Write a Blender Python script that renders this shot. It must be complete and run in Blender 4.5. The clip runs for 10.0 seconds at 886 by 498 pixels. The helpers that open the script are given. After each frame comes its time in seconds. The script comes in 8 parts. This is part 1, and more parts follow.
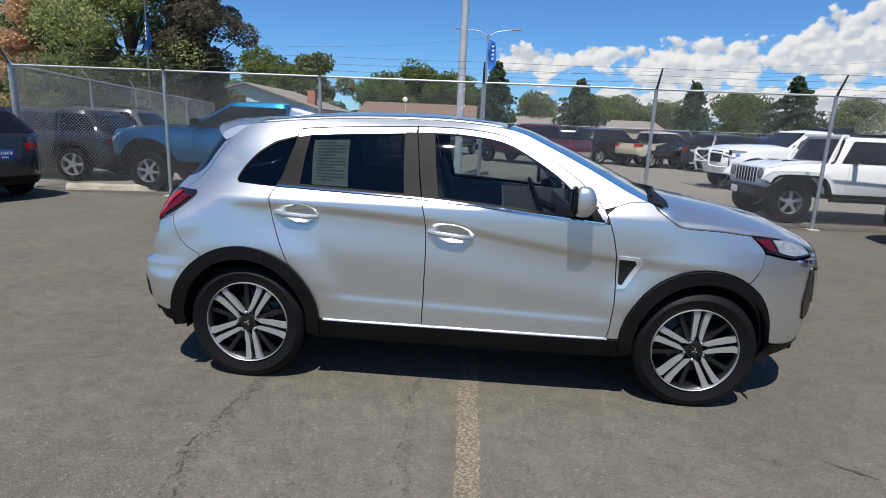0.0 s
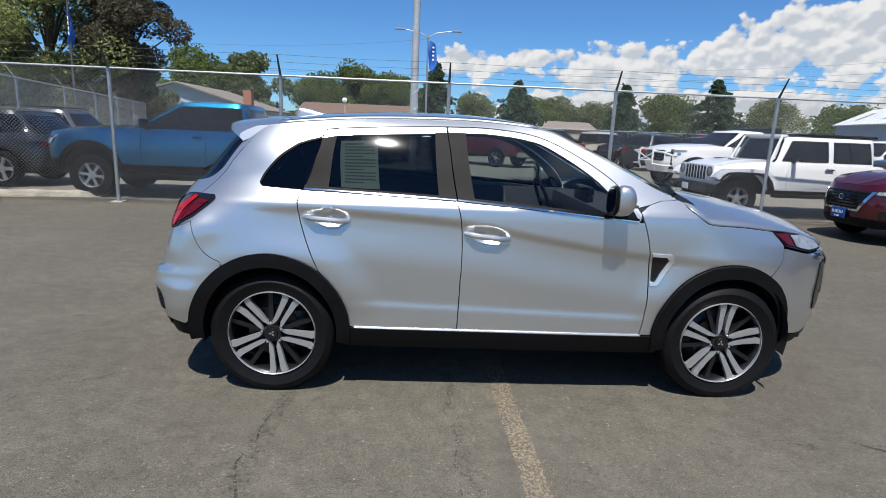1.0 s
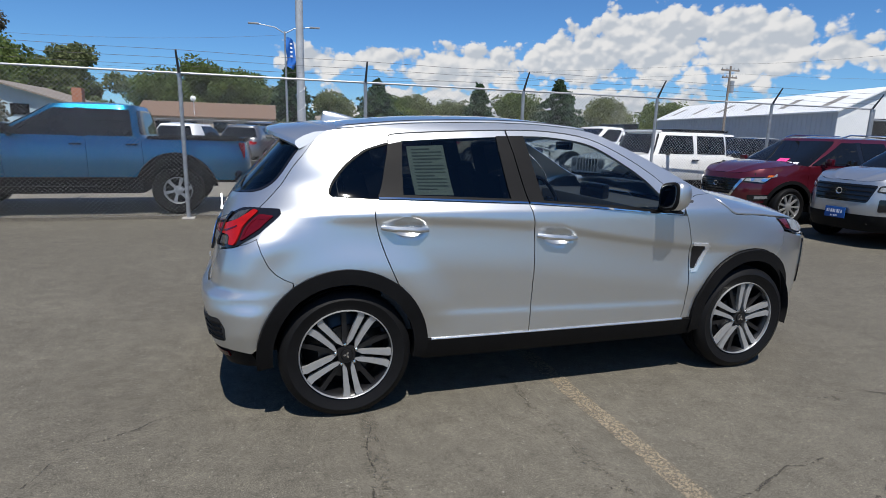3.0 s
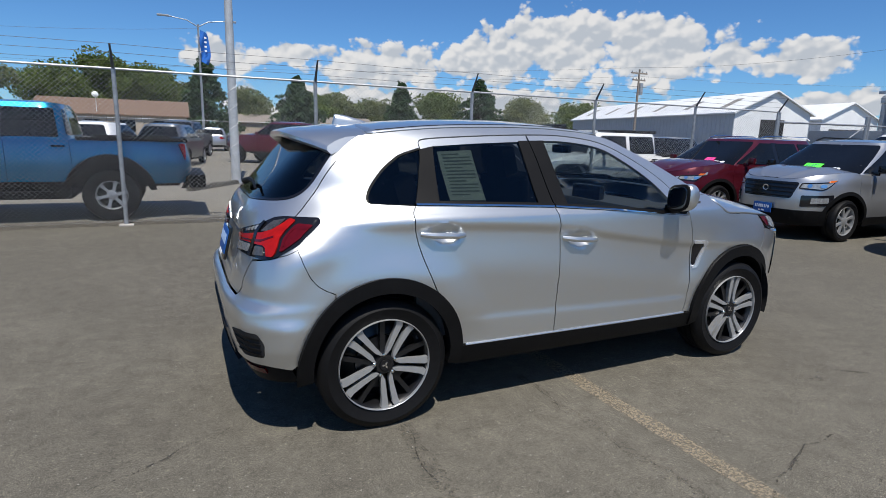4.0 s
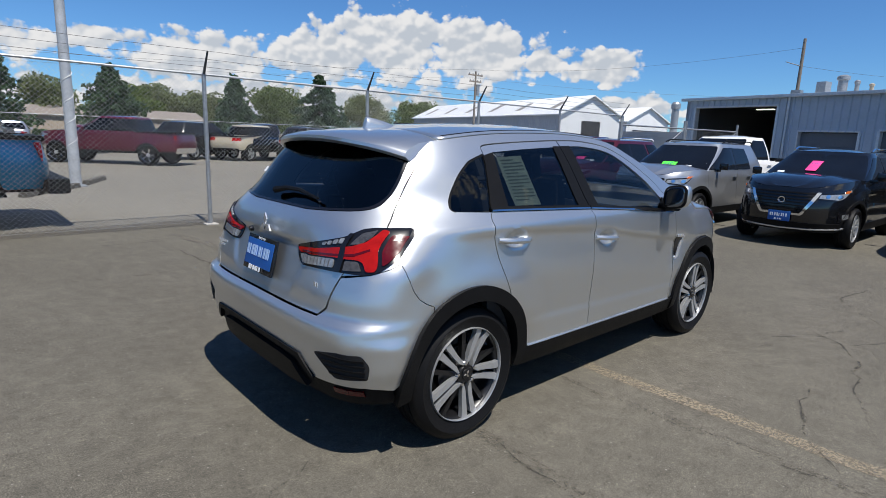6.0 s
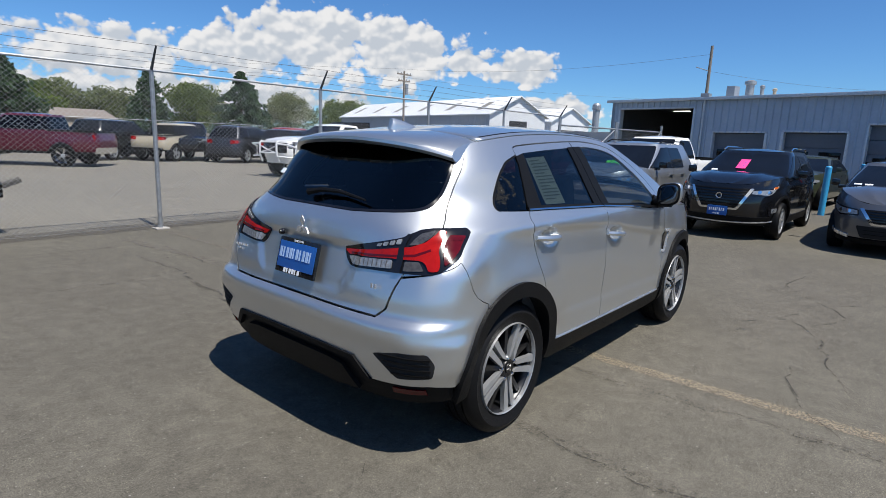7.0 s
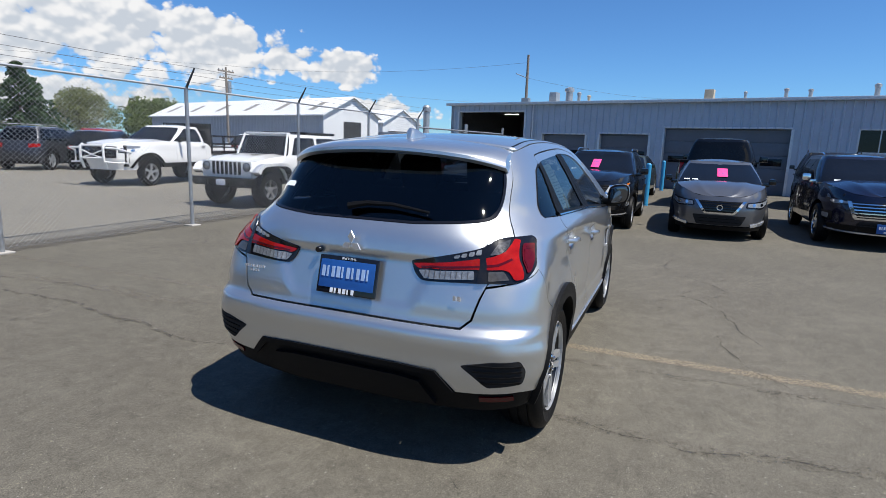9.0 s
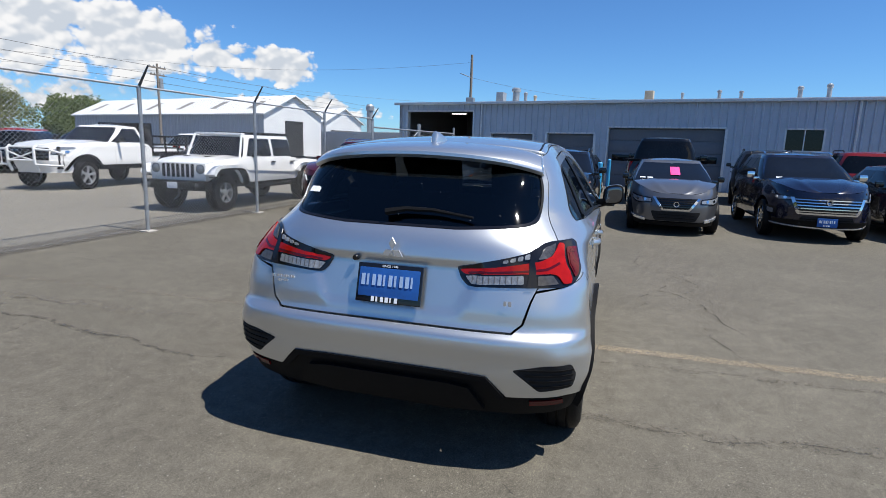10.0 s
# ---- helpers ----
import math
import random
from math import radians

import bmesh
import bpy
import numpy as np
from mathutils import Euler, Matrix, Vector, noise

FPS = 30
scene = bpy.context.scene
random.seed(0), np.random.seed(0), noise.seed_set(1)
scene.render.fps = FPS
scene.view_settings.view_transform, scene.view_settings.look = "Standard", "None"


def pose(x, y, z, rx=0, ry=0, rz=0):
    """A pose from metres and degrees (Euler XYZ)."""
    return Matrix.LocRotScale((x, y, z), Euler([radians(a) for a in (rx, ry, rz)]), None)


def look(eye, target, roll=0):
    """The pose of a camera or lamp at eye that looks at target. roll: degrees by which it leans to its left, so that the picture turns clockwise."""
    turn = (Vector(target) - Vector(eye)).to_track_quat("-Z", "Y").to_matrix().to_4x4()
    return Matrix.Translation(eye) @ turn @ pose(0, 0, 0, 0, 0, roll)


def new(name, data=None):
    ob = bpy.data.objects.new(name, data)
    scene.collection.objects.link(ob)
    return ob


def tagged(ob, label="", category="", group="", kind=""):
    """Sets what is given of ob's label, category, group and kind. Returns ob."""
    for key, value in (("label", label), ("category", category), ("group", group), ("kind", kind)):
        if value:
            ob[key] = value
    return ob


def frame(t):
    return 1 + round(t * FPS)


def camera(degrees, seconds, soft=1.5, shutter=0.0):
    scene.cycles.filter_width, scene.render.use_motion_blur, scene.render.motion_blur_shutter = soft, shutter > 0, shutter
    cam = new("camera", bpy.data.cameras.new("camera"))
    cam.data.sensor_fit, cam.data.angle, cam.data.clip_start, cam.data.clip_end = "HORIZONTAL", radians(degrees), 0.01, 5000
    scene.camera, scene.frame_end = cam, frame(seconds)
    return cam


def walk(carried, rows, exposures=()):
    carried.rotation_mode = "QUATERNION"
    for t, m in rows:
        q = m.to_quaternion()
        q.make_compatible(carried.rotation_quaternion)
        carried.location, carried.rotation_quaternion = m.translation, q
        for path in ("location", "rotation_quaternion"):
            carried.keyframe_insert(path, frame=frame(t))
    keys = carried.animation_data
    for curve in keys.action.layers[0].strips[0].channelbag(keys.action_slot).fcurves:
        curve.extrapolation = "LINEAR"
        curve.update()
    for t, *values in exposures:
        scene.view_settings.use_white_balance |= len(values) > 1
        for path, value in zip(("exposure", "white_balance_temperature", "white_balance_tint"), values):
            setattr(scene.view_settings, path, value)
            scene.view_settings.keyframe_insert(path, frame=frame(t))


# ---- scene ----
cam = camera(77.3, 10.0, soft=0.7)
PATH = [
    (0, (1.366, -3.964, 1.547), (1.239, -2.015, 1.118), 2.5),
    (0.5, (1.095, -3.944, 1.508), (1.07, -1.989, 1.087), 2.6),
    (1, (0.82, -3.915, 1.521), (0.911, -1.961, 1.104), 2.4),
    (1.5, (0.51, -3.885, 1.498), (0.72, -1.939, 1.088), 2.3),
    (2, (0.215, -3.847, 1.524), (0.544, -1.917, 1.115), 1.6),
    (2.5, (-0.058, -3.772, 1.512), (0.396, -1.867, 1.104), 1.4),
    (4, (-0.896, -3.448, 1.532), (-0.055, -1.679, 1.128), 1.6),
    (4.5, (-1.15, -3.305, 1.543), (-0.177, -1.604, 1.142), 1.3),
    (5, (-1.409, -3.135, 1.536), (-0.314, -1.509, 1.138), 1.3),
    (5.5, (-1.645, -2.946, 1.544), (-0.433, -1.406, 1.146), 1.8),
    (7, (-2.344, -2.39, 1.530), (-0.846, -1.123, 1.141), 2.2),
    (7.5, (-2.518, -2.151, 1.546), (-0.931, -0.997, 1.161), 2.3),
    (8, (-2.68, -1.91, 1.527), (-1.006, -0.883, 1.149), 2.3),
    (8.5, (-2.839, -1.676, 1.543), (-1.087, -0.788, 1.169), 2.3),
    (9, (-2.951, -1.438, 1.541), (-1.136, -0.683, 1.175), 1.9),
    (9.5, (-3.045, -1.202, 1.540), (-1.188, -0.553, 1.177), 1.7),
    (10, (-3.09, -0.969, 1.553), (-1.205, -0.409, 1.190), 1.7),
]
walk(cam, [(t, look(eye, target, roll)) for t, eye, target, roll in PATH], [(0.0, 0.37), (2.0, 0.31), (4.0, 0.22), (5.5, 0.27), (7.0, 0.36), (8.5, 0.44), (10.0, 0.53)])

# ---- light ----
SUN_TO = Vector((-0.07, -0.495, 1.0)).normalized()
world = bpy.data.worlds.new("world")
scene.world = world
world.use_nodes = True
wn, wl = world.node_tree.nodes, world.node_tree.links
wn.clear()
w_out = wn.new("ShaderNodeOutputWorld")
w_bg = wn.new("ShaderNodeBackground")
sky = wn.new("ShaderNodeTexSky")
sky.sky_type = 'NISHITA'
sky.sun_disc = False
sky.sun_elevation = math.asin(SUN_TO.z)
sky.sun_rotation = math.atan2(SUN_TO.x, SUN_TO.y)
sky.altitude = 950
sky.air_density, sky.dust_density, sky.ozone_density = 1.0, 0.1, 2.0
w_bg.inputs["Strength"].default_value = 0.075


def wmath(op, a, b=None, c=None):
    n = wn.new("ShaderNodeMath")
    n.operation = op
    for i, v in enumerate((a, b, c)):
        if v is None:
            continue
        if isinstance(v, (int, float)):
            n.inputs[i].default_value = v
        else:
            wl.new(v, n.inputs[i])
    return n.outputs[0]


def wsmooth(v, lo, hi):
    n = wn.new("ShaderNodeMapRange")
    n.interpolation_type = 'SMOOTHSTEP'
    wl.new(v, n.inputs["Value"])
    n.inputs["From Min"].default_value, n.inputs["From Max"].default_value = lo, hi
    return n.outputs["Result"]


# cumulus clouds: noise over the direction (azimuth, elevation), densest in a heap towards the north-east
w_tc = wn.new("ShaderNodeTexCoord")
w_sep = wn.new("ShaderNodeSeparateXYZ")
wl.new(w_tc.outputs["Generated"], w_sep.inputs[0])
w_az = wmath('MULTIPLY', wmath('ARCTAN2', w_sep.outputs["X"], w_sep.outputs["Y"]), 57.2958)
w_el = wmath('MULTIPLY', wmath('ARCSINE', w_sep.outputs["Z"]), 57.2958)


def wheap(az, el, ra, re):
    """A soft heap of cloud about a direction: 1 at its core, 0 at its rim."""
    a = wmath('DIVIDE', wmath('SUBTRACT', w_az, az), ra)
    e = wmath('DIVIDE', wmath('SUBTRACT', w_el, el), re)
    r = wmath('SQRT', wmath('ADD', wmath('MULTIPLY', a, a), wmath('MULTIPLY', e, e)))
    return wmath('SUBTRACT', 1.0, r)


w_comb = wn.new("ShaderNodeCombineXYZ")
wl.new(wmath('MULTIPLY', w_az, 0.19), w_comb.inputs[0])
wl.new(wmath('MULTIPLY', w_el, 0.24), w_comb.inputs[1])


def wbillow(dx, dy, detail):
    """Heaped round billows at several scales over the direction, shifted by (dx, dy)."""
    off = wn.new("ShaderNodeVectorMath")
    off.inputs[1].default_value = (dx, dy, 0)
    wl.new(w_comb.outputs[0], off.inputs[0])
    warp = wn.new("ShaderNodeTexNoise")
    warp.inputs["Scale"].default_value, warp.inputs["Detail"].default_value, warp.inputs["Roughness"].default_value = 1.9, detail, 0.55
    wl.new(off.outputs[0], warp.inputs["Vector"])
    vor = wn.new("ShaderNodeTexVoronoi")
    vor.feature = 'SMOOTH_F1'
    vor.inputs["Scale"].default_value, vor.inputs["Smoothness"].default_value = 2.0, 0.35
    vor.inputs["Detail"].default_value, vor.inputs["Roughness"].default_value = min(3.0, detail * 0.6), 0.55
    bent = wn.new("ShaderNodeVectorMath")
    bent.operation = 'MULTIPLY_ADD'
    wl.new(warp.outputs["Color"], bent.inputs[0])
    bent.inputs[1].default_value = (0.16, 0.16, 0)
    wl.new(off.outputs[0], bent.inputs[2])
    wl.new(bent.outputs[0], vor.inputs["Vector"])
    return wmath('ADD', wmath('MULTIPLY', wmath('SUBTRACT', 0.86, vor.outputs["Distance"]), 0.70), wmath('MULTIPLY', wmath('SUBTRACT', warp.outputs["Fac"], 0.5), 0.55))


# last two heaps stand out of view, added for fill light and reflections
HEAPS = [(4.5, 6.6, 4.8, 2.0), (10, 7.2, 2.8, 1.5), (18.5, 6.2, 8.0, 3.2), (30, 7.2, 7, 3.6), (37, 8.4, 9, 4.6), (45, 8.2, 7.5, 4.0), (51.5, 7.4, 3, 1.8), (57, 6.7, 5, 2.3), (26, 2.8, 26, 2.6), (58, 3.2, 9, 1.6), (-28, 10, 1.0, 0.5), (150, 30, 30, 9), (-120, 24, 24, 8)]
w_h = None
for h in HEAPS:
    v = wheap(*h)
    w_h = v if w_h is None else wmath('MAXIMUM', w_h, v)
w_cl = wmath('ADD', wmath('ADD', w_h, 0.03), wbillow(0, 0, 5))
w_mask = wsmooth(w_cl, 0.08, 0.27)
w_slope = wmath('SUBTRACT', wbillow(0, 0, 3), wbillow(-0.03, 0.085, 1.5))
w_lum = wsmooth(wmath('SUBTRACT', w_slope, wmath('MULTIPLY', wsmooth(w_cl, 0.3, 1.1), 0.06)), -0.26, 0.04)
w_ccol = wn.new("ShaderNodeMix")
w_ccol.data_type = 'RGBA'
wl.new(w_lum, w_ccol.inputs["Factor"])
w_ccol.inputs["A"].default_value = (5.6, 6.1, 6.8, 1)
w_ccol.inputs["B"].default_value = (8.7, 8.7, 8.75, 1)
w_mix = wn.new("ShaderNodeMix")
w_mix.data_type = 'RGBA'
wl.new(w_mask, w_mix.inputs["Factor"])
w_tint = wn.new("ShaderNodeMix")
w_tint.data_type = 'RGBA'
w_tint.blend_type = 'MULTIPLY'
w_tint.inputs["Factor"].default_value = 1.0
wl.new(sky.outputs[0], w_tint.inputs["A"])
w_tint.inputs["B"].default_value = (0.52, 0.88, 1.27, 1)
wl.new(w_tint.outputs["Result"], w_mix.inputs["A"])
wl.new(w_ccol.outputs["Result"], w_mix.inputs["B"])
wl.new(w_mix.outputs["Result"], w_bg.inputs["Color"])
wl.new(w_bg.outputs[0], w_out.inputs[0])

sun_data = bpy.data.lights.new("sun", 'SUN')
sun_data.energy = 5.0
sun_data.angle = radians(0.53)
sun_data.color = (1.0, 0.96, 0.90)
sun = new("sun", sun_data)
sun.matrix_world = look(SUN_TO * 100, (0, 0, 0))

# ---- materials ----
class Nodes:
    """A node material with short calls."""

    def __init__(self, name):
        self.m = bpy.data.materials.new(name)
        self.m.use_nodes = True
        self.t = self.m.node_tree
        self.b = self.t.nodes["Principled BSDF"]
        self.coords = self.t.nodes.new("ShaderNodeTexCoord")

    def node(self, kind, **inputs):
        n = self.t.nodes.new(kind)
        for k, v in inputs.items():
            key = k.replace("_", " ")
            if hasattr(v, "is_linked"):
                self.t.links.new(v, n.inputs[key])
            else:
                n.inputs[key].default_value = v
        return n

    def noise(self, scale, detail=4, rough=0.55, vec=None):
        n = self.node("ShaderNodeTexNoise", Scale=scale, Detail=detail, Roughness=rough)
        self.t.links.new(vec or self.coords.outputs["Object"], n.inputs["Vector"])
        return n.outputs["Fac"]

    def ramp(self, fac, stops):
        n = self.t.nodes.new("ShaderNodeValToRGB")
        e = n.color_ramp.elements
        while len(e) < len(stops):
            e.new(0.5)
        for el, (p, c) in zip(e, stops):
            el.position = p
            el.color = (*c, 1) if len(c) == 3 else c
        self.t.links.new(fac, n.inputs[0])
        return n.outputs[0]

    def mix(self, fac, a, b, blend='MIX'):
        n = self.t.nodes.new("ShaderNodeMix")
        n.data_type = 'RGBA'
        n.blend_type = blend
        for key, v in (("Factor", fac), ("A", a), ("B", b)):
            if hasattr(v, "is_linked"):
                self.t.links.new(v, n.inputs[key])
            else:
                n.inputs[key].default_value = (*v, 1) if isinstance(v, tuple) and len(v) == 3 else v
        return n.outputs["Result"]

    def math(self, op, a, b=0.0):
        n = self.t.nodes.new("ShaderNodeMath")
        n.operation = op
        for i, v in enumerate((a, b)):
            if hasattr(v, "is_linked"):
                self.t.links.new(v, n.inputs[i])
            else:
                n.inputs[i].default_value = v
        return n.outputs[0]

    def set(self, **inputs):
        for k, v in inputs.items():
            key = k.replace("_", " ")
            if hasattr(v, "is_linked"):
                self.t.links.new(v, self.b.inputs[key])
            else:
                self.b.inputs[key].default_value = (*v, 1) if isinstance(v, tuple) and len(v) == 3 else v
        return self

    def bump(self, height, strength=0.3, distance=0.01):
        n = self.node("ShaderNodeBump", Strength=strength, Distance=distance)
        self.t.links.new(height, n.inputs["Height"])
        self.t.links.new(n.outputs[0], self.b.inputs["Normal"])
        return self


def paint(name, rgb, metallic=0.0, rough=0.35, flake=0.0, coat=1.0):
    n = Nodes(name)
    grime = n.noise(1.3, 5, 0.6)
    fine = n.noise(900.0, 2, 0.5)
    col = n.mix(n.math('MULTIPLY', grime, 0.10 * min(1, 0.12 + max(rgb))), rgb, (0.32, 0.30, 0.27))
    if flake:
        col = n.mix(n.math('MULTIPLY', fine, flake), col, tuple(min(1, c * 1.8) for c in rgb))
    n.set(Base_Color=col, Metallic=metallic, Coat_Weight=coat, Coat_Roughness=0.03, Specular_IOR_Level=0.2)
    n.set(Roughness=n.math('ADD', rough - 0.04, n.math('MULTIPLY', grime, 0.10)))
    return n.m


def plain(name, rgb, rough=0.5, metallic=0.0, var=0.18, scale=14.0, bump=0.0, bscale=120.0, spec=None):
    """A surface of one colour with slight wear at two scales."""
    n = Nodes(name)
    a, b = n.noise(scale, 5, 0.6), n.noise(scale * 9, 3, 0.5)
    f = n.math('ADD', n.math('MULTIPLY', a, 0.65), n.math('MULTIPLY', b, 0.35))
    lo, hi = tuple(c * (1 - var) for c in rgb), tuple(min(1, c * (1 + var)) for c in rgb)
    n.set(Base_Color=n.ramp(f, [(0.3, lo), (0.7, hi)]), Metallic=metallic)
    n.set(Roughness=n.math('ADD', rough - 0.05, n.math('MULTIPLY', a, 0.1)))
    if spec is not None:
        n.set(Specular_IOR_Level=spec)
    if bump:
        n.bump(n.noise(bscale, 4), bump, 0.004)
    return n.m


SILVER = paint("silver_metallic_paint", (0.560, 0.582, 0.592), metallic=0.90, rough=0.34, flake=0.30)
BLUE = paint("blue_metallic_paint", (0.0, 0.118, 0.240), metallic=0.78, rough=0.30, flake=0.2)
MAROON = paint("maroon_paint", (0.085, 0.004, 0.016), metallic=0.3, rough=0.3, flake=0.2)
RED_DARK = paint("dark_red_paint", (0.062, 0.003, 0.009), metallic=0.3, rough=0.3, flake=0.2)
RED = paint("red_paint", (0.24, 0.012, 0.014), rough=0.3)
WHITE = paint("white_paint", (0.80, 0.80, 0.785), rough=0.35)
BLACK = paint("black_paint", (0.004, 0.0045, 0.006), rough=0.2)
NAVY = paint("navy_paint", (0.003, 0.005, 0.020), metallic=0.1, rough=0.25)
CHARCOAL = paint("charcoal_paint", (0.026, 0.029, 0.035), metallic=0.4, rough=0.3)
GREY = paint("grey_metallic_paint", (0.115, 0.12, 0.132), metallic=0.6, rough=0.3, flake=0.2)
LIGHT_SILVER = paint("light_silver_paint", (0.43, 0.44, 0.455), metallic=0.8, rough=0.32, flake=0.2)
OLIVE = paint("olive_green_paint", (0.045, 0.055, 0.035), metallic=0.3, rough=0.3)
TAN = paint("tan_paint", (0.45, 0.40, 0.30), rough=0.35)
PLASTIC = plain("black_plastic", (0.006, 0.006, 0.0065), 0.52, bump=0.15, bscale=900, spec=0.12)
GLOSSBLACK = plain("gloss_black", (0.008, 0.008, 0.010), 0.12, var=0.1)
LINER = plain("dark_liner", (0.008, 0.008, 0.009), 0.9)
RUBBER = plain("tyre_rubber", (0.007, 0.007, 0.0075), 0.5, bump=0.3, bscale=300, scale=30, spec=0.13)
CHROME = plain("chrome", (0.75, 0.76, 0.78), 0.08, metallic=1.0, var=0.05)
SATIN = plain("satin_chrome", (0.72, 0.74, 0.77), 0.22, metallic=0.7, var=0.05)
# base colour darkened in place of the dark surroundings it would reflect
MIRROR = plain("mirror_glass", (0.16, 0.17, 0.19), 0.03, metallic=1.0, var=0.05)
ALLOY = plain("machined_alloy", (0.46, 0.47, 0.48), 0.34, metallic=0.65, var=0.08, scale=40)
DARKALLOY = plain("dark_painted_alloy", (0.007, 0.007, 0.008), 0.35, var=0.1)
STEEL = plain("galvanised_steel", (0.33, 0.345, 0.36), 0.45, metallic=0.6, var=0.32, scale=14)
SEATCLOTH = plain("seat_cloth", (0.03, 0.03, 0.033), 0.9, bump=0.3, bscale=400)
TRIMGREY = plain("interior_trim", (0.07, 0.07, 0.075), 0.7)
PAPER = plain("printed_paper", (0.74, 0.84, 0.70), 0.8, var=0.05)
INK = plain("grey_ink", (0.34, 0.40, 0.33), 0.8)
PINK = plain("pink_card", (0.85, 0.05, 0.25), 0.7)
GREENCARD = plain("green_card", (0.10, 0.75, 0.06), 0.7)
PLATEBLUE = plain("plate_blue", (0.005, 0.075, 0.30), 0.6)
LETTER = plain("white_letter", (0.75, 0.77, 0.80), 0.5)
LIGHTBLUE = plain("letter_pale_blue", (0.30, 0.42, 0.62), 0.6)
HEADLENS = plain("headlight_glass", (0.27, 0.29, 0.31), 0.06, metallic=0.3, var=0.55, scale=26)
REDLENS = plain("red_lens", (0.30, 0.006, 0.004), 0.08, var=0.25, scale=30, spec=0.35)
DARKRED = plain("dark_red_lens", (0.075, 0.002, 0.004), 0.08, var=0.12, scale=60)
SIGNALLENS = plain("smoked_signal_lens", (0.085, 0.080, 0.078), 0.10, metallic=0.3, var=0.4, scale=60)
SIDELENS = plain("smoked_red_lens", (0.085, 0.002, 0.004), 0.08, var=0.3, scale=25)
SMOKELENS = plain("smoked_lens", (0.07, 0.07, 0.075), 0.12, metallic=0.3, var=0.7, scale=60)
CLEARLENS = plain("clear_lens", (0.26, 0.27, 0.28), 0.12, metallic=0.35, var=0.55, scale=60)
AMBER = plain("amber_lens", (0.60, 0.12, 0.01), 0.12)
BOLLARD = plain("blue_bollard_paint", (0.03, 0.27, 0.50), 0.5)


def glass(name, tint, rough):
    """Window glass: a sharp reflection over a tinted clear pane."""
    n = Nodes(name)
    t = n.t
    clear = t.nodes.new("ShaderNodeBsdfTransparent")
    clear.inputs["Color"].default_value = (*tint, 1)
    gloss = t.nodes.new("ShaderNodeBsdfGlossy")
    gloss.inputs["Roughness"].default_value = rough
    fres = t.nodes.new("ShaderNodeFresnel")
    fres.inputs["IOR"].default_value = 1.52
    mixer = t.nodes.new("ShaderNodeMixShader")
    t.links.new(fres.outputs[0], mixer.inputs[0])
    t.links.new(clear.outputs[0], mixer.inputs[1])
    t.links.new(gloss.outputs[0], mixer.inputs[2])
    # dried drops: a few pale specks, each cell of its own size
    cells = n.node("ShaderNodeTexVoronoi", Scale=58.0)
    t.links.new(n.coords.outputs["Object"], cells.inputs["Vector"])
    sep = n.node("ShaderNodeSeparateColor")
    t.links.new(cells.outputs["Color"], sep.inputs[0])
    size = n.math('MULTIPLY', n.math('POWER', sep.outputs[0], 9.0), 0.13)
    dot = n.math('LESS_THAN', cells.outputs["Distance"], size)
    speck = t.nodes.new("ShaderNodeBsdfDiffuse")
    speck.inputs["Color"].default_value = (0.5, 0.5, 0.5, 1)
    spotted = t.nodes.new("ShaderNodeMixShader")
    t.links.new(n.math('MULTIPLY', dot, 0.75), spotted.inputs[0])
    t.links.new(mixer.outputs[0], spotted.inputs[1])
    t.links.new(speck.outputs[0], spotted.inputs[2])
    t.links.new(spotted.outputs[0], t.nodes["Material Output"].inputs["Surface"])
    t.nodes.remove(n.b)
    return n.m


GLASS_CLEAR = glass("side_glass", (0.74, 0.80, 0.78), 0.012)
GLASS_DARK = glass("privacy_glass", (0.20, 0.22, 0.23), 0.03)
GLASS_LIGHT = glass("windscreen_glass", (0.45, 0.50, 0.52), 0.015)

# ---- tools ----
from mathutils.geometry import delaunay_2d_cdt


def link_mesh(name, verts, faces, mat, parent=None, label="", smooth=True, sharp=0.6):
    me = bpy.data.meshes.new(name)
    me.from_pydata([tuple(map(float, v)) for v in verts], [], [tuple(f) for f in faces])
    me.materials.append(mat)
    if smooth and faces:
        me.shade_smooth()
        if sharp:
            me.set_sharp_from_angle(angle=sharp)
    ob = new(name, me)
    if parent is not None:
        ob.parent = parent
    if label:
        tagged(ob, label)
    return ob


def part(name, bm, mat, parent, label="", smooth=True):
    """One bmesh as one mesh object under a thing or a part."""
    me = bpy.data.meshes.new(name)
    bmesh.ops.recalc_face_normals(bm, faces=bm.faces)
    bm.to_mesh(me)
    bm.free()
    me.materials.append(mat)
    if smooth:
        me.shade_smooth()
        me.set_sharp_from_angle(angle=0.6)
    ob = new(name, me)
    if parent is not None:
        ob.parent = parent
    if label:
        tagged(ob, label)
    return ob


def thing(name, m, label, category, group="", kind=""):
    ob = new(name)
    ob.empty_display_size = 0.2
    ob.matrix_basis = m
    return tagged(ob, label, category, group, kind)


def box(bm, lo, hi, bevel=0.0, rot=None):
    """A box between two corners, its edges rounded."""
    lo, hi = Vector(lo), Vector(hi)
    c, s = (lo + hi) / 2, hi - lo
    r = bmesh.ops.create_cube(bm, size=1.0)
    vs = r["verts"]
    for v in vs:
        v.co = Vector((v.co.x * s.x, v.co.y * s.y, v.co.z * s.z))
    if bevel:
        es = list({e for v in vs for e in v.link_edges})
        g = bmesh.ops.bevel(bm, geom=es, offset=bevel, segments=2, affect='EDGES', profile=0.7)
        vs = list({v for f in g["faces"] for v in f.verts} | {v for v in vs if v.is_valid})
    if rot:
        q = Euler([radians(a) for a in rot]).to_matrix()
        for v in vs:
            v.co = q @ v.co
    for v in vs:
        v.co += c
    return vs


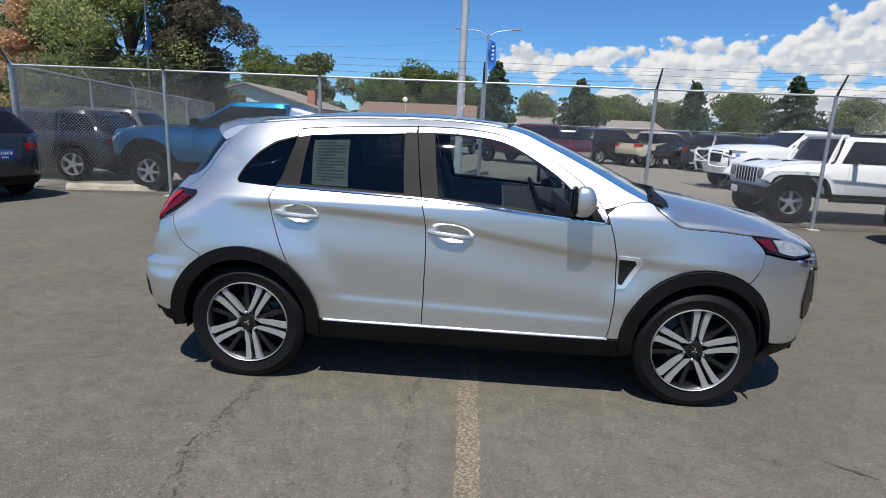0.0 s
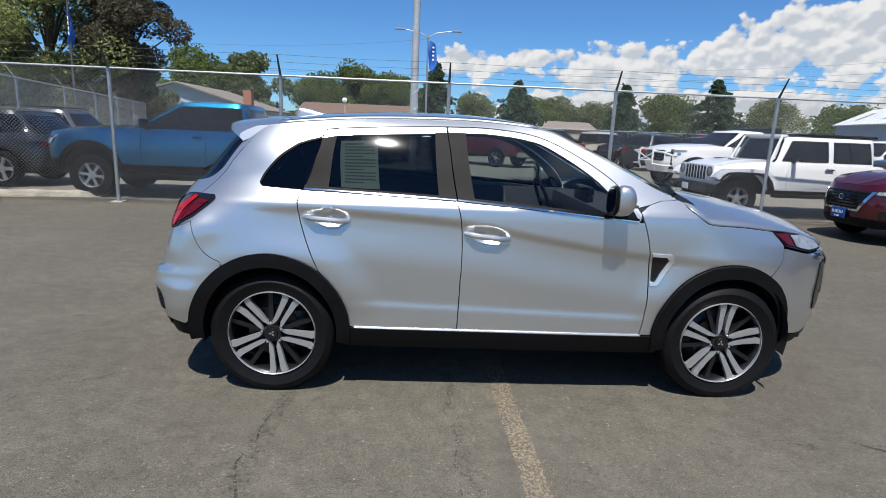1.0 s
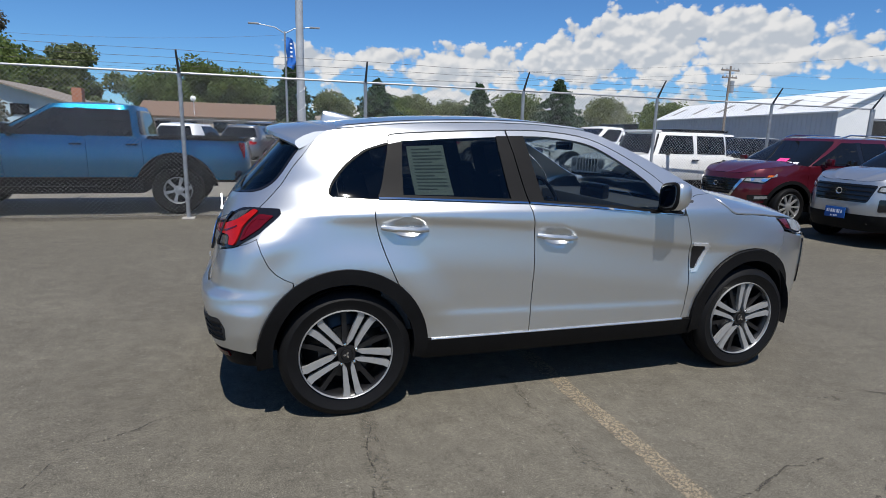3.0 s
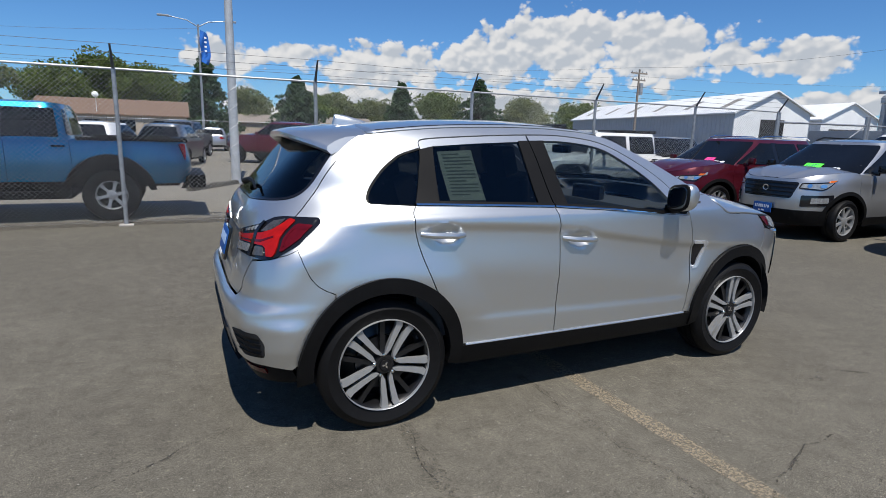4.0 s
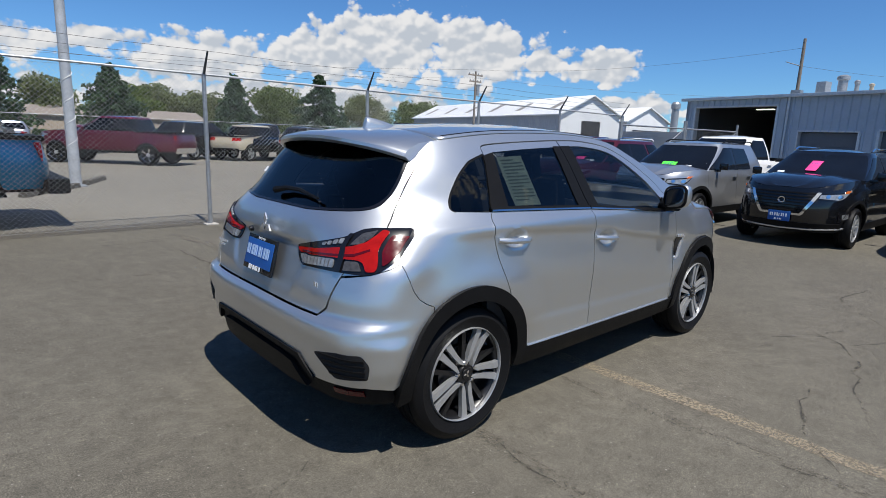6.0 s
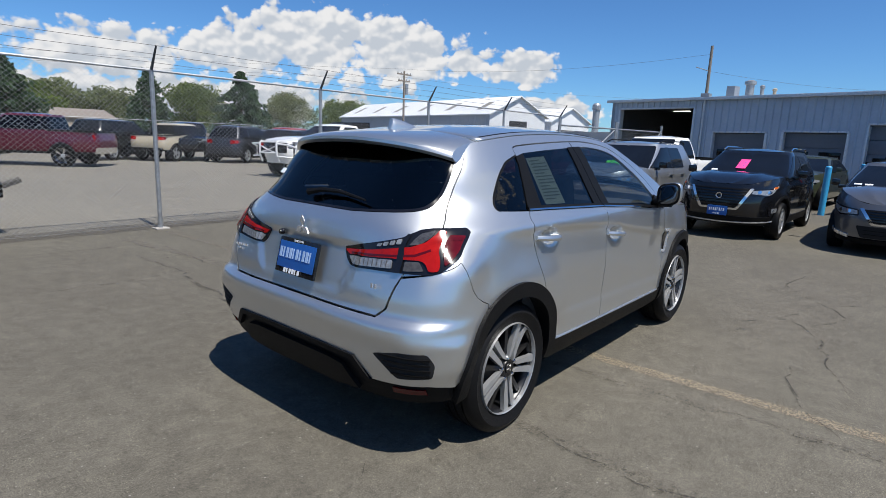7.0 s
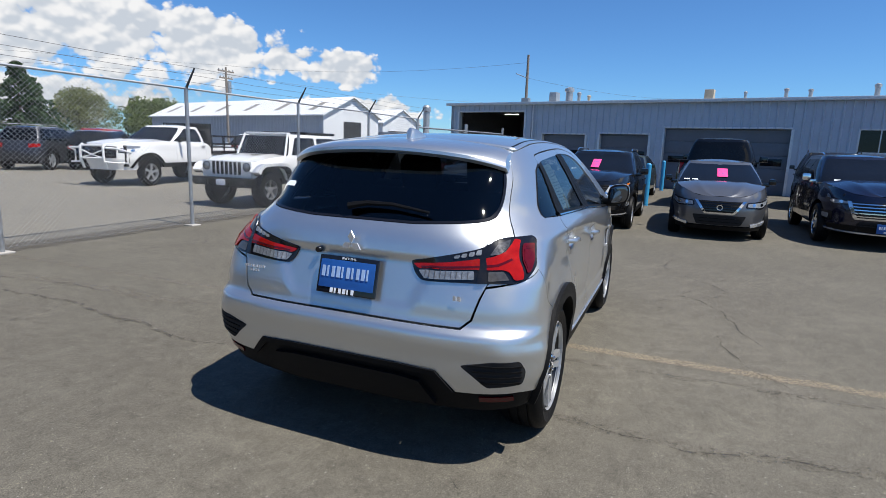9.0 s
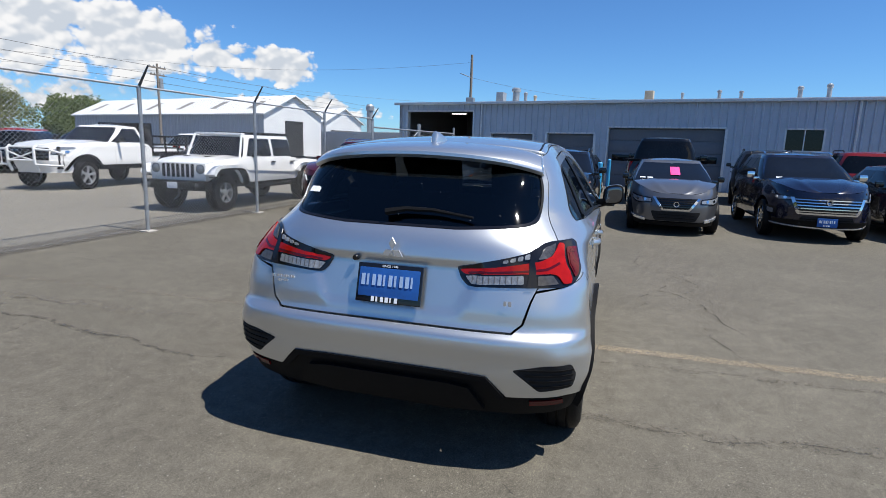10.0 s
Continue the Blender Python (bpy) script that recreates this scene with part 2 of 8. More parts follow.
def tube(bm, pts, radius, sides=8, caps=True):
    """A round bar along points; the radius may be one number or one for each point."""
    pts = [Vector(p) for p in pts]
    rads = radius if isinstance(radius, (list, tuple)) else [radius] * len(pts)
    rings = []
    for i, p in enumerate(pts):
        d = (pts[min(i + 1, len(pts) - 1)] - pts[max(i - 1, 0)]).normalized()
        up = Vector((0, 0, 1)) if abs(d.z) < 0.9 else Vector((1, 0, 0))
        a = d.cross(up).normalized()
        b = d.cross(a)
        rings.append([bm.verts.new(p + (a * math.cos(k * math.tau / sides) + b * math.sin(k * math.tau / sides)) * rads[i]) for k in range(sides)])
    for r0, r1 in zip(rings, rings[1:]):
        for k in range(sides):
            bm.faces.new((r0[k], r0[(k + 1) % sides], r1[(k + 1) % sides], r1[k]))
    if caps:
        bm.faces.new(rings[0])
        bm.faces.new(rings[-1][::-1])


def lathe(bm, profile, segs=32, axis='y', centre=(0, 0, 0)):
    """Turns a profile of (radius, offset along the axis) about the axis."""
    rings = []
    for r, o in profile:
        ring = []
        for k in range(segs):
            a = k * math.tau / segs
            c, s = r * math.cos(a), r * math.sin(a)
            p = (c, o, s) if axis == 'y' else (c, s, o)
            ring.append(bm.verts.new(Vector(p) + Vector(centre)))
        rings.append(ring)
    for r0, r1 in zip(rings, rings[1:]):
        for k in range(segs):
            bm.faces.new((r0[k], r0[(k + 1) % segs], r1[(k + 1) % segs], r1[k]))
    return rings


def prism(bm, pts, depth, xform=None):
    """A flat outline of (a, b) given thickness: a box of any outline, from 0 to depth in the third way."""
    f = xform or (lambda a, b, c: Vector((a, b, c)))
    lo = [bm.verts.new(f(a, b, 0)) for a, b in pts]
    hi = [bm.verts.new(f(a, b, depth)) for a, b in pts]
    bm.faces.new(lo[::-1])
    bm.faces.new(hi)
    n = len(pts)
    for k in range(n):
        bm.faces.new((lo[k], lo[(k + 1) % n], hi[(k + 1) % n], hi[k]))


def curve1(xs, ys):
    """A smooth curve through points of a table."""
    xs, ys = np.array(xs, float), np.array(ys, float)
    d = np.diff(ys) / np.diff(xs)
    m = np.concatenate([[d[0]], np.where(d[:-1] * d[1:] > 0, 2 * d[:-1] * d[1:] / (d[:-1] + d[1:] + 1e-12), 0), [d[-1]]])

    def f(x):
        x = np.clip(np.asarray(x, float), xs[0], xs[-1])
        i = np.clip(np.searchsorted(xs, x) - 1, 0, len(xs) - 2)
        h = xs[i + 1] - xs[i]
        t = (x - xs[i]) / h
        return ((2 * t ** 3 - 3 * t ** 2 + 1) * ys[i] + (t ** 3 - 2 * t ** 2 + t) * h * m[i]
                + (-2 * t ** 3 + 3 * t ** 2) * ys[i + 1] + (t ** 3 - t ** 2) * h * m[i + 1])
    return f


def bell(v, c, r):
    return np.exp(-((v - c) / r) ** 2)


def step01(v, a, b):
    t = np.clip((v - a) / (b - a), 0, 1)
    return t * t * (3 - 2 * t)


class Shell:
    """The skin of a car's side, tail and nose as level curves: at each height a rounded oblong between the tail xr(z) and
    the nose xf(z), half as wide as w(z). A place on it is (s, z), s running from the tail's middle round the side to the nose's middle."""
    REAR, SIDE = 0.9, 4.2

    def __init__(self, xr, xf, w, nr=5.0, nf=4.0, xm=1.3, bulge=None, tail=None):
        self.xr, self.xf, self.w = curve1(*zip(*xr)), curve1(*zip(*xf)), curve1(*zip(*w))
        self.nr = nr if callable(nr) else (lambda z: nr + 0 * z)
        self.nf, self.xm, self.bulge, self.tail = nf, xm, bulge, tail

    def pt(self, s, z):
        s, z = np.asarray(s, float), np.asarray(z, float)
        end = 2 * self.REAR + self.SIDE
        flip = np.where((s < 0) | (s > end), -1.0, 1.0)
        s = np.abs(s)
        s = np.where(s > end, 2 * end - s, s)
        u = np.where(s < self.REAR, s / self.REAR, np.where(s < self.REAR + self.SIDE, 1 + (s - self.REAR) / self.SIDE, 2 + (s - self.REAR - self.SIDE) / self.REAR))
        X = np.clip(2 * (u - 1) - 1, -1, 1)
        Y = np.clip(np.where(u <= 1, u, 3 - u), -1, 1)
        n = np.where(X < 0, self.nr(z), self.nf)
        k = (np.abs(X) ** n + np.abs(Y) ** n) ** (-1 / n)
        xr, xf, w = self.xr(z), self.xf(z), self.w(z)
        x = self.xm + X * k * np.where(X < 0, self.xm - xr, xf - self.xm)
        y = -Y * k * w
        if self.bulge:
            y = y - self.bulge(x, z) * np.clip(Y * k, 0, 1) ** 3
        if self.tail:
            x = x - self.tail(y, z) * np.clip(-X * k, 0, 1) ** 3
        return np.stack([x, y * flip, z + 0 * x], -1)

    def normal(self, s, z):
        e = 0.004
        a = self.pt(s + e, z) - self.pt(s - e, z)
        b = self.pt(s, z + e) - self.pt(s, z - e)
        n = np.cross(a, b)
        return n / (np.linalg.norm(n, axis=-1, keepdims=True) + 1e-12)

    def sx(self, x, z):
        """s of the side at x."""
        xh = (x - self.xm) / ((self.xm - self.xr(z)) if x < self.xm else (self.xf(z) - self.xm))
        xh = float(np.clip(xh, -0.9995, 0.9995))
        n = float(self.nr(z)) if xh < 0 else self.nf
        yh = (1 - abs(xh) ** n) ** (1 / n)
        if yh >= abs(xh):
            return self.REAR + (xh / yh + 1) / 2 * self.SIDE
        v = yh / abs(xh)
        return v * self.REAR if xh < 0 else 2 * self.REAR + self.SIDE - v * self.REAR

    def sy(self, y, z, front=False):
        """s of the tail (or nose) at the distance y from the middle."""
        yh = float(np.clip(y / self.w(z), -0.9995, 0.9995))
        n = self.nf if front else float(self.nr(z))
        xh = (1 - abs(yh) ** n) ** (1 / n)
        if xh >= abs(yh):
            s = yh / xh * self.REAR
        else:
            s = self.REAR + (1 - xh / abs(yh)) / 2 * self.SIDE
        return 2 * self.REAR + self.SIDE - s if front else s


def across(half, centre):
    """An outline that lies on one side of the car's middle, with points on it, joined to its mirror image."""
    k = [i for i, q in enumerate(half) if abs(q[0] - centre) < 1e-9]
    i = max(k) if not (0 in k and len(half) - 1 in k) else max(j for j in k if j < len(half) - 1 and j + 1 not in k)
    rest = [half[(i + 1 + j) % len(half)] for j in range(len(half))]
    rest = [q for q in rest if abs(q[0] - centre) > 1e-9]
    return rest + [(2 * centre - a, b) for a, b in reversed(rest)]


def rounded(pts, r=0.03, n=4):
    """An outline with its corners rounded."""
    out = []
    m = len(pts)
    for i in range(m):
        p0, p, p1 = (np.array(pts[(i + k) % m], float) for k in (-1, 0, 1))
        d0, d1 = p0 - p, p1 - p
        l0, l1 = np.linalg.norm(d0), np.linalg.norm(d1)
        c = min(r, 0.45 * l0, 0.45 * l1)
        a, b = p + d0 / l0 * c, p + d1 / l1 * c
        for t in np.linspace(0, 1, n):
            out.append(tuple((1 - t) ** 2 * a + 2 * t * (1 - t) * p + t * t * b))
    return out


def dense(pts, step, closed=True):
    out = []
    m = len(pts)
    for i in range(m if closed else m - 1):
        a, b = np.array(pts[i], float), np.array(pts[(i + 1) % m], float)
        k = max(1, int(math.ceil(np.linalg.norm(b - a) / step)))
        out += [tuple(a + (b - a) * j / k) for j in range(k)]
    if not closed:
        out.append(tuple(pts[-1]))
    return out


def inset(pts, d):
    """An outline drawn in by d."""
    p = np.array(pts, float)
    area = 0.5 * np.sum(p[:, 0] * np.roll(p[:, 1], -1) - np.roll(p[:, 0], -1) * p[:, 1])
    t = np.roll(p, -1, 0) - np.roll(p, 1, 0)
    nrm = np.stack([-t[:, 1], t[:, 0]], 1) / (np.linalg.norm(t, axis=1, keepdims=True) + 1e-9)
    return [tuple(q) for q in p + nrm * d * (1 if area > 0 else -1)]


def inside(pts, q):
    """Which of the places q lie within the outline."""
    p = np.array(pts, float)
    a, b = p, np.roll(p, -1, 0)
    x, y = q[:, 0:1], q[:, 1:2]
    cond = (a[None, :, 1] > y) != (b[None, :, 1] > y)
    xi = (b[None, :, 0] - a[None, :, 0]) * (y - a[None, :, 1]) / (b[None, :, 1] - a[None, :, 1] + 1e-12) + a[None, :, 0]
    return (np.sum(cond & (x < xi), 1) % 2) == 1


def panel(name, shell, outline, mat, parent, label="", step=0.06, gap=0.0, fold=0.02, lift=0.0, side=1, zstep=None):
    """A sheet of the skin within an outline of (s, z), its rim turned in. side -1: its mirror image on the car's other side."""
    zstep = zstep or step
    rim = dense(outline, step)
    if gap:
        rim = inset(rim, gap)
    r = np.array(rim)
    ss = np.arange(r[:, 0].min() + step / 2, r[:, 0].max(), step)
    zs = np.arange(r[:, 1].min() + zstep / 2, r[:, 1].max(), zstep)
    if len(ss) and len(zs):
        g = np.stack(np.meshgrid(ss, zs), -1).reshape(-1, 2)
        g = g[inside(rim, g)]
        if len(g):
            dist = np.min(np.linalg.norm((g[:, None, :] - r[None, :, :]), axis=2), 1)
            g = g[dist > 0.35 * min(step, zstep)]
    else:
        g = np.zeros((0, 2))
    allp = [Vector(p) for p in rim] + [Vector(p) for p in g]
    vv, _, ff, _, _, _ = delaunay_2d_cdt(allp, [], [list(range(len(rim)))], 1, 1e-6)
    q = np.array([(v.x, v.y) for v in vv])
    p3 = shell.pt(q[:, 0], q[:, 1])
    n3 = shell.normal(q[:, 0], q[:, 1])
    p3 = p3 + n3 * lift
    if side < 0:
        p3[:, 1] *= -1
        n3[:, 1] *= -1
    verts = [tuple(v) for v in p3]
    faces = [tuple(f) for f in ff]
    if fold:
        count = {}
        for f in faces:
            for i in range(len(f)):
                e = (f[i], f[(i + 1) % len(f)])
                count[tuple(sorted(e))] = count.get(tuple(sorted(e)), []) + [e]
        extra = {}
        for e in list(count.values()):
            if len(e) == 1:
                a, b = e[0]
                for v in (a, b):
                    if v not in extra:
                        extra[v] = len(verts)
                        verts.append(tuple(p3[v] - n3[v] * fold))
                faces.append((b, a, extra[a], extra[b]))
    if side < 0:
        faces = [f[::-1] for f in faces]
    ob = link_mesh(name, verts, faces, mat, parent, label, sharp=0.7)
    return ob


def sheet(name, rows, mat, parent, label="", thick=0.0, sharp=0.7):
    """A skin through rows of points, each row as long as the others; thick: with a back that far behind."""
    m, k = len(rows), len(rows[0])
    verts = [tuple(p) for r in rows for p in r]
    faces = [(i * k + j, i * k + j + 1, (i + 1) * k + j + 1, (i + 1) * k + j) for i in range(m - 1) for j in range(k - 1)]
    ob = link_mesh(name, verts, faces, mat, parent, label, sharp=sharp)
    if thick:
        mod = ob.modifiers.new("thickness", 'SOLIDIFY')
        mod.thickness = thick
        mod.offset = -1
    return ob

# ---- parked vehicles ----
WINDOW = plain("parked_car_glass", (0.006, 0.007, 0.009), 0.03, var=0.3, scale=2.0, spec=0.28)
WHEEL_CACHE = {}


def shared(key, name, build, mat, parent, label=""):
    """A part whose mesh is built once and then shared by all that look alike."""
    if key in WHEEL_CACHE:
        ob = new(name, WHEEL_CACHE[key])
        ob.parent = parent
        if label:
            tagged(ob, label)
        return ob
    bm = bmesh.new()
    build(bm)
    ob = part(name, bm, mat, parent, label)
    WHEEL_CACHE[key] = ob.data
    return ob


def tyre_profile(r, w, rim):
    h = w / 2
    return [(rim - 0.012, h - 0.03), (rim + 0.006, h - 0.006), (rim + 0.03, h + 0.002), ((r + rim) / 2, h + 0.006), (r - 0.035, h - 0.004), (r - 0.012, h - 0.018),
            (r - 0.002, h - 0.04), (r, h * 0.5), (r, h * 0.46), (r - 0.008, h * 0.45), (r - 0.008, h * 0.38), (r, h * 0.37), (r, h * 0.08), (r - 0.008, h * 0.07), (r - 0.008, -h * 0.07),
            (r, -h * 0.08), (r, -h * 0.5), (r - 0.002, -h + 0.04), (r - 0.02, -h + 0.01), ((r + rim) / 2, -h), (rim, -h + 0.02)]


def wheel(parent, x, y, r, w, rim, spokes, side, mat=None, spin=0.0):
    """A road wheel: the rim with spokes, a tyre and a brake disc as its parts. It faces out on the side given (1: right)."""
    mat = mat or ALLOY

    def tyre(bm):
        lathe(bm, tyre_profile(r, w, rim), 40)

    def face(bm):
        h = -w / 2 + 0.015
        lathe(bm, [(rim * 0.97, 0.08), (rim * 0.93, h + 0.05), (rim * 0.955, h + 0.004), (rim * 0.985, h), (rim * 1.0, h + 0.01)], 40)

    def hub(bm):
        h = -w / 2 + 0.015
        lathe(bm, [(0.0001, h + 0.012), (0.05, h + 0.012), (0.075, h + 0.022), (0.082, h + 0.06)], 20)

    def spoke(bm):
        h = -w / 2 + 0.015
        wide = 0.36 * math.tau * rim / spokes * 0.32
        prism(bm, [(-wide * 0.7, 0.05), (wide * 0.7, 0.05), (wide * 0.8, rim * 0.6), (wide * 1.1, rim * 0.95), (-wide * 1.1, rim * 0.95), (-wide * 0.8, rim * 0.6)], 0.03, lambda a_, b_, c_: Vector((a_, h + 0.012 + c_ + 0.01 * (1 - b_ / rim), b_)))

    def back(bm):
        lathe(bm, [(0.0001, 0.0), (rim * 0.94, 0.0), (rim * 0.94, 0.02), (0.0001, 0.02)], 28)

    ob = shared(("rim", r, w, rim, spokes, mat.name), "wheel", face, mat, parent)
    shared(("tyre", r, w, rim), "tyre", tyre, RUBBER, ob, "black rubber tyre")
    shared(("disc", rim), "brake_disc", back, LINER, ob)
    shared(("hub", w), "hub", hub, mat, ob)
    for k in range(spokes):
        s_ = shared(("spoke", w, rim, spokes, mat.name), "spoke", spoke, mat, ob)
        s_.matrix_basis = Matrix.Rotation(k * math.tau / spokes, 4, 'Y')
    ob.matrix_basis = Matrix.Translation((x, y, r)) @ Matrix.Rotation(0 if side > 0 else math.pi, 4, 'Z') @ Matrix.Rotation(spin, 4, 'Y')
    return ob


def cap(name, shell, top, xs, crown, mat, parent, label="", drop=0.0, n=12, ridge=0.0):
    """A lid between the two top edges of a shell: bonnet, roof or deck."""
    rows = []
    for x in xs:
        z = top(x)
        e = shell.pt(shell.sx(x, z), z)
        ye = -e[1]
        c = crown(x) if callable(crown) else crown
        rows.append([(e[0], ye * v, z - drop + c * (1 - abs(v) ** 2.2) + ridge * math.exp(-((abs(v) - 0.55) / 0.10) ** 2) * min(1, c / 0.03)) for v in np.linspace(-1, 1, n)])
    return sheet(name, rows, mat, parent, label)


def bars(parent, where, size, mat, count=1, name="lettering"):
    """Lettering as plain bars. where(a, b, c): from the plate's own plane to the thing's space."""
    bm = bmesh.new()
    for k in range(count):
        a0 = -size[0] / 2 + size[0] * k / count
        w = size[0] / count * (0.62, 0.34, 0.58, 0.66, 0.30)[k % 5 if count > 2 else 0]
        prism(bm, [(a0, -size[1] / 2), (a0 + w, -size[1] / 2), (a0 + w, size[1] / 2), (a0, size[1] / 2)], 0.003, where)
    return part(name, bm, mat, parent, smooth=False)


def dealer_plate(parent, x, z, facing):
    """A blue plate with pale lettering on the nose (facing 1) or the tail (-1)."""
    bm = bmesh.new()
    box(bm, (x - 0.006, -0.16, z - 0.08), (x + 0.006, 0.16, z + 0.08), 0.004)
    p = part("plate", bm, PLATEBLUE, parent, "bright blue dealer plate")
    f = lambda a, b, c: Vector((x + facing * (0.007 + c), a, z + 0.018 + b))
    bars(p, f, (0.26, 0.05), LETTER, 8)
    bars(p, lambda a, b, c: Vector((x + facing * (0.007 + c), a, z - 0.052 + b)), (0.12, 0.025), LETTER, 5)


def vehicle(name, m, label, category, paint_mat, group="", **o):
    """A parked car, van or pickup. Its own space: x ahead of the rear axle, z up from the ground."""
    g = lambda k, d: o.get(k, d)
    wb, W, r = g("wb", 2.65), g("W", 0.9), g("r", 0.34)
    ro, fo = g("ro", 0.85), g("fo", 0.88)
    z0, zb, zr, zn = g("z0", 0.34), g("belt", 1.05), g("roof", 1.66), g("nose", 0.92)
    zc = g("cowl", zb + 0.02)
    wsb, wst = g("ws_base", wb - 0.35), g("ws_top", wb - 1.05)
    rgt, rgb = g("rear_top", -0.35), g("rear_base", -ro + 0.12)
    pick, deck = g("pickup", False), g("deck", None)
    nr, nf = g("nr", 5.0), g("nf", 3.6)
    clad = g("clad", None)
    car = thing(name, m, label, category, group)
    xm = wb / 2
    R = g("arch", r + 0.075)

    def skin(x, z):
        """A crease under the windows, a tuck above the sill and lips about the wheels."""
        out = -0.016 * step01(z, zb - 0.13, zb - 0.19) * step01(z, z0 + 0.12, zb - 0.30) * step01(x, -0.3, 0.2) * step01(x, wb + 0.2, wb - 0.3)
        for xw in (0, wb):
            out = out + 0.016 * step01(np.hypot(x - xw, z - r), R + 0.17, R + 0.02)
        return out * (0 if g("pickup", False) and clad and g("flare", 0) > 0.04 else 1)

    sh = Shell([(z0 - 0.1, -ro + 0.10), (z0 + 0.08, -ro + 0.02), (z0 + 0.3, -ro), (zb, -ro + 0.07), (zb + 0.3, -ro + 0.09)],
               [(z0 - 0.1, wb + fo - 0.10), (z0 + 0.05, wb + fo - 0.02), (z0 + 0.28, wb + fo), (zn, wb + fo - 0.07), (zn + 0.12, wb + fo - 0.16), (zb + 0.3, wb + fo - 0.2)],
               [(z0 - 0.1, W - 0.06), (z0 + 0.1, W - 0.015), (z0 + 0.32, W), (zb - 0.12, W - 0.015), (zb, W - 0.04), (zb + 0.3, W - 0.1)], nr, nf, xm, skin)
    send = 2 * sh.REAR + sh.SIDE
    zdeck = deck[1] if deck else zb
    xs_t, zs_t = [-ro + 0.06], [zdeck]
    if deck:
        xs_t += [deck[0], deck[0] + 0.12]
        zs_t += [zdeck, zb]
    xs_t += [wsb - 0.2, wsb + 0.1, (wsb + wb + fo) / 2 + 0.15, wb + fo - 0.05]
    zs_t += [zb, zc, (zc * 0.62 + zn * 0.38), zn]
    hood_line = curve1([wsb - 0.2, wsb + 0.1, (wsb + wb + fo) / 2 + 0.15, wb + fo - 0.05], [zb, zc, zc * 0.62 + zn * 0.38, zn])
    top = lambda x: float(hood_line(x)) if x > wsb - 0.2 else float(np.interp(x, xs_t, zs_t))
    def bottom(x):
        z = z0
        for xw in (0, wb):
            if abs(x - xw) < R:
                z = max(z, r + math.sqrt(R * R - (x - xw) ** 2))
        return z

    def grid(a, b):
        pts = set(np.linspace(a, b, max(3, int((b - a) / 0.12))))
        for xw in (0, wb):
            pts |= {xw - R * math.cos(t) for t in np.linspace(0, math.pi, 25) if a < xw - R * math.cos(t) < b}
        return sorted(pts)

    def piece(a, b, gap=0.003):
        """The side's outline between two upright cuts; a None: from the tail's middle; b None: to the nose's middle."""
        xa, xb = (-ro + 0.25 if a is None else a), (wb + fo - 0.35 if b is None else b)
        gx = grid(xa, xb)
        out = [(sh.sx(x, bottom(x)), bottom(x)) for x in gx]
        if b is None:
            out += [(sh.sy(W * 0.7, z0, True), z0), (send, z0), (send, zn)]
            out += [(sh.sx(x, top(x)), top(x)) for x in np.linspace(wb + fo - 0.085, xb + 0.02, 9)]
        out += [(sh.sx(x, top(x)), top(x)) for x in reversed(np.linspace(xa, xb, max(4, int((xb - xa) / 0.12))))]
        if a is None:
            out += [(sh.sy(W * 0.6, zdeck), zdeck), (0.0, zdeck), (0.0, z0), (sh.sy(W * 0.7, z0), z0)]
        return out

    cuts = g("cuts", [0.28, 0.98, wsb - 0.12])
    names = ["rear_body"] + ["rear_door", "front_door"][-(len(cuts) - 1):] + ["front_body"]
    edges = [None] + list(cuts) + [None]
    doors = []
    for side in (1, -1):
        for nm, a, b in zip(names, edges, edges[1:]):
            if a is None or b is None:
                if side > 0:
                    panel(nm, sh, across(piece(a, b), 0.0 if a is None else send), paint_mat, car, step=g("mesh", 0.14), zstep=g("mesh", 0.14) * 0.6, gap=0.003, fold=0.03)
                continue
            ob = panel(nm, sh, piece(a, b), paint_mat, car, step=g("mesh", 0.14), zstep=g("mesh", 0.14) * 0.6, gap=0.003, fold=0.03, side=side)
            if "door" in nm:
                doors.append((ob, a, b, side))
    for ob, a, b, side in doors:
        zt = zb - 0.10
        bm = bmesh.new()
        q = sh.pt(sh.sx(a + 0.16, zt), zt)
        box(bm, (a + 0.05, q[1] - 0.035, zt - 0.014), (a + 0.23, q[1] - 0.012, zt + 0.014), 0.008)
        if side < 0:
            for v in bm.verts:
                v.co.y *= -1
        part("handle", bm, g("handle_mat", paint_mat), ob)
    cx = list(np.linspace(wsb - 0.05, wb + fo - 0.09, 14)) + [wb + fo - 0.075]
    cap("bonnet", sh, top, cx, lambda x: g("crown", 0.05) * min(1, (wb + fo - x) / 0.5), paint_mat, car, ridge=g("ridge", 0.012), n=25)
    if deck and not pick:
        cap("boot_lid", sh, top, list(np.linspace(-ro + 0.075, deck[0] + 0.1, 8)), 0.025, paint_mat, car)
    if pick:
        cap("bed_floor", sh, lambda x: zdeck - 0.06, list(np.linspace(-ro + 0.09, deck[0] + 0.1, 6)), 0.0, LINER, car)
        bm = bmesh.new()
        for s in (-1, 1):
            box(bm, (-ro + 0.12, s * (W - 0.08) - 0.05, zdeck - 0.05), (deck[0] + 0.05, s * (W - 0.08) + 0.05, zdeck + 0.012), 0.012)
        box(bm, (-ro + 0.05, -W + 0.16, zdeck - 0.06), (-ro + 0.12, W - 0.16, zdeck + 0.01), 0.012)
        part("bed_rail", bm, g("rail_mat", PLASTIC), car)
    # cabin
    gw = W - 0.055
    gm = (wst + rgt) / 2
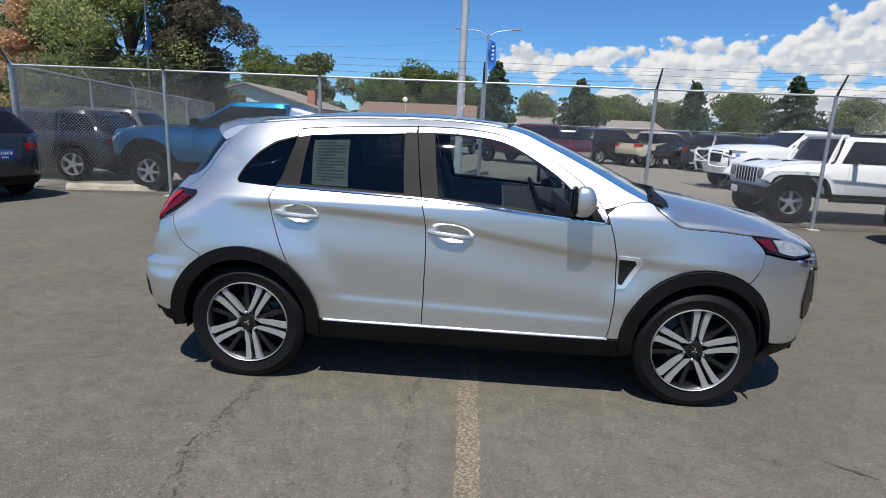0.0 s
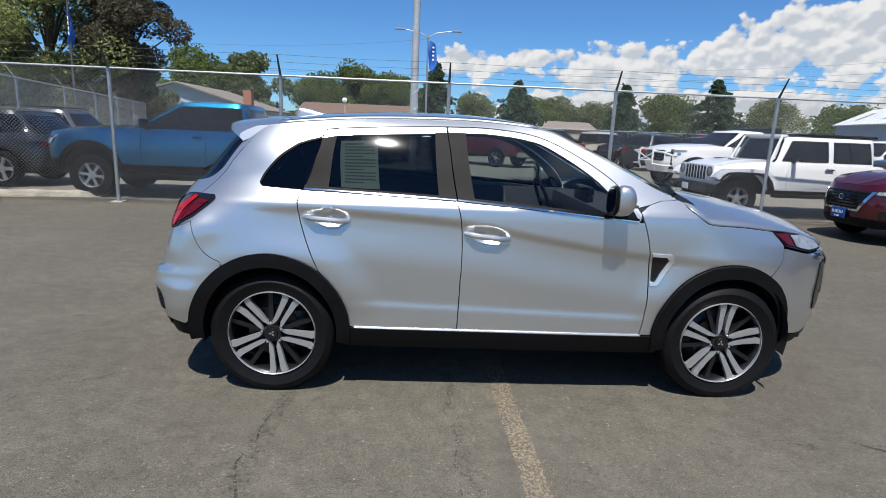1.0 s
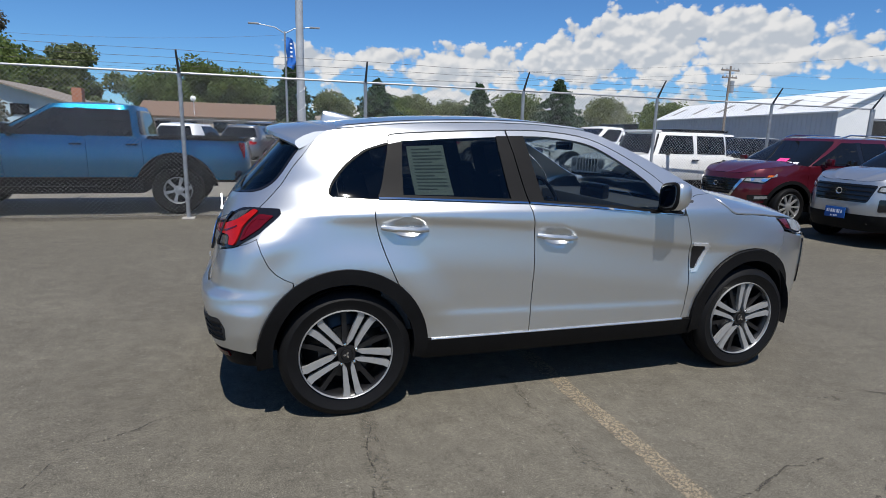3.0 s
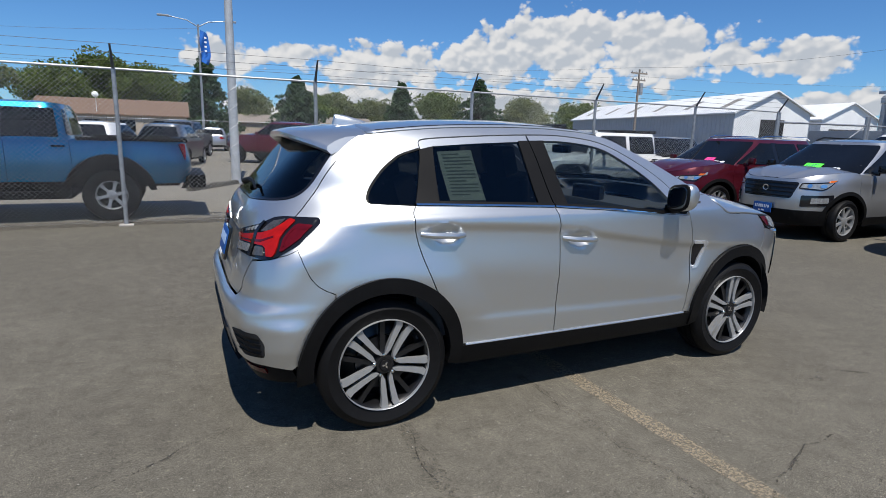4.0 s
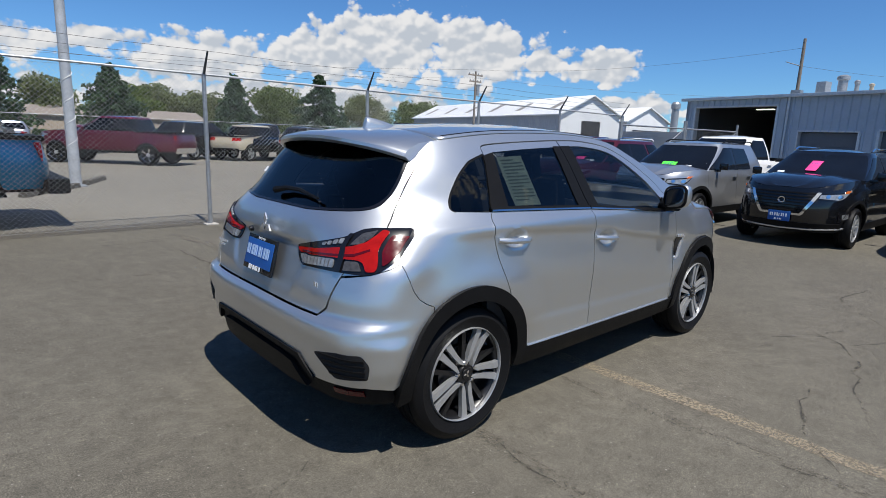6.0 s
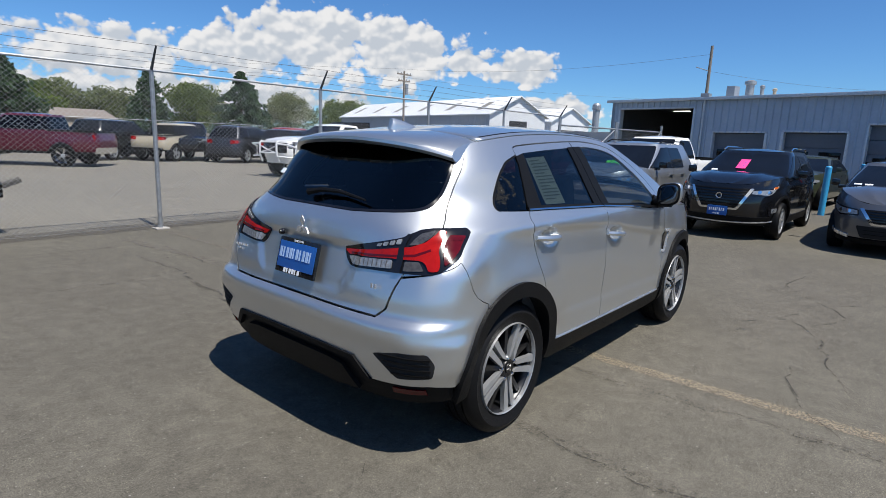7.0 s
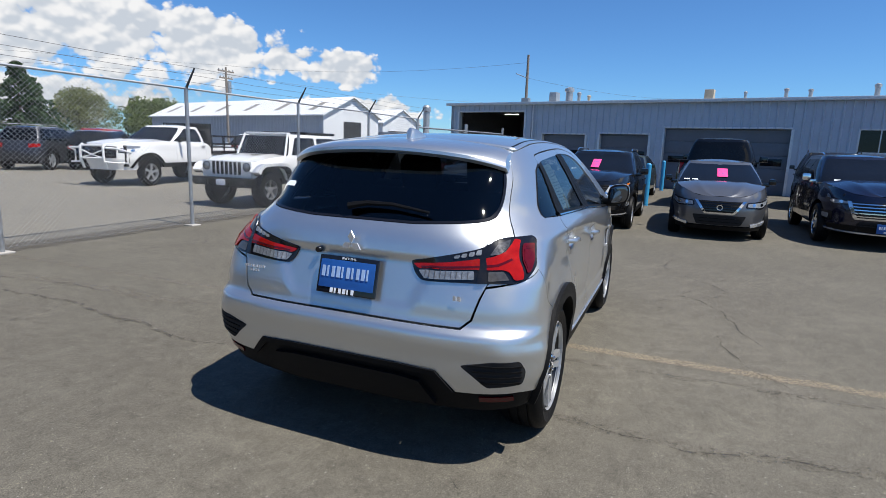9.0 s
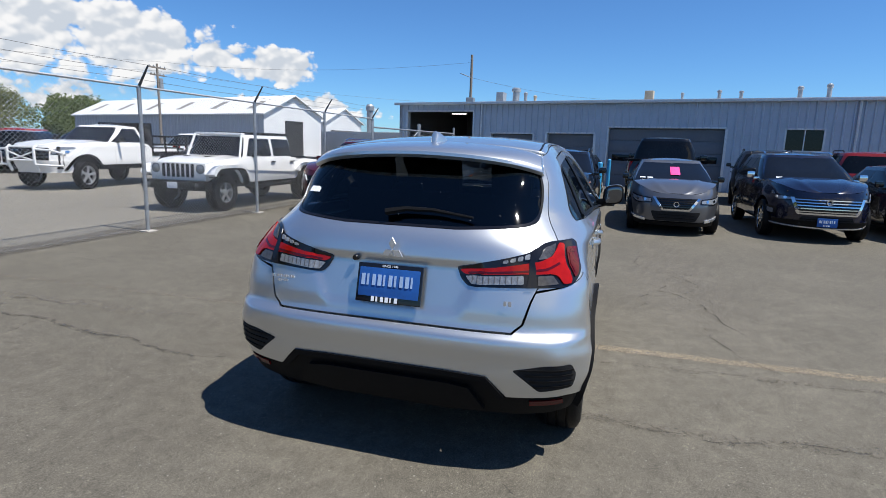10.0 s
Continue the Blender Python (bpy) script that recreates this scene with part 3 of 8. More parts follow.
    gh = Shell([(zb - 0.12, rgb - 0.05), (zb, rgb), (zr - 0.1, rgt), (zr, rgt + 0.06)], [(zb - 0.12, wsb + 0.12), (zb, wsb), (zr - 0.1, wst), (zr, wst - 0.12)],
               [(zb - 0.12, gw + 0.01), (zb, gw), (zr - 0.1, gw * g("tumble", 0.78)), (zr, gw * g("tumble", 0.78) * 0.9)], g("gr", 7.0), g("gf", 8.0), gm)
    gend = 2 * gh.REAR + gh.SIDE
    zt = zr - 0.05
    for side in (1, -1):
        panel("cabin_side", gh, [(0, zb - 0.1), (gend, zb - 0.1), (gend, zt), (0, zt)], paint_mat, car, step=0.16, zstep=0.1, fold=0, side=side)
        zlo, zhi = zb + 0.035, zr - 0.125
        xa = lambda z, off: float(gh.xf(z)) - off
        xz = lambda z, off: float(gh.xr(z)) + off
        win = g("windows", 2)
        pil = g("pillar", 0.99)
        front = [(pil + 0.05, zlo), (xa(zlo, 0.17), zlo), (xa(zhi, 0.19), zhi), (pil + 0.08, zhi)]
        panel("front_window", gh, rounded([(gh.sx(x, z), z) for x, z in front], 0.04), WINDOW, car, step=0.14, lift=0.006, fold=0.008, side=side)
        if win >= 2:
            bp = [(pil - 0.08, zlo - 0.01), (pil + 0.08, zlo - 0.01), (pil + 0.11, zhi + 0.01), (pil - 0.06, zhi + 0.01)]
            panel("door_pillar", gh, [(gh.sx(x, z), z) for x, z in bp], g("pillar_mat", GLOSSBLACK), car, step=0.14, lift=0.003, fold=0.006, side=side)
            e = g("rear_win_end", 0.25)
            rear = [(e + 0.03, zlo), (pil - 0.05, zlo), (pil - 0.03, zhi), (e + 0.1, zhi)]
            panel("rear_window", gh, rounded([(gh.sx(x, z), z) for x, z in rear], 0.04), WINDOW, car, step=0.14, lift=0.006, fold=0.008, side=side)
        if win >= 3:
            e = g("rear_win_end", 0.25)
            q = [(xz(zlo + 0.05, 0.16), zlo + 0.05), (e - 0.04, zlo), (e + 0.03, zhi), (xz(zhi, 0.13), zhi)]
            panel("quarter_window", gh, rounded([(gh.sx(x, z), z) for x, z in q], 0.04), WINDOW, car, step=0.14, lift=0.006, fold=0.008, side=side)
        y1, y2 = gw * 0.92, gw * g("tumble", 0.78) * 0.91
        if side > 0:
            panel("windscreen", gh, rounded(across([(gh.sy(y1, zb + 0.01, True), zb + 0.01), (gend, zb + 0.01), (gend, zr - 0.10), (gh.sy(y2, zr - 0.10, True), zr - 0.10)], gend), 0.06), WINDOW, car, step=0.14, lift=0.006, fold=0.008)
        y1, y2 = gw * 0.84, gw * g("tumble", 0.78) * 0.82
        if side > 0:
            panel("rear_screen", gh, rounded(across([(0, zb + 0.06), (gh.sy(y1, zb + 0.06), zb + 0.06), (gh.sy(y2, zr - 0.13), zr - 0.13), (0, zr - 0.13)], 0.0), 0.06), WINDOW, car, step=0.14, lift=0.006, fold=0.008)
    rx = list(np.linspace(float(gh.xr(zt)) + 0.01, float(gh.xf(zt)) - 0.01, 14))
    cap("roof", gh, lambda x: zt, rx, lambda x: 0.05 * min(1, (x - rx[0]) / 0.35 + 0.1, (rx[-1] - x) / 0.35 + 0.1), g("roof_mat", paint_mat), car)
    if g("rails", False):
        for s in (-1, 1):
            bm = bmesh.new()
            yr = gw * g("tumble", 0.78) * 0.93
            tube(bm, [(rgt + 0.12, s * yr, zr - 0.03), (rgt + 0.24, s * yr, zr + 0.018), (wst - 0.42, s * yr, zr + 0.022), (wst - 0.22, s * yr, zr - 0.03)], 0.015, 6)
            part("roof_rail", bm, g("rails_mat", PLASTIC), car)
    # underside, mirrors, wheels
    bm = bmesh.new()
    box(bm, (-ro + 0.2, -W + 0.28, z0 - 0.06), (wb + fo - 0.25, W - 0.28, zb - 0.12), 0.03)
    box(bm, (r + 0.14, -W + 0.16, z0 - g("skirt", 0.10)), (wb - r - 0.14, W - 0.16, z0 + 0.05), 0.03)
    part("underbody", bm, LINER, car)
    for side in (1, -1):
        bm = bmesh.new()
        zm = zb + 0.06
        xm_ = g("mirror_x", wsb - 0.42)
        big = g("mirror", 1.0)
        box(bm, (xm_ - 0.04, -W - 0.16 * big, zm - 0.02), (xm_ + 0.05, -W - 0.01, zm + 0.09 * big + 0.02), 0.038)
        box(bm, (xm_ - 0.02, -W - 0.03, zm - 0.06), (xm_ + 0.03, -W + 0.10, zm), 0.015)
        if side < 0:
            for v in bm.verts:
                v.co.y *= -1
        part("wing_mirror", bm, g("mirror_mat", paint_mat), car)
        for xw in (0, wb):
            wheel(car, xw, -side * (W - g("tw", 0.22) / 2 - 0.02), r, g("tw", 0.22), g("rim", r * 0.66), g("spokes", 5), side, g("rim_mat", ALLOY), spin=0.3 + xw)
            if clad:
                ring = [(xw + R * math.cos(t), r + R * math.sin(t)) for t in np.linspace(math.pi * 1.02, -0.06, 25)]
                ring += [(xw + (R + clad) * math.cos(t), r + (R + clad) * math.sin(t)) for t in np.linspace(-0.06, math.pi * 1.02, 25)]
                ring = [(sh.sx(a, max(b, z0 - 0.09)), max(b, z0 - 0.09)) for a, b in ring]
                panel("arch_trim", sh, ring, g("clad_mat", PLASTIC), car, step=0.1, lift=g("flare", 0.012), fold=g("flare", 0.012) + 0.03, side=side)
        if clad:
            a, b = R + clad * 0.6, wb - R - clad * 0.6
            panel("sill_trim", sh, [(sh.sx(a, z0 - 0.09), z0 - 0.09), (sh.sx(b, z0 - 0.09), z0 - 0.09), (sh.sx(b, z0 + 0.05), z0 + 0.05), (sh.sx(a, z0 + 0.05), z0 + 0.05)], PLASTIC, car, step=0.2, lift=0.008, side=side)
        # lamps
        hz0, hz1, hy0, hx = g("head", (zn - 0.19, zn - 0.05, 0.52, 0.30))
        hq = lambda f, z: (sh.sy(W * (hy0 + (0.9 - hy0) * f), z, True), z)
        lamp = [hq(0.0, hz0 + 0.02), hq(0.7, hz0), (sh.sx(wb + fo - hx * 0.75, hz0 + 0.055), hz0 + 0.055), (sh.sx(wb + fo - hx, hz1 + 0.015), hz1 + 0.015), hq(0.9, hz1), hq(0.05, hz1 - 0.045)]
        if g("head_on", True):
            hl = panel("headlight", sh, rounded(lamp, 0.03), GLOSSBLACK, car, step=0.1, lift=0.006, fold=0.02, side=side)
            c = inset(dense(rounded(lamp, 0.03), 0.05), 0.022)
            panel("lens", sh, c, HEADLENS, hl, step=0.1, lift=0.010, fold=0.01, side=side)
            if g("marker", False):
                xm_ = wb + fo - hx
                panel("marker", sh, [(sh.sx(xm_ + 0.10, hz1 - 0.03), hz1 - 0.03), (sh.sx(xm_ + 0.02, hz1 + 0.005), hz1 + 0.005), (sh.sx(xm_ + 0.13, hz1 + 0.005), hz1 + 0.005), (sh.sx(xm_ + 0.17, hz1 - 0.03), hz1 - 0.03)], AMBER, hl, step=0.1, lift=0.014, fold=0.008, side=side)
            for u in (0.35, 0.70):
                y_ = W * (hy0 + (0.9 - hy0) * u)
                zc_ = (hz0 + hz1) / 2 - 0.006
                dy, dz = 0.024, (hz1 - hz0) * 0.18
                q_ = [(sh.sy(y_ + dy * math.cos(t), zc_ + dz * math.sin(t), True), zc_ + dz * math.sin(t)) for t in np.linspace(0, math.tau, 12, endpoint=False)]
                panel("reflector", sh, q_, CHROME, hl, step=0.1, lift=0.014, fold=0.006, side=side)
        tz0, tz1, ty0, tx = g("tail", (zb - 0.22, zb - 0.06, 0.5, 0.22))
        lamp = [(sh.sy(W * ty0, tz0), tz0), (sh.sx(-ro + tx, tz0 + 0.03), tz0 + 0.03), (sh.sx(-ro + tx, tz1), tz1), (sh.sy(W * ty0, tz1), tz1)]
        panel("tail_light", sh, rounded(lamp, 0.03), REDLENS, car, step=0.1, lift=0.008, fold=0.02, side=side)
        lo = g("lower", (z0 - 0.06, z0 + 0.08))
        for fr in (True, False):
            e = send if fr else 0.0
            a = sh.sy(W * 0.8, lo[0], fr)
            if side > 0:
                panel("lower_bumper", sh, across([(a, lo[0]), (e, lo[0]), (e, lo[1]), (a, lo[1])], e), g("bumper_mat", PLASTIC), car, step=0.15, lift=0.012, fold=0.03)
        gr = g("grille", (zn - 0.34, zn - 0.10, 0.5, 0.42))
        if gr and side > 0:
            gl = [(sh.sy(W * gr[3], gr[0], True), gr[0]), (send, gr[0]), (send, gr[1]), (sh.sy(W * gr[2], gr[1], True), gr[1])]
            panel("grille", sh, rounded(across(gl, send), 0.04), GLOSSBLACK, car, step=0.1, lift=0.006, fold=0.02)
            for k in range(g("slats", 4)):
                z = gr[0] + (gr[1] - gr[0]) * (k + 0.5) / g("slats", 4)
                yy = W * (gr[3] + (gr[2] - gr[3]) * (k + 0.5) / g("slats", 4)) - 0.02
                panel("grille_bar", sh, across([(sh.sy(yy, z - 0.008, True), z - 0.008), (send, z - 0.008), (send, z + 0.008), (sh.sy(yy, z + 0.008, True), z + 0.008)], send), g("slat_mat", PLASTIC), car, step=0.15, lift=0.014, fold=0.012)
        vg = g("vgrille", None)
        if vg:
            z1, z2, ya, yb = vg
            panel("chrome_trim", sh, [(sh.sy(yb, z1, True), z1), (sh.sy(yb - 0.05, z1, True), z1), (sh.sy(ya - 0.05, z2, True), z2), (sh.sy(ya, z2, True), z2)], CHROME, car, step=0.08, lift=0.016, fold=0.02, side=side)
            if side > 0:
                panel("chrome_trim", sh, across([(sh.sy(yb, z1, True), z1), (send, z1), (send, z1 - 0.03), (sh.sy(yb - 0.03, z1 - 0.03, True), z1 - 0.03)], send), CHROME, car, step=0.08, lift=0.016, fold=0.02)
        ik = g("intake", None)
        if ik and side > 0:
            iq = [(sh.sy(ik[3], ik[0], True), ik[0]), (send, ik[0]), (send, ik[1]), (sh.sy(ik[2], ik[1], True), ik[1])]
            intake = panel("air_intake", sh, rounded(across(iq, send), 0.03), LINER, car, step=0.1, lift=0.005, fold=0.02)
            for k in range(2):
                z = ik[0] + (ik[1] - ik[0]) * (k + 1) / 3
                panel("intake_bar", sh, across([(sh.sy(ik[3] - 0.03, z - 0.006, True), z - 0.006), (send, z - 0.006), (send, z + 0.006), (sh.sy(ik[3] - 0.03, z + 0.006, True), z + 0.006)], send), PLASTIC, intake, step=0.15, lift=0.010, fold=0.01)
        lip_ = g("lip", None)
        if lip_:
            lq = [(sh.sy(lip_[0], lip_[2], True), lip_[2]), (sh.sy(lip_[1], lip_[3], True), lip_[3]), (sh.sy(lip_[1], lip_[3] + lip_[4], True), lip_[3] + lip_[4]), (sh.sy(lip_[0], lip_[2] + lip_[4], True), lip_[2] + lip_[4])]
            panel("bumper_blade", sh, lq, g("lip_mat", SATIN), car, step=0.1, lift=0.018, fold=0.02, side=side)
        fg = g("fog", None)
        if fg:
            f = [(sh.sy(W * fg[2], fg[0], True), fg[0]), (sh.sy(W * fg[3], fg[0] + 0.04, True), fg[0] + 0.04), (sh.sy(W * fg[3], fg[1], True), fg[1]), (sh.sy(W * fg[2], fg[1] - 0.02, True), fg[1] - 0.02)]
            fl = panel("fog_light", sh, rounded(f, 0.02), GLOSSBLACK, car, step=0.1, lift=0.008, fold=0.02, side=side)
            fc = (sum(q[0] for q in f) / 4, sum(q[1] for q in f) / 4)
            panel("lens", sh, [(fc[0] + (q[0] - fc[0]) * 0.55, fc[1] + (q[1] - fc[1]) * 0.5) for q in f], CLEARLENS, fl, step=0.1, lift=0.012, fold=0.01, side=side)
    xn = float(sh.xf(zn - 0.2))
    if g("badge", True):
        bm = bmesh.new()
        lathe(bm, [(0.034, -0.004), (0.038, 0.002), (0.048, 0.002), (0.052, -0.01)], 20)
        bmesh.ops.rotate(bm, verts=bm.verts, cent=(0, 0, 0), matrix=Matrix.Rotation(math.pi / 2, 3, 'Z'))
        bmesh.ops.translate(bm, verts=bm.verts, vec=(xn + 0.03, 0, g("badge_z", zn - 0.2)))
        part("badge", bm, CHROME, car)
    if g("front_plate", False):
        dealer_plate(car, float(sh.xf(z0 + 0.2)) + 0.035, g("plate_z", z0 + 0.17), 1)
    if g("rear_plate", False):
        dealer_plate(car, -ro - 0.02, zb - 0.28, -1)
    for card in g("cards", []):
        bm = bmesh.new()
        z = card[1]
        lean = math.degrees(math.atan2(float(gh.xf(z - 0.06)) - float(gh.xf(z + 0.06)), 0.12))
        x = float(gh.xf(z)) + 0.018 / math.cos(radians(lean))
        box(bm, (-0.003, -card[2] / 2, -card[3] / 2), (0.003, card[2] / 2, card[3] / 2), 0.002, rot=(0, -lean, 0))
        bmesh.ops.translate(bm, verts=bm.verts, vec=(x, card[0], z))
        cd = part("price_card", bm, card[4], car, "card behind the windscreen")
        if card[3] > 0.1:
            ca, sa = math.cos(radians(lean)), math.sin(radians(lean))
            for dz, hh in ((card[3] * 0.2, card[3] * 0.1), (-card[3] * 0.14, card[3] * 0.1)):
                bars(cd, lambda a, b, c: Vector((x + 0.006 + c - (b + dz) * sa, card[0] + a, z + (b + dz) * ca)), (card[2] * 0.7, hh), card[5] if len(card) > 5 else PLATEBLUE, 5)
    return car


def at_front(px, py, heading, wb, half, near):
    """The pose of a vehicle whose front wheel on the side near (1: its left) stands at (px, py)."""
    h = Vector((math.cos(radians(heading)), math.sin(radians(heading)), 0))
    left = Vector((-h.y, h.x, 0))
    p = Vector((px, py, 0)) - left * near * half - h * wb
    return pose(p.x, p.y, 0, 0, 0, heading)


# the blue pickup behind the fence
blue = vehicle("pickup_truck", pose(-1.93, 7.97, 0, 0, 0, 180.3), "bright metallic blue crew-cab pickup with black wheel flares and big tyres", "pickup truck", BLUE, wb=3.52, W=1.03, r=0.42, rim=0.235, tw=0.28, ro=1.22, fo=1.0,
        z0=0.60, belt=1.30, cowl=1.33, nose=1.20, roof=1.90, ws_base=2.82, ws_top=2.0, rear_top=0.62, rear_base=0.50, deck=(0.38, 1.34), pickup=True, cuts=[0.52, 1.35, 2.52], pillar=1.42, rear_win_end=0.62,
        nr=9, nf=5, clad=0.10, flare=0.045, head=(0.95, 1.13, 0.55, 0.35), tail=(0.98, 1.26, 0.86, 0.10), grille=(0.72, 1.12, 0.6, 0.6), lower=(0.5, 0.72), rear_plate=False, arch=0.56, mirror=1.5, mirror_mat=GLOSSBLACK, handle_mat=GLOSSBLACK, rim_mat=STEEL, spokes=6, skirt=0.24, pillar_mat=GLOSSBLACK, mesh=0.10)
for s in (-1, 1):
    bm = bmesh.new()
    box(bm, (0.75, s * 1.0 - 0.07, 0.42), (3.0, s * 1.0 + 0.07, 0.50), 0.02)
    part("running_board", bm, PLASTIC, blue)
bm = bmesh.new()
box(bm, (-1.42, -0.98, 0.52), (-1.15, 0.98, 0.74), 0.04)
part("rear_bumper", bm, PLASTIC, blue)

ROW = 179.0
TAG = lambda y, z: (y, z, 0.11, 0.05, LETTER)
vehicle("suv", at_front(8.75, 4.25, ROW, 2.67, 0.80, 1), "dark red compact SUV with black grille and silver roof rails", "car", RED_DARK, "cars facing the lane", wb=2.67, W=0.925, r=0.35, ro=0.92, fo=0.88, belt=1.08, cowl=1.12, roof=1.66, nose=0.93, ws_base=2.42, ws_top=1.58, mesh=0.10, crown=0.06, clad=0.06, rails=True, rails_mat=CHROME, windows=3, spokes=9, rim=0.245,
        head=(0.77, 0.92, 0.56, 0.58), grille=(0.55, 0.84, 0.56, 0.38), slats=6, vgrille=(0.55, 0.85, 0.54, 0.38), front_plate=True, cards=[(0.25, 1.19, 0.22, 0.12, PINK), TAG(0.45, 1.15), TAG(0.6, 1.15)], plate_z=0.46, fog=(0.45, 0.58, 0.66, 0.86), mirror=0.95, marker=True)
vehicle("suv", at_front(8.75, 1.85, ROW, 2.52, 0.78, 1), "silver small SUV with black grille and lower cladding", "car", LIGHT_SILVER, "cars facing the lane", wb=2.52, W=0.885, r=0.34, ro=0.75, fo=0.82, belt=1.07, cowl=1.12, roof=1.65, nose=0.98, ws_base=2.36, ws_top=1.50, mesh=0.10, crown=0.06, ridge=0.02, clad=0.06, rails=True, windows=2, spokes=8, rim=0.235,
        head=(0.82, 0.98, 0.54, 0.60), grille=(0.68, 0.94, 0.54, 0.46), slats=4, badge_z=0.83, front_plate=True, cards=[(0.0, 1.19, 0.30, 0.13, GREENCARD), TAG(0.42, 1.16)], plate_z=0.50, lower=(0.26, 0.50), fog=(0.56, 0.76, 0.60, 0.88), mirror_mat=GLOSSBLACK, marker=True)
vehicle("suv", at_front(8.95, -0.58, ROW, 2.62, 0.78, 1), "glossy black compact SUV with chrome V trim on its nose", "car", BLACK, "cars facing the lane", wb=2.62, W=0.88, r=0.33, ro=0.80, fo=0.85, belt=1.04, cowl=1.10, roof=1.58, nose=0.95, ws_base=2.40, ws_top=1.50, mesh=0.10, crown=0.06, clad=0.05, rails=True, rails_mat=CHROME, spokes=9, rim=0.225,
        head=(0.77, 0.93, 0.52, 0.62), grille=(0.56, 0.90, 0.56, 0.34), slats=7, vgrille=(0.56, 0.90, 0.50, 0.32), badge_z=0.76, front_plate=True, cards=[(-0.05, 1.28, 0.17, 0.42, PINK), TAG(-0.48, 1.16)], plate_z=0.50, mirror_mat=GLOSSBLACK, lip=(0.0, 0.74, 0.305, 0.335, 0.018), fog=(0.44, 0.62, 0.80, 0.90), marker=True)
vehicle("sedan", at_front(9.05, -1.42, ROW, 2.62, 0.78, -1), "grey metallic saloon with chrome V grille and pink card", "car", GREY, "cars facing the lane", wb=2.62, W=0.87, r=0.32, ro=1.0, fo=0.87, belt=0.95, cowl=0.99, roof=1.45, nose=0.79, z0=0.28, ws_base=2.42, ws_top=1.45, rear_top=0.05, rear_base=-0.45, deck=(-0.42, 0.98), mesh=0.09, crown=0.06, ridge=0.016, spokes=9,
        head=(0.60, 0.76, 0.48, 0.70), lower=(0.20, 0.27), mirror_mat=GLOSSBLACK, mirror=0.85, grille=(0.52, 0.72, 0.46, 0.30), slats=5, vgrille=(0.52, 0.73, 0.42, 0.27), intake=(0.29, 0.47, 0.44, 0.36), lip=(0.52, 0.76, 0.27, 0.33, 0.05), cards=[(0.05, 1.19, 0.19, 0.46, PINK), TAG(-0.45, 1.05), TAG(-0.60, 1.05)], badge_z=0.61, rear_win_end=0.22)
vehicle("suv", at_front(9.4, -3.98, ROW, 2.72, 0.80, -1), "navy blue SUV with broad chrome grille and gold badge", "car", NAVY, "cars facing the lane", wb=2.72, W=0.92, r=0.36, ro=0.95, fo=0.95, belt=1.07, cowl=1.11, roof=1.64, nose=0.92, ws_base=2.46, ws_top=1.58, mesh=0.10, crown=0.06, ridge=0.016, rails=True, rails_mat=CHROME, windows=3, rim_mat=CHROME, spokes=9,
        head=(0.75, 0.89, 0.60, 0.58), grille=(0.56, 0.82, 0.62, 0.54), slats=5, slat_mat=CHROME, vgrille=(0.56, 0.83, 0.58, 0.49), badge_z=0.76, front_plate=True, plate_z=0.40, fog=(0.45, 0.64, 0.80, 0.92), cards=[(-0.3, 1.14, 0.34, 0.03, LETTER), TAG(-0.55, 1.14)], mirror_mat=CHROME, lip=(0.0, 0.80, 0.28, 0.32, 0.022), intake=(0.34, 0.50, 0.40, 0.46))
vehicle("sedan", at_front(9.6, -6.35, ROW, 2.7, 0.78, -1), "black saloon parked beside a navy SUV", "car", BLACK, "cars facing the lane", wb=2.7, W=0.89, r=0.33, ro=1.05, fo=0.9, belt=0.96, roof=1.44, nose=0.80, z0=0.28, ws_base=2.48, ws_top=1.5, rear_top=0.05, rear_base=-0.5, deck=(-0.45, 0.98), mesh=0.10, head=(0.60, 0.76, 0.5, 0.6), intake=(0.30, 0.46, 0.44, 0.36))
# second row, by the workshop
vehicle("pickup_truck", pose(16.2, 3.35, 0, 0, 0, 170), "white pickup parked before the open workshop bay", "pickup truck", WHITE, "", wb=3.6, W=1.0, r=0.40, ro=1.2, fo=0.95, z0=0.55, belt=1.22, roof=1.87, nose=1.12, ws_base=2.9, ws_top=2.05, rear_top=1.2, rear_base=1.1, deck=(0.98, 1.26), pickup=True, cuts=[1.2, 2.55], windows=1, pillar=1.3, nr=9)
vehicle("sedan", at_front(15.94, -0.34, 176, 3.05, 0.8, 1), "dark olive green muscle saloon with black grille", "car", OLIVE, "", wb=3.05, W=0.95, r=0.36, ro=1.0, fo=0.95, belt=1.0, roof=1.47, nose=0.88, z0=0.3, ws_base=2.65, ws_top=1.75, rear_top=0.25, rear_base=-0.5, deck=(-0.45, 1.05), head=(0.70, 0.80, 0.6, 0.4), grille=(0.62, 0.80, 0.62, 0.6))
vehicle("pickup_truck", pose(15.6, -2.45, 0, 0, 0, 352), "black crew-cab pickup seen from its tailgate", "pickup truck", BLACK, "", wb=3.7, W=1.02, r=0.41, ro=1.2, fo=0.95, z0=0.55, belt=1.30, roof=2.06, nose=1.15, ws_base=2.9, ws_top=2.1, rear_top=0.62, rear_base=0.5, deck=(0.4, 1.36), pickup=True, cuts=[0.52, 1.35, 2.62], nr=9, tail=(0.98, 1.3, 0.84, 0.1), mirror=1.6)
vehicle("suv", pose(16.6, -5.55, 0, 0, 0, 350), "dark grey SUV with roof rails behind the parked row", "car", CHARCOAL, "", wb=2.75, W=0.93, r=0.36, belt=1.12, roof=1.74, rails=True, windows=3)
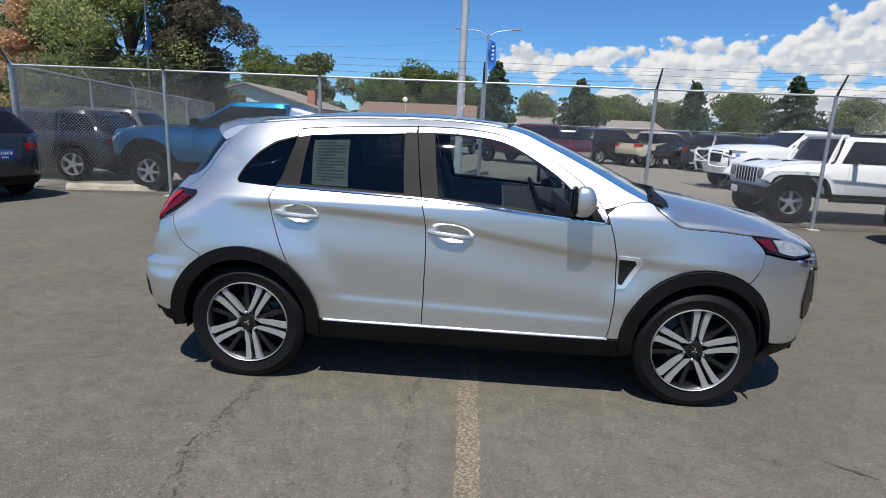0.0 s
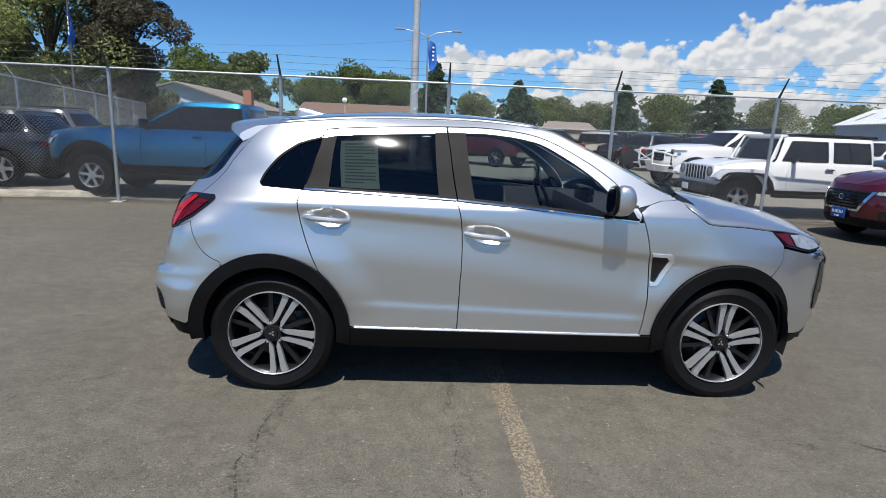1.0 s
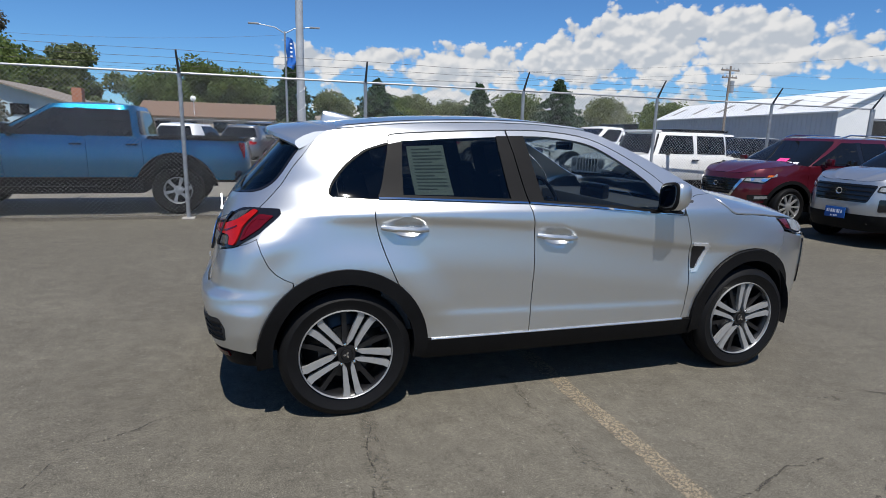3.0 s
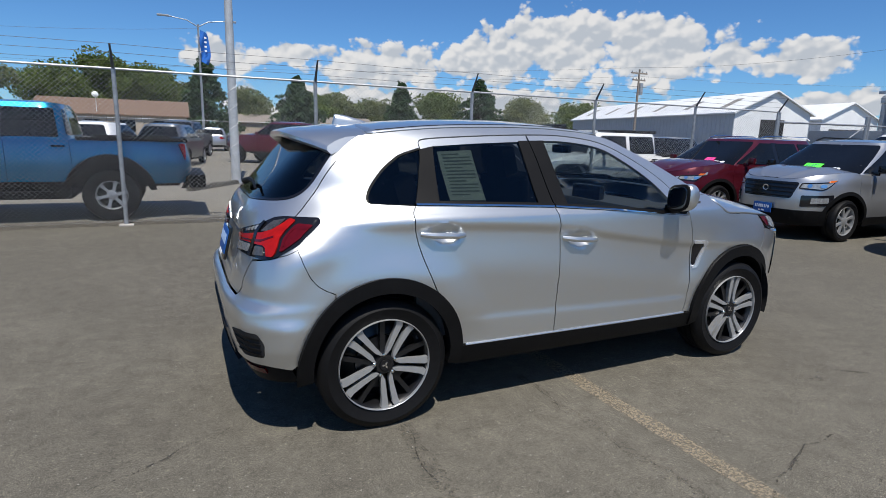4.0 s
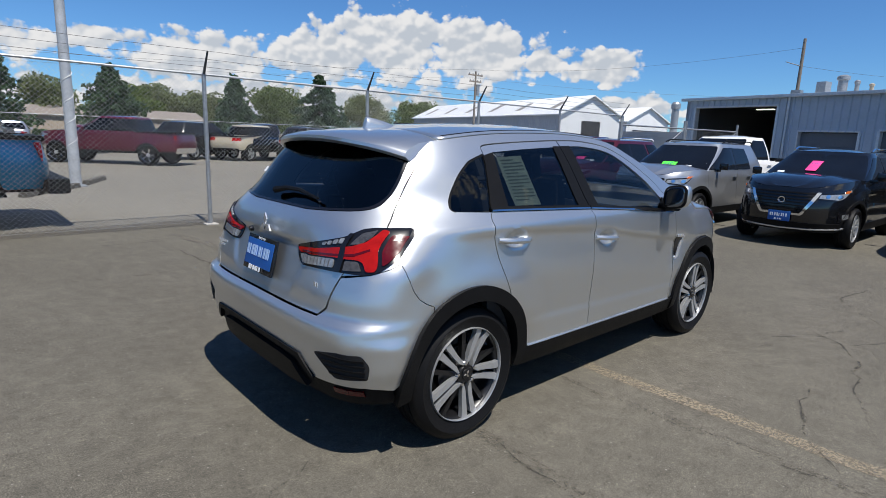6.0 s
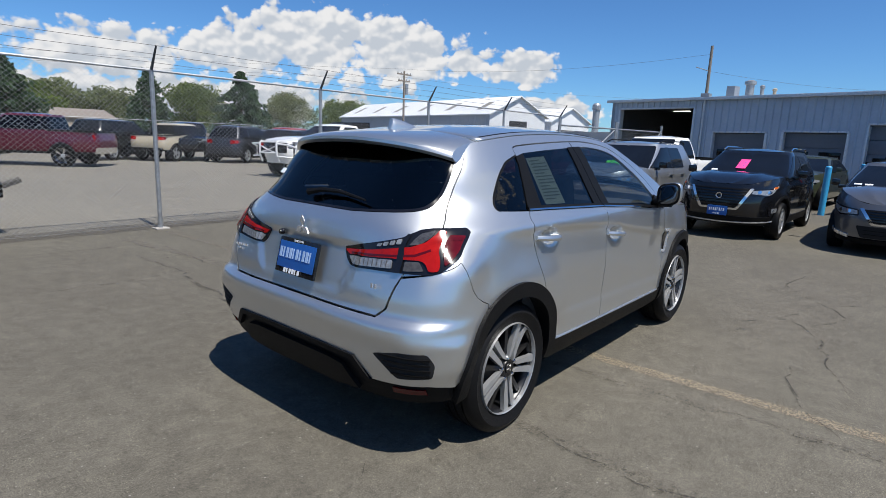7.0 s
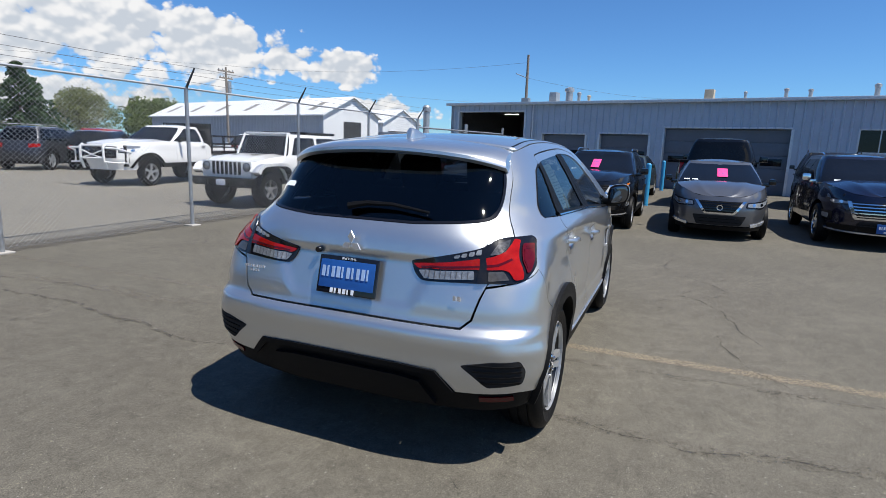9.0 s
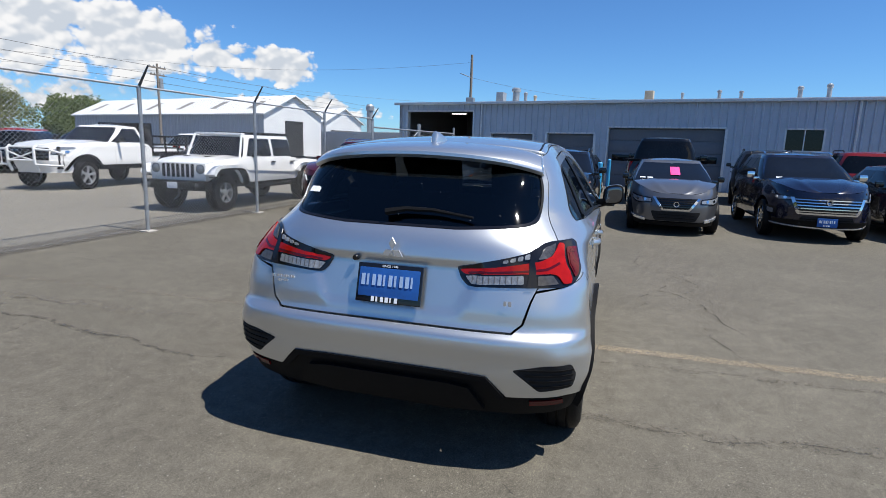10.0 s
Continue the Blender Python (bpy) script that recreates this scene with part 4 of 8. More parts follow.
vehicle("suv", pose(16.0, -8.0, 0, 0, 0, 350), "red boxy SUV with roof rails by the workshop", "car", RED, "", wb=2.7, W=0.93, r=0.36, belt=1.1, roof=1.76, rails=True, windows=3, nr=8, rear_top=-0.6, rear_base=-0.75)
# at the far left
vehicle("suv", pose(-7.45, 5.0, 0, 0, 0, 166), "dark grey SUV seen from its tail, with a blue plate", "car", CHARCOAL, "", wb=2.7, W=0.93, r=0.36, ro=0.9, fo=0.9, belt=1.08, roof=1.62, rear_plate=True, clad=0.06, windows=3, tail=(0.86, 0.98, 0.45, 0.3))
vehicle("suv", pose(-7.9, 8.9, 0, 0, 0, 183), "dark grey SUV behind the chain-link fence", "car", CHARCOAL, "", wb=2.85, W=0.97, r=0.38, ro=0.95, fo=0.95, belt=1.06, roof=1.62, clad=0.05, windows=3, cards=[(0.2, 1.2, 0.25, 0.25, PINK)], mirror_mat=CHROME)
vehicle("suv", pose(-8.9, 12.1, 0, 0, 0, 184), "grey SUV parked behind the dark one", "car", GREY, "", wb=2.8, W=0.95, r=0.37, belt=1.1, roof=1.7, windows=3, rails=True)
vehicle("sedan", pose(-11.8, 10.2, 0, 0, 0, 150), "navy saloon in the fenced lot", "car", NAVY, "", wb=2.7, W=0.9, r=0.33, ro=1.0, belt=0.96, roof=1.45, nose=0.84, z0=0.28, ws_base=2.4, ws_top=1.5, rear_top=0.05, rear_base=-0.5, deck=(-0.45, 0.98))
# in the fenced lot
vehicle("pickup_truck", at_front(1.6, 24.2, 136.8, 3.7, 0.85, -1 * -1), "maroon crew-cab pickup with chrome bumper", "pickup truck", MAROON, "", wb=3.7, W=1.02, r=0.41, ro=1.2, fo=0.98, z0=0.56, belt=1.28, roof=1.92, nose=1.15, ws_base=2.9, ws_top=2.1, rear_top=0.62, rear_base=0.5, deck=(0.4, 1.32), pickup=True, cuts=[0.52, 1.35, 2.62], nr=9, bumper_mat=CHROME, tail=(0.95, 1.2, 0.86, 0.1), lower=(0.5, 0.72), rim_mat=CHROME)
ram = vehicle("pickup_truck", at_front(9.75, 13.95, 188, 3.55, 0.9, 1), "white heavy-duty pickup with a white tubular grille guard", "pickup truck", WHITE, "", wb=3.6, W=1.03, r=0.42, ro=1.2, fo=1.0, z0=0.66, belt=1.36, cowl=1.40, nose=1.26, roof=1.95, ws_base=2.75, ws_top=2.0, rear_top=1.0, rear_base=0.92, deck=(0.8, 1.2), pickup=True, cuts=[1.02, 2.45], windows=1, pillar=1.15, nr=9, clad=0.07, flare=0.03, arch=0.54,
              head=(1.0, 1.2, 0.58, 0.3), grille=(0.85, 1.2, 0.55, 0.55), lower=(0.5, 0.85), bumper_mat=WHITE, mirror=1.6, mirror_mat=GLOSSBLACK, handle_mat=GLOSSBLACK)
bm = bmesh.new()
xg = 4.72
for s in (-1, 1):
    tube(bm, [(xg, s * 0.42, 0.55), (xg + 0.1, s * 0.42, 0.8), (xg + 0.1, s * 0.42, 1.18), (xg, s * 0.42, 1.26)], 0.035, 8)
    tube(bm, [(xg + 0.08, s * 0.42, 1.16), (xg + 0.02, s * 0.9, 1.14), (xg - 0.25, s * 1.0, 1.05), (xg - 0.25, s * 1.0, 0.72), (xg + 0.02, s * 0.85, 0.72), (xg + 0.08, s * 0.42, 0.74)], 0.03, 8)
    tube(bm, [(xg + 0.1, s * 0.42, 1.1), (xg + 0.1, 0, 0.95), (xg + 0.1, -s * 0.42, 0.85)], 0.02, 6)
tube(bm, [(xg + 0.06, -0.42, 1.22), (xg + 0.06, 0.42, 1.22)], 0.03, 8)
tube(bm, [(xg + 0.1, -0.42, 0.85), (xg + 0.1, 0.42, 0.85)], 0.03, 8)
part("grille_guard", bm, WHITE, ram, "white tubular grille guard")
bm = bmesh.new()
box(bm, (-1.3, -1.05, 0.95), (0.75, 1.05, 1.1), 0.02)
for x in (0.7, 0.0, -0.7, -1.25):
    for s in (-1, 1):
        box(bm, (x - 0.04, s * 1.0 - 0.03, 1.1), (x + 0.04, s * 1.0 + 0.03, 1.62), 0.01)
for s in (-1, 1):
    for z in (1.3, 1.58):
        box(bm, (-1.3, s * 1.0 - 0.02, z), (0.74, s * 1.0 + 0.02, z + 0.07), 0.01)
box(bm, (0.66, -1.0, 1.1), (0.75, 1.0, 2.05), 0.02)
part("stake_bed", bm, GLOSSBLACK, ram, "black steel stake bed")
LOT = [("pickup_truck", 9.2, 25.4, 30, TAN, "tan pickup seen from its tailgate in the fenced lot", dict(wb=3.6, W=1.0, r=0.40, z0=0.55, belt=1.2, roof=1.82, nose=1.1, ws_base=2.8, ws_top=2.0, rear_top=0.6, rear_base=0.5, deck=(0.4, 1.24), pickup=True, nr=9)),
       ("suv", 6.9, 26.6, 30, BLACK, "black large SUV in the fenced lot", dict(wb=2.9, W=1.0, r=0.4, belt=1.2, roof=1.85, windows=3, nr=8)),
       ("suv", 11.9, 23.6, 30, CHARCOAL, "dark grey off-road SUV in the fenced lot", dict(wb=2.8, W=0.95, r=0.4, belt=1.15, roof=1.8, windows=3, nr=8, clad=0.06)),
       ("suv", 13.9, 22.4, 30, BLACK, "black SUV in the fenced lot", dict(wb=2.8, W=0.95, r=0.37, belt=1.1, roof=1.72, windows=3)),
       ("pickup_truck", 12.2, 28.4, 242, BLACK, "black pickup facing the lane in the far row", dict(wb=3.6, W=1.0, r=0.4, z0=0.55, belt=1.2, roof=1.9, nose=1.1, ws_base=2.8, ws_top=2.0, rear_top=0.6, rear_base=0.5, deck=(0.4, 1.24), pickup=True, nr=9)),
       ("suv", 15.8, 24.8, 30, RED, "red SUV in the far row", dict(belt=1.15, roof=1.85, windows=3)),
       ("suv", 1.3, 38.5, 85, LIGHT_SILVER, "light silver hatchback facing away in the lot's lane", dict(belt=1.05, roof=1.6)),
       ("pickup_truck", -0.2, 31.0, 250, GREY, "grey pickup facing the lane in the lot", dict(wb=3.6, W=1.0, r=0.4, z0=0.55, belt=1.25, roof=1.9, nose=1.12, ws_base=2.8, ws_top=2.0, rear_top=0.6, rear_base=0.5, deck=(0.4, 1.24), pickup=True, nr=9)),
       ("suv", -3.6, 19.5, 75, WHITE, "white SUV in the row behind the blue pickup", dict(belt=1.1, roof=1.68)),
       ("suv", -1.4, 21.2, 75, GREY, "grey SUV in the row behind the blue pickup", dict(belt=1.1, roof=1.68, rails=True)),
       ("sedan", -6.0, 18.4, 75, WHITE, "white saloon in the row behind the blue pickup", dict(wb=2.7, W=0.9, r=0.33, ro=1.0, belt=0.98, roof=1.5, nose=0.84, z0=0.28, ws_base=2.4, ws_top=1.5, rear_top=0.05, rear_base=-0.5, deck=(-0.45, 1.0))),
       ("sedan", 4.2, 33.0, 80, MAROON, "maroon saloon in the far row", dict(wb=2.7, W=0.9, r=0.33, ro=1.0, belt=0.98, roof=1.5, nose=0.84, z0=0.28, ws_base=2.4, ws_top=1.5, rear_top=0.05, rear_base=-0.5, deck=(-0.45, 1.0))),
       ("suv", 6.8, 34.0, 80, WHITE, "white SUV in the far row", dict(belt=1.1, roof=1.72)),
       ("suv", 17.5, 31.0, 30, GREY, "grey SUV at the end of the far row", dict(belt=1.1, roof=1.7, windows=3)),
       ("suv", 20.0, 15.5, 190, BLACK, "black SUV by the long shed", dict(belt=1.1, roof=1.7, windows=3)),
       ("pickup_truck", 21.5, 19.0, 190, WHITE, "white pickup by the long shed", dict(wb=3.6, W=1.0, r=0.4, z0=0.55, belt=1.2, roof=1.85, nose=1.1, ws_base=2.8, ws_top=2.0, rear_top=0.6, rear_base=0.5, deck=(0.4, 1.24), pickup=True, nr=9))]
for nm, x, y, h, mat, lab, kw in LOT:
    vehicle(nm, pose(x, y, 0, 0, 0, h), lab, "pickup truck" if "pickup" in nm else "car", mat, "vehicles in the fenced lot", **kw)

# the white off-road pickup by the fence
jeep = vehicle("pickup_truck", at_front(7.34, 7.14, 181.5, 3.49, 0.84, 1), "white off-road pickup with slotted grille and dusty flanks", "pickup truck", WHITE, wb=3.49, W=0.83, r=0.41, rim=0.225, tw=0.27, ro=1.05, fo=0.50, z0=0.60, belt=1.16, cowl=1.18, nose=1.04, roof=1.74, ws_base=2.84, ws_top=2.62,
               rear_top=0.60, rear_base=0.56, deck=(0.42, 1.14), pickup=True, cuts=[0.60, 1.50, 2.50], pillar=1.60, rear_win_end=0.66, nr=12, nf=9, tumble=0.90, gr=10, gf=9, crown=0.035, arch=0.56, grille=None, head_on=False, badge=False, lower=(0.45, 0.56), tail=(0.9, 1.1, 0.86, 0.06), mirror=1.2, mirror_mat=GLOSSBLACK, handle_mat=GLOSSBLACK, roof_mat=PLASTIC, pillar_mat=WHITE)


smooth_arch = [(-0.64, 0.62), (-0.58, 0.78), (-0.48, 0.90), (-0.36, 0.945), (-0.1, 0.955), (0.20, 0.955), (0.36, 0.94), (0.46, 0.88), (0.52, 0.78)]


def slab(bm, pts, centre, k, y0, y1):
    """A bent slab that follows a line of (x, z), thickened away from a centre."""
    rows = []
    for x, z in pts:
        ox, oz = centre[0] + (x - centre[0]) * k, centre[1] + (z - centre[1]) * k
        rows.append([bm.verts.new(c) for c in ((x, y0, z), (x, y1, z), (ox, y1, oz), (ox, y0, oz))])
    for a, b in zip(rows, rows[1:]):
        for j in range(4):
            bm.faces.new((a[j], a[(j + 1) % 4], b[(j + 1) % 4], b[j]))
    bm.faces.new(rows[0])
    bm.faces.new(rows[-1][::-1])


for s in (-1, 1):
    for xw in (0.0, 3.49):
        line = [(xw + a, b) for a, b in smooth_arch]
        bm = bmesh.new()
        slab(bm, line, (xw, 0.41), 1.13, s * 0.69, s * 0.945)
        fend = part("fender", bm, WHITE, jeep, "white flat-topped fender with black flare")
        bm = bmesh.new()
        slab(bm, line, (xw, 0.41), 0.93, s * 0.74, s * 0.972)
        part("flare", bm, PLASTIC, fend)
    bm = bmesh.new()
    lathe(bm, [(0.0001, 0.02), (0.07, 0.012), (0.088, 0.0), (0.092, -0.04)], 20)
    bmesh.ops.rotate(bm, verts=bm.verts, cent=(0, 0, 0), matrix=Matrix.Rotation(-math.pi / 2, 3, 'Z'))
    bmesh.ops.translate(bm, verts=bm.verts, vec=(4.035, s * 0.565, 0.93))
    part("headlight", bm, CLEARLENS, jeep)
    bm = bmesh.new()
    lathe(bm, [(0.088, 0.0), (0.10, 0.006), (0.108, -0.03)], 20)
    bmesh.ops.rotate(bm, verts=bm.verts, cent=(0, 0, 0), matrix=Matrix.Rotation(-math.pi / 2, 3, 'Z'))
    bmesh.ops.translate(bm, verts=bm.verts, vec=(4.035, s * 0.565, 0.93))
    part("headlight_ring", bm, GLOSSBLACK, jeep)
bm = bmesh.new()
box(bm, (3.93, -0.70, 0.68), (4.03, 0.70, 1.06), 0.045)
face = part("grille_panel", bm, WHITE, jeep)
for k in range(7):
    bm = bmesh.new()
    y = (k - 3) * 0.122
    box(bm, (4.0, y - 0.043, 0.745), (4.034, y + 0.043, 1.035), 0.014)
    part("grille_slot", bm, LINER, face)
bm = bmesh.new()
box(bm, (3.98, -0.82, 0.50), (4.22, 0.82, 0.68), 0.05)
bump_ = part("front_bumper", bm, PLASTIC, jeep, "black steel front bumper")
for s in (-1, 1):
    bm = bmesh.new()
    lathe(bm, [(0.0001, 0.01), (0.04, 0.006), (0.05, -0.02)], 14)
    bmesh.ops.rotate(bm, verts=bm.verts, cent=(0, 0, 0), matrix=Matrix.Rotation(-math.pi / 2, 3, 'Z'))
    bmesh.ops.translate(bm, verts=bm.verts, vec=(4.222, s * 0.60, 0.59))
    part("fog_light", bm, CLEARLENS, bump_)
    bm = bmesh.new()
    tube(bm, [(4.21, s * 0.30, 0.54), (4.29, s * 0.30, 0.52), (4.29, s * 0.30, 0.60), (4.21, s * 0.30, 0.62)], 0.018, 6)
    part("tow_hook", bm, GLOSSBLACK, bump_)
bm = bmesh.new()
box(bm, (4.222, -0.13, 0.52), (4.23, 0.13, 0.65), 0.004)
part("blank_plate", bm, LETTER, bump_)
bm = bmesh.new()
box(bm, (0.58, -0.66, 1.70), (1.95, 0.66, 1.765), 0.03)
part("rear_top", bm, PLASTIC, jeep, "black rear roof")
bm = bmesh.new()
box(bm, (2.50, -0.62, 1.675), (2.64, 0.62, 1.735), 0.02)
part("screen_header", bm, WHITE, jeep)
for s in (-1, 1):
    bm = bmesh.new()
    tube(bm, [(2.86, s * 0.715, 1.17), (2.64, s * 0.635, 1.70)], 0.026, 8)
    part("screen_pillar", bm, WHITE, jeep)
for s in (-1, 1):
    bm = bmesh.new()
    box(bm, (0.65, s * 0.84 - 0.05, 0.46), (2.8, s * 0.84 + 0.05, 0.53), 0.02)
    part("side_step", bm, PLASTIC, jeep)
for s in (-1, 1):
    bm = bmesh.new()
    box(bm, (3.0, s * 0.28 - 0.02, 1.18), (3.5, s * 0.28 + 0.02, 1.20), 0.004)
    part("hood_latch", bm, PLASTIC, jeep)

# ---- ground ----
def ground_material(name, k):
    """Old asphalt: broad tone, dust and stains over a matrix of dark binder, grains and pale chips."""
    n = Nodes(name)
    t = n.t
    geo = t.nodes.new("ShaderNodeNewGeometry").outputs["Position"]
    big, mid, fine, grit = n.noise(0.16, 5, 0.6, geo), n.noise(1.1, 8, 0.7, geo), n.noise(9, 9, 0.8, geo), n.noise(150, 4, 0.8, geo)
    f = n.math('ADD', n.math('MULTIPLY', big, 0.5), n.math('MULTIPLY', mid, 0.5))
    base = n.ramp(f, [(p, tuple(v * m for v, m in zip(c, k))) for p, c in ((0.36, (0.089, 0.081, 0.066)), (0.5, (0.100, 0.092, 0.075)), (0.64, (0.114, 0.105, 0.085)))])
    speck = n.ramp(grit, [(0.36, (0.35, 0.35, 0.35)), (0.5, (0.95, 0.95, 0.95)), (0.62, (1.7, 1.68, 1.62)), (0.72, (3.2, 3.15, 3.0))])
    col = n.mix(0.9, base, speck, 'MULTIPLY')
    col = n.mix(0.7, col, n.ramp(fine, [(0.34, (0.68, 0.67, 0.66)), (0.5, (1.0, 1.0, 1.0)), (0.66, (1.30, 1.29, 1.25))]), 'MULTIPLY')
    chips = n.ramp(n.noise(48, 3, 0.65, geo), [(0.30, (0.55, 0.54, 0.53)), (0.45, (1.0, 1.0, 1.0)), (0.60, (1.06, 1.06, 1.05)), (0.68, (1.6, 1.58, 1.5))])
    col = n.mix(0.9, col, chips, 'MULTIPLY')
    for scale, most, tone in ((42.0, 0.22, (0.27, 0.255, 0.225)), (19.0, 0.10, (0.30, 0.285, 0.25))):
        cells = n.node("ShaderNodeTexVoronoi", Scale=scale)
        t.links.new(geo, cells.inputs["Vector"])
        sep = n.node("ShaderNodeSeparateColor")
        t.links.new(cells.outputs["Color"], sep.inputs[0])
        size = n.math('MULTIPLY', n.math('POWER', sep.outputs[0], 5.0), most)
        col = n.mix(n.math('MULTIPLY', n.math('LESS_THAN', cells.outputs["Distance"], size), 0.8), col, tone)
    dust = n.ramp(n.math('ADD', n.math('MULTIPLY', mid, 0.8), n.math('MULTIPLY', fine, 0.2)), [(0.50, (0, 0, 0)), (0.66, (1, 1, 1))])
    col = n.mix(n.math('MULTIPLY', dust, 0.16), col, (0.170, 0.155, 0.130))
    stain = n.ramp(n.noise(0.45, 4, 0.7, geo), [(0.62, (0, 0, 0)), (0.74, (1, 1, 1))])
    col = n.mix(n.math('MULTIPLY', stain, 0.18), col, (0.055, 0.050, 0.044))
    n.set(Base_Color=col, Roughness=0.88, Specular_IOR_Level=0.3)
    n.bump(n.math('ADD', n.math('MULTIPLY', grit, 0.6), n.math('MULTIPLY', fine, 0.3)), 0.30, 0.006)
    return n.m


ASPHALT = ground_material("old_asphalt", (1.0, 1.0, 1.0))
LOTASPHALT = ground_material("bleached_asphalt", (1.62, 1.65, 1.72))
bm = bmesh.new()
rings = [0.0, 4, 8, 14, 24, 40, 70, 120, 250, 600, 1500, 3500]
prev = None
for rr in rings[1:]:
    ring = [bm.verts.new((2 + rr * math.cos(a * math.tau / 48), 2 + rr * math.sin(a * math.tau / 48), 0)) for a in range(48)]
    if prev is None:
        bm.faces.new(ring)
    else:
        for k in range(48):
            bm.faces.new((prev[k], ring[k], ring[(k + 1) % 48], prev[(k + 1) % 48]))
    prev = ring
ground = part("ground", bm, ASPHALT, None, smooth=False)
tagged(ground, "worn grey-brown asphalt of a car dealer's yard", "ground", kind="structure")
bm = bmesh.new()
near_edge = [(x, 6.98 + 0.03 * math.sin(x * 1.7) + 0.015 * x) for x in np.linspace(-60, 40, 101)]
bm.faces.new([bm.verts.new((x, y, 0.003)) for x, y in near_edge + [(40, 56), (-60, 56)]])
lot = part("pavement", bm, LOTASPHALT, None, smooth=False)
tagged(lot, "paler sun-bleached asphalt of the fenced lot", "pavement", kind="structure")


def worn(name, rgb, keep, scale):
    """Old paint or tar on the asphalt, worn through in flecks."""
    n = Nodes(name)
    geo = n.t.nodes.new("ShaderNodeNewGeometry").outputs["Position"]
    f = n.math('ADD', n.math('MULTIPLY', n.noise(scale, 6, 0.7, geo), 0.6), n.math('MULTIPLY', n.noise(scale * 7, 3, 0.6, geo), 0.4))
    hole = n.ramp(f, [(keep - 0.05, (1, 1, 1)), (keep + 0.05, (0, 0, 0))])
    n.set(Base_Color=n.mix(f, tuple(c * 0.75 for c in rgb), tuple(c * 1.2 for c in rgb)), Roughness=0.85, Alpha=hole)
    return n.m


LINEPAINT = worn("worn_tan_line_paint", (0.227, 0.189, 0.134), 0.515, 60.0)
FAINTPAINT = worn("rubbed_off_line_paint", (0.191, 0.167, 0.132), 0.455, 34.0)
DUST = worn("pale_dust", (0.165, 0.147, 0.120), 0.45, 14.0)
GRAVEL = worn("loose_gravel", (0.134, 0.120, 0.098), 0.52, 45.0)
SMEAR = worn("tyre_smear", (0.084, 0.073, 0.056), 0.43, 30.0)
TAR = worn("crack_tar", (0.062, 0.055, 0.044), 0.47, 9.0)


def strip(name, pts, widths, mat, label, z, jag=0.0, seed=1, category="line"):
    """A flat strip along the ground, its edges ragged."""
    rnd = random.Random(seed)
    p = [Vector((*q, 0)) for q in dense(pts, 0.12, False)]
    vs, fs = [], []
    for i, q in enumerate(p):
        d = (p[min(i + 1, len(p) - 1)] - p[max(i - 1, 0)]).normalized()
        nrm = Vector((-d.y, d.x, 0))
        w = np.interp(i / (len(p) - 1), np.linspace(0, 1, len(widths)), widths) / 2
        o = rnd.uniform(-jag, jag)
        vs += [(q + nrm * (w * rnd.uniform(1 - jag * 4, 1) + o)).to_tuple()[:2] + (z,), (q - nrm * (w * rnd.uniform(1 - jag * 4, 1) - o)).to_tuple()[:2] + (z,)]
    fs = [(2 * i, 2 * i + 1, 2 * i + 3, 2 * i + 2) for i in range(len(p) - 1)]
    return tagged(link_mesh(name, vs, fs, mat, None, smooth=False), label, category, kind="structure")


strip("parking_line", [(1.34, 0.6), (1.35, -0.8), (1.40, -3.0), (1.48, -8.0)], [0.12, 0.12], LINEPAINT, "faded tan parking line worn into the asphalt", 0.0025, 0.01, 3)

# ---- the silver SUV ----
CREASE = curve1([-0.45, 0.15, 1.03, 1.58, 2.12, 3.2], [1.075, 1.068, 1.02, 0.935, 0.862, 0.80])


def hero_bulge(x, z):
    """How far the side stands out of its plain section: creases, arch flares, handle bowls, the bumper's corner."""
    zc = CREASE(x)
    along = step01(x, -0.45, 0.05) * step01(x, 3.1, 2.2)
    under = -0.017 * step01(z, zc + 0.004, zc - 0.045) * step01(z, zc - 0.30, zc - 0.07) * along
    zl = 0.545 - 0.028 * x
    lower = 0.007 * step01(z, zl + 0.022, zl - 0.022) * step01(x, 0.30, 0.65) * step01(x, 2.35, 2.05)
    rr, rf = np.hypot(x, (z - 0.36) * 1.04), np.hypot(x - 2.65, (z - 0.36) * 1.04)
    flare = 0.022 * step01(rr, 0.68, 0.47) * step01(z, 0.40, 0.62) * step01(z, 1.04, 0.74) + 0.018 * step01(rf, 0.66, 0.47) * step01(z, 0.40, 0.62) * step01(z, 1.02, 0.74)
    hip = 0.055 * step01(x, -0.28, -0.62) * (0.8 + 0.2 * step01(z, 0.95, 0.62)) * step01(z, 1.06, 0.95)
    fin = 0.028 * np.clip((0.645 - z) / 0.05, 0, 1) * step01(z, 0.38, 0.50) * step01(x, -0.40, -0.63)
    bowls = 0
    for cx, cz in ((0.325, 1.008), (1.215, 0.938)):
        d = ((x - cx) / 0.088) ** 2 + ((z - cz) / 0.052) ** 2
        bowls = bowls - 0.032 * np.clip(1 - d, 0, 1) ** 0.8
    return under + lower + flare + bowls + hip + fin


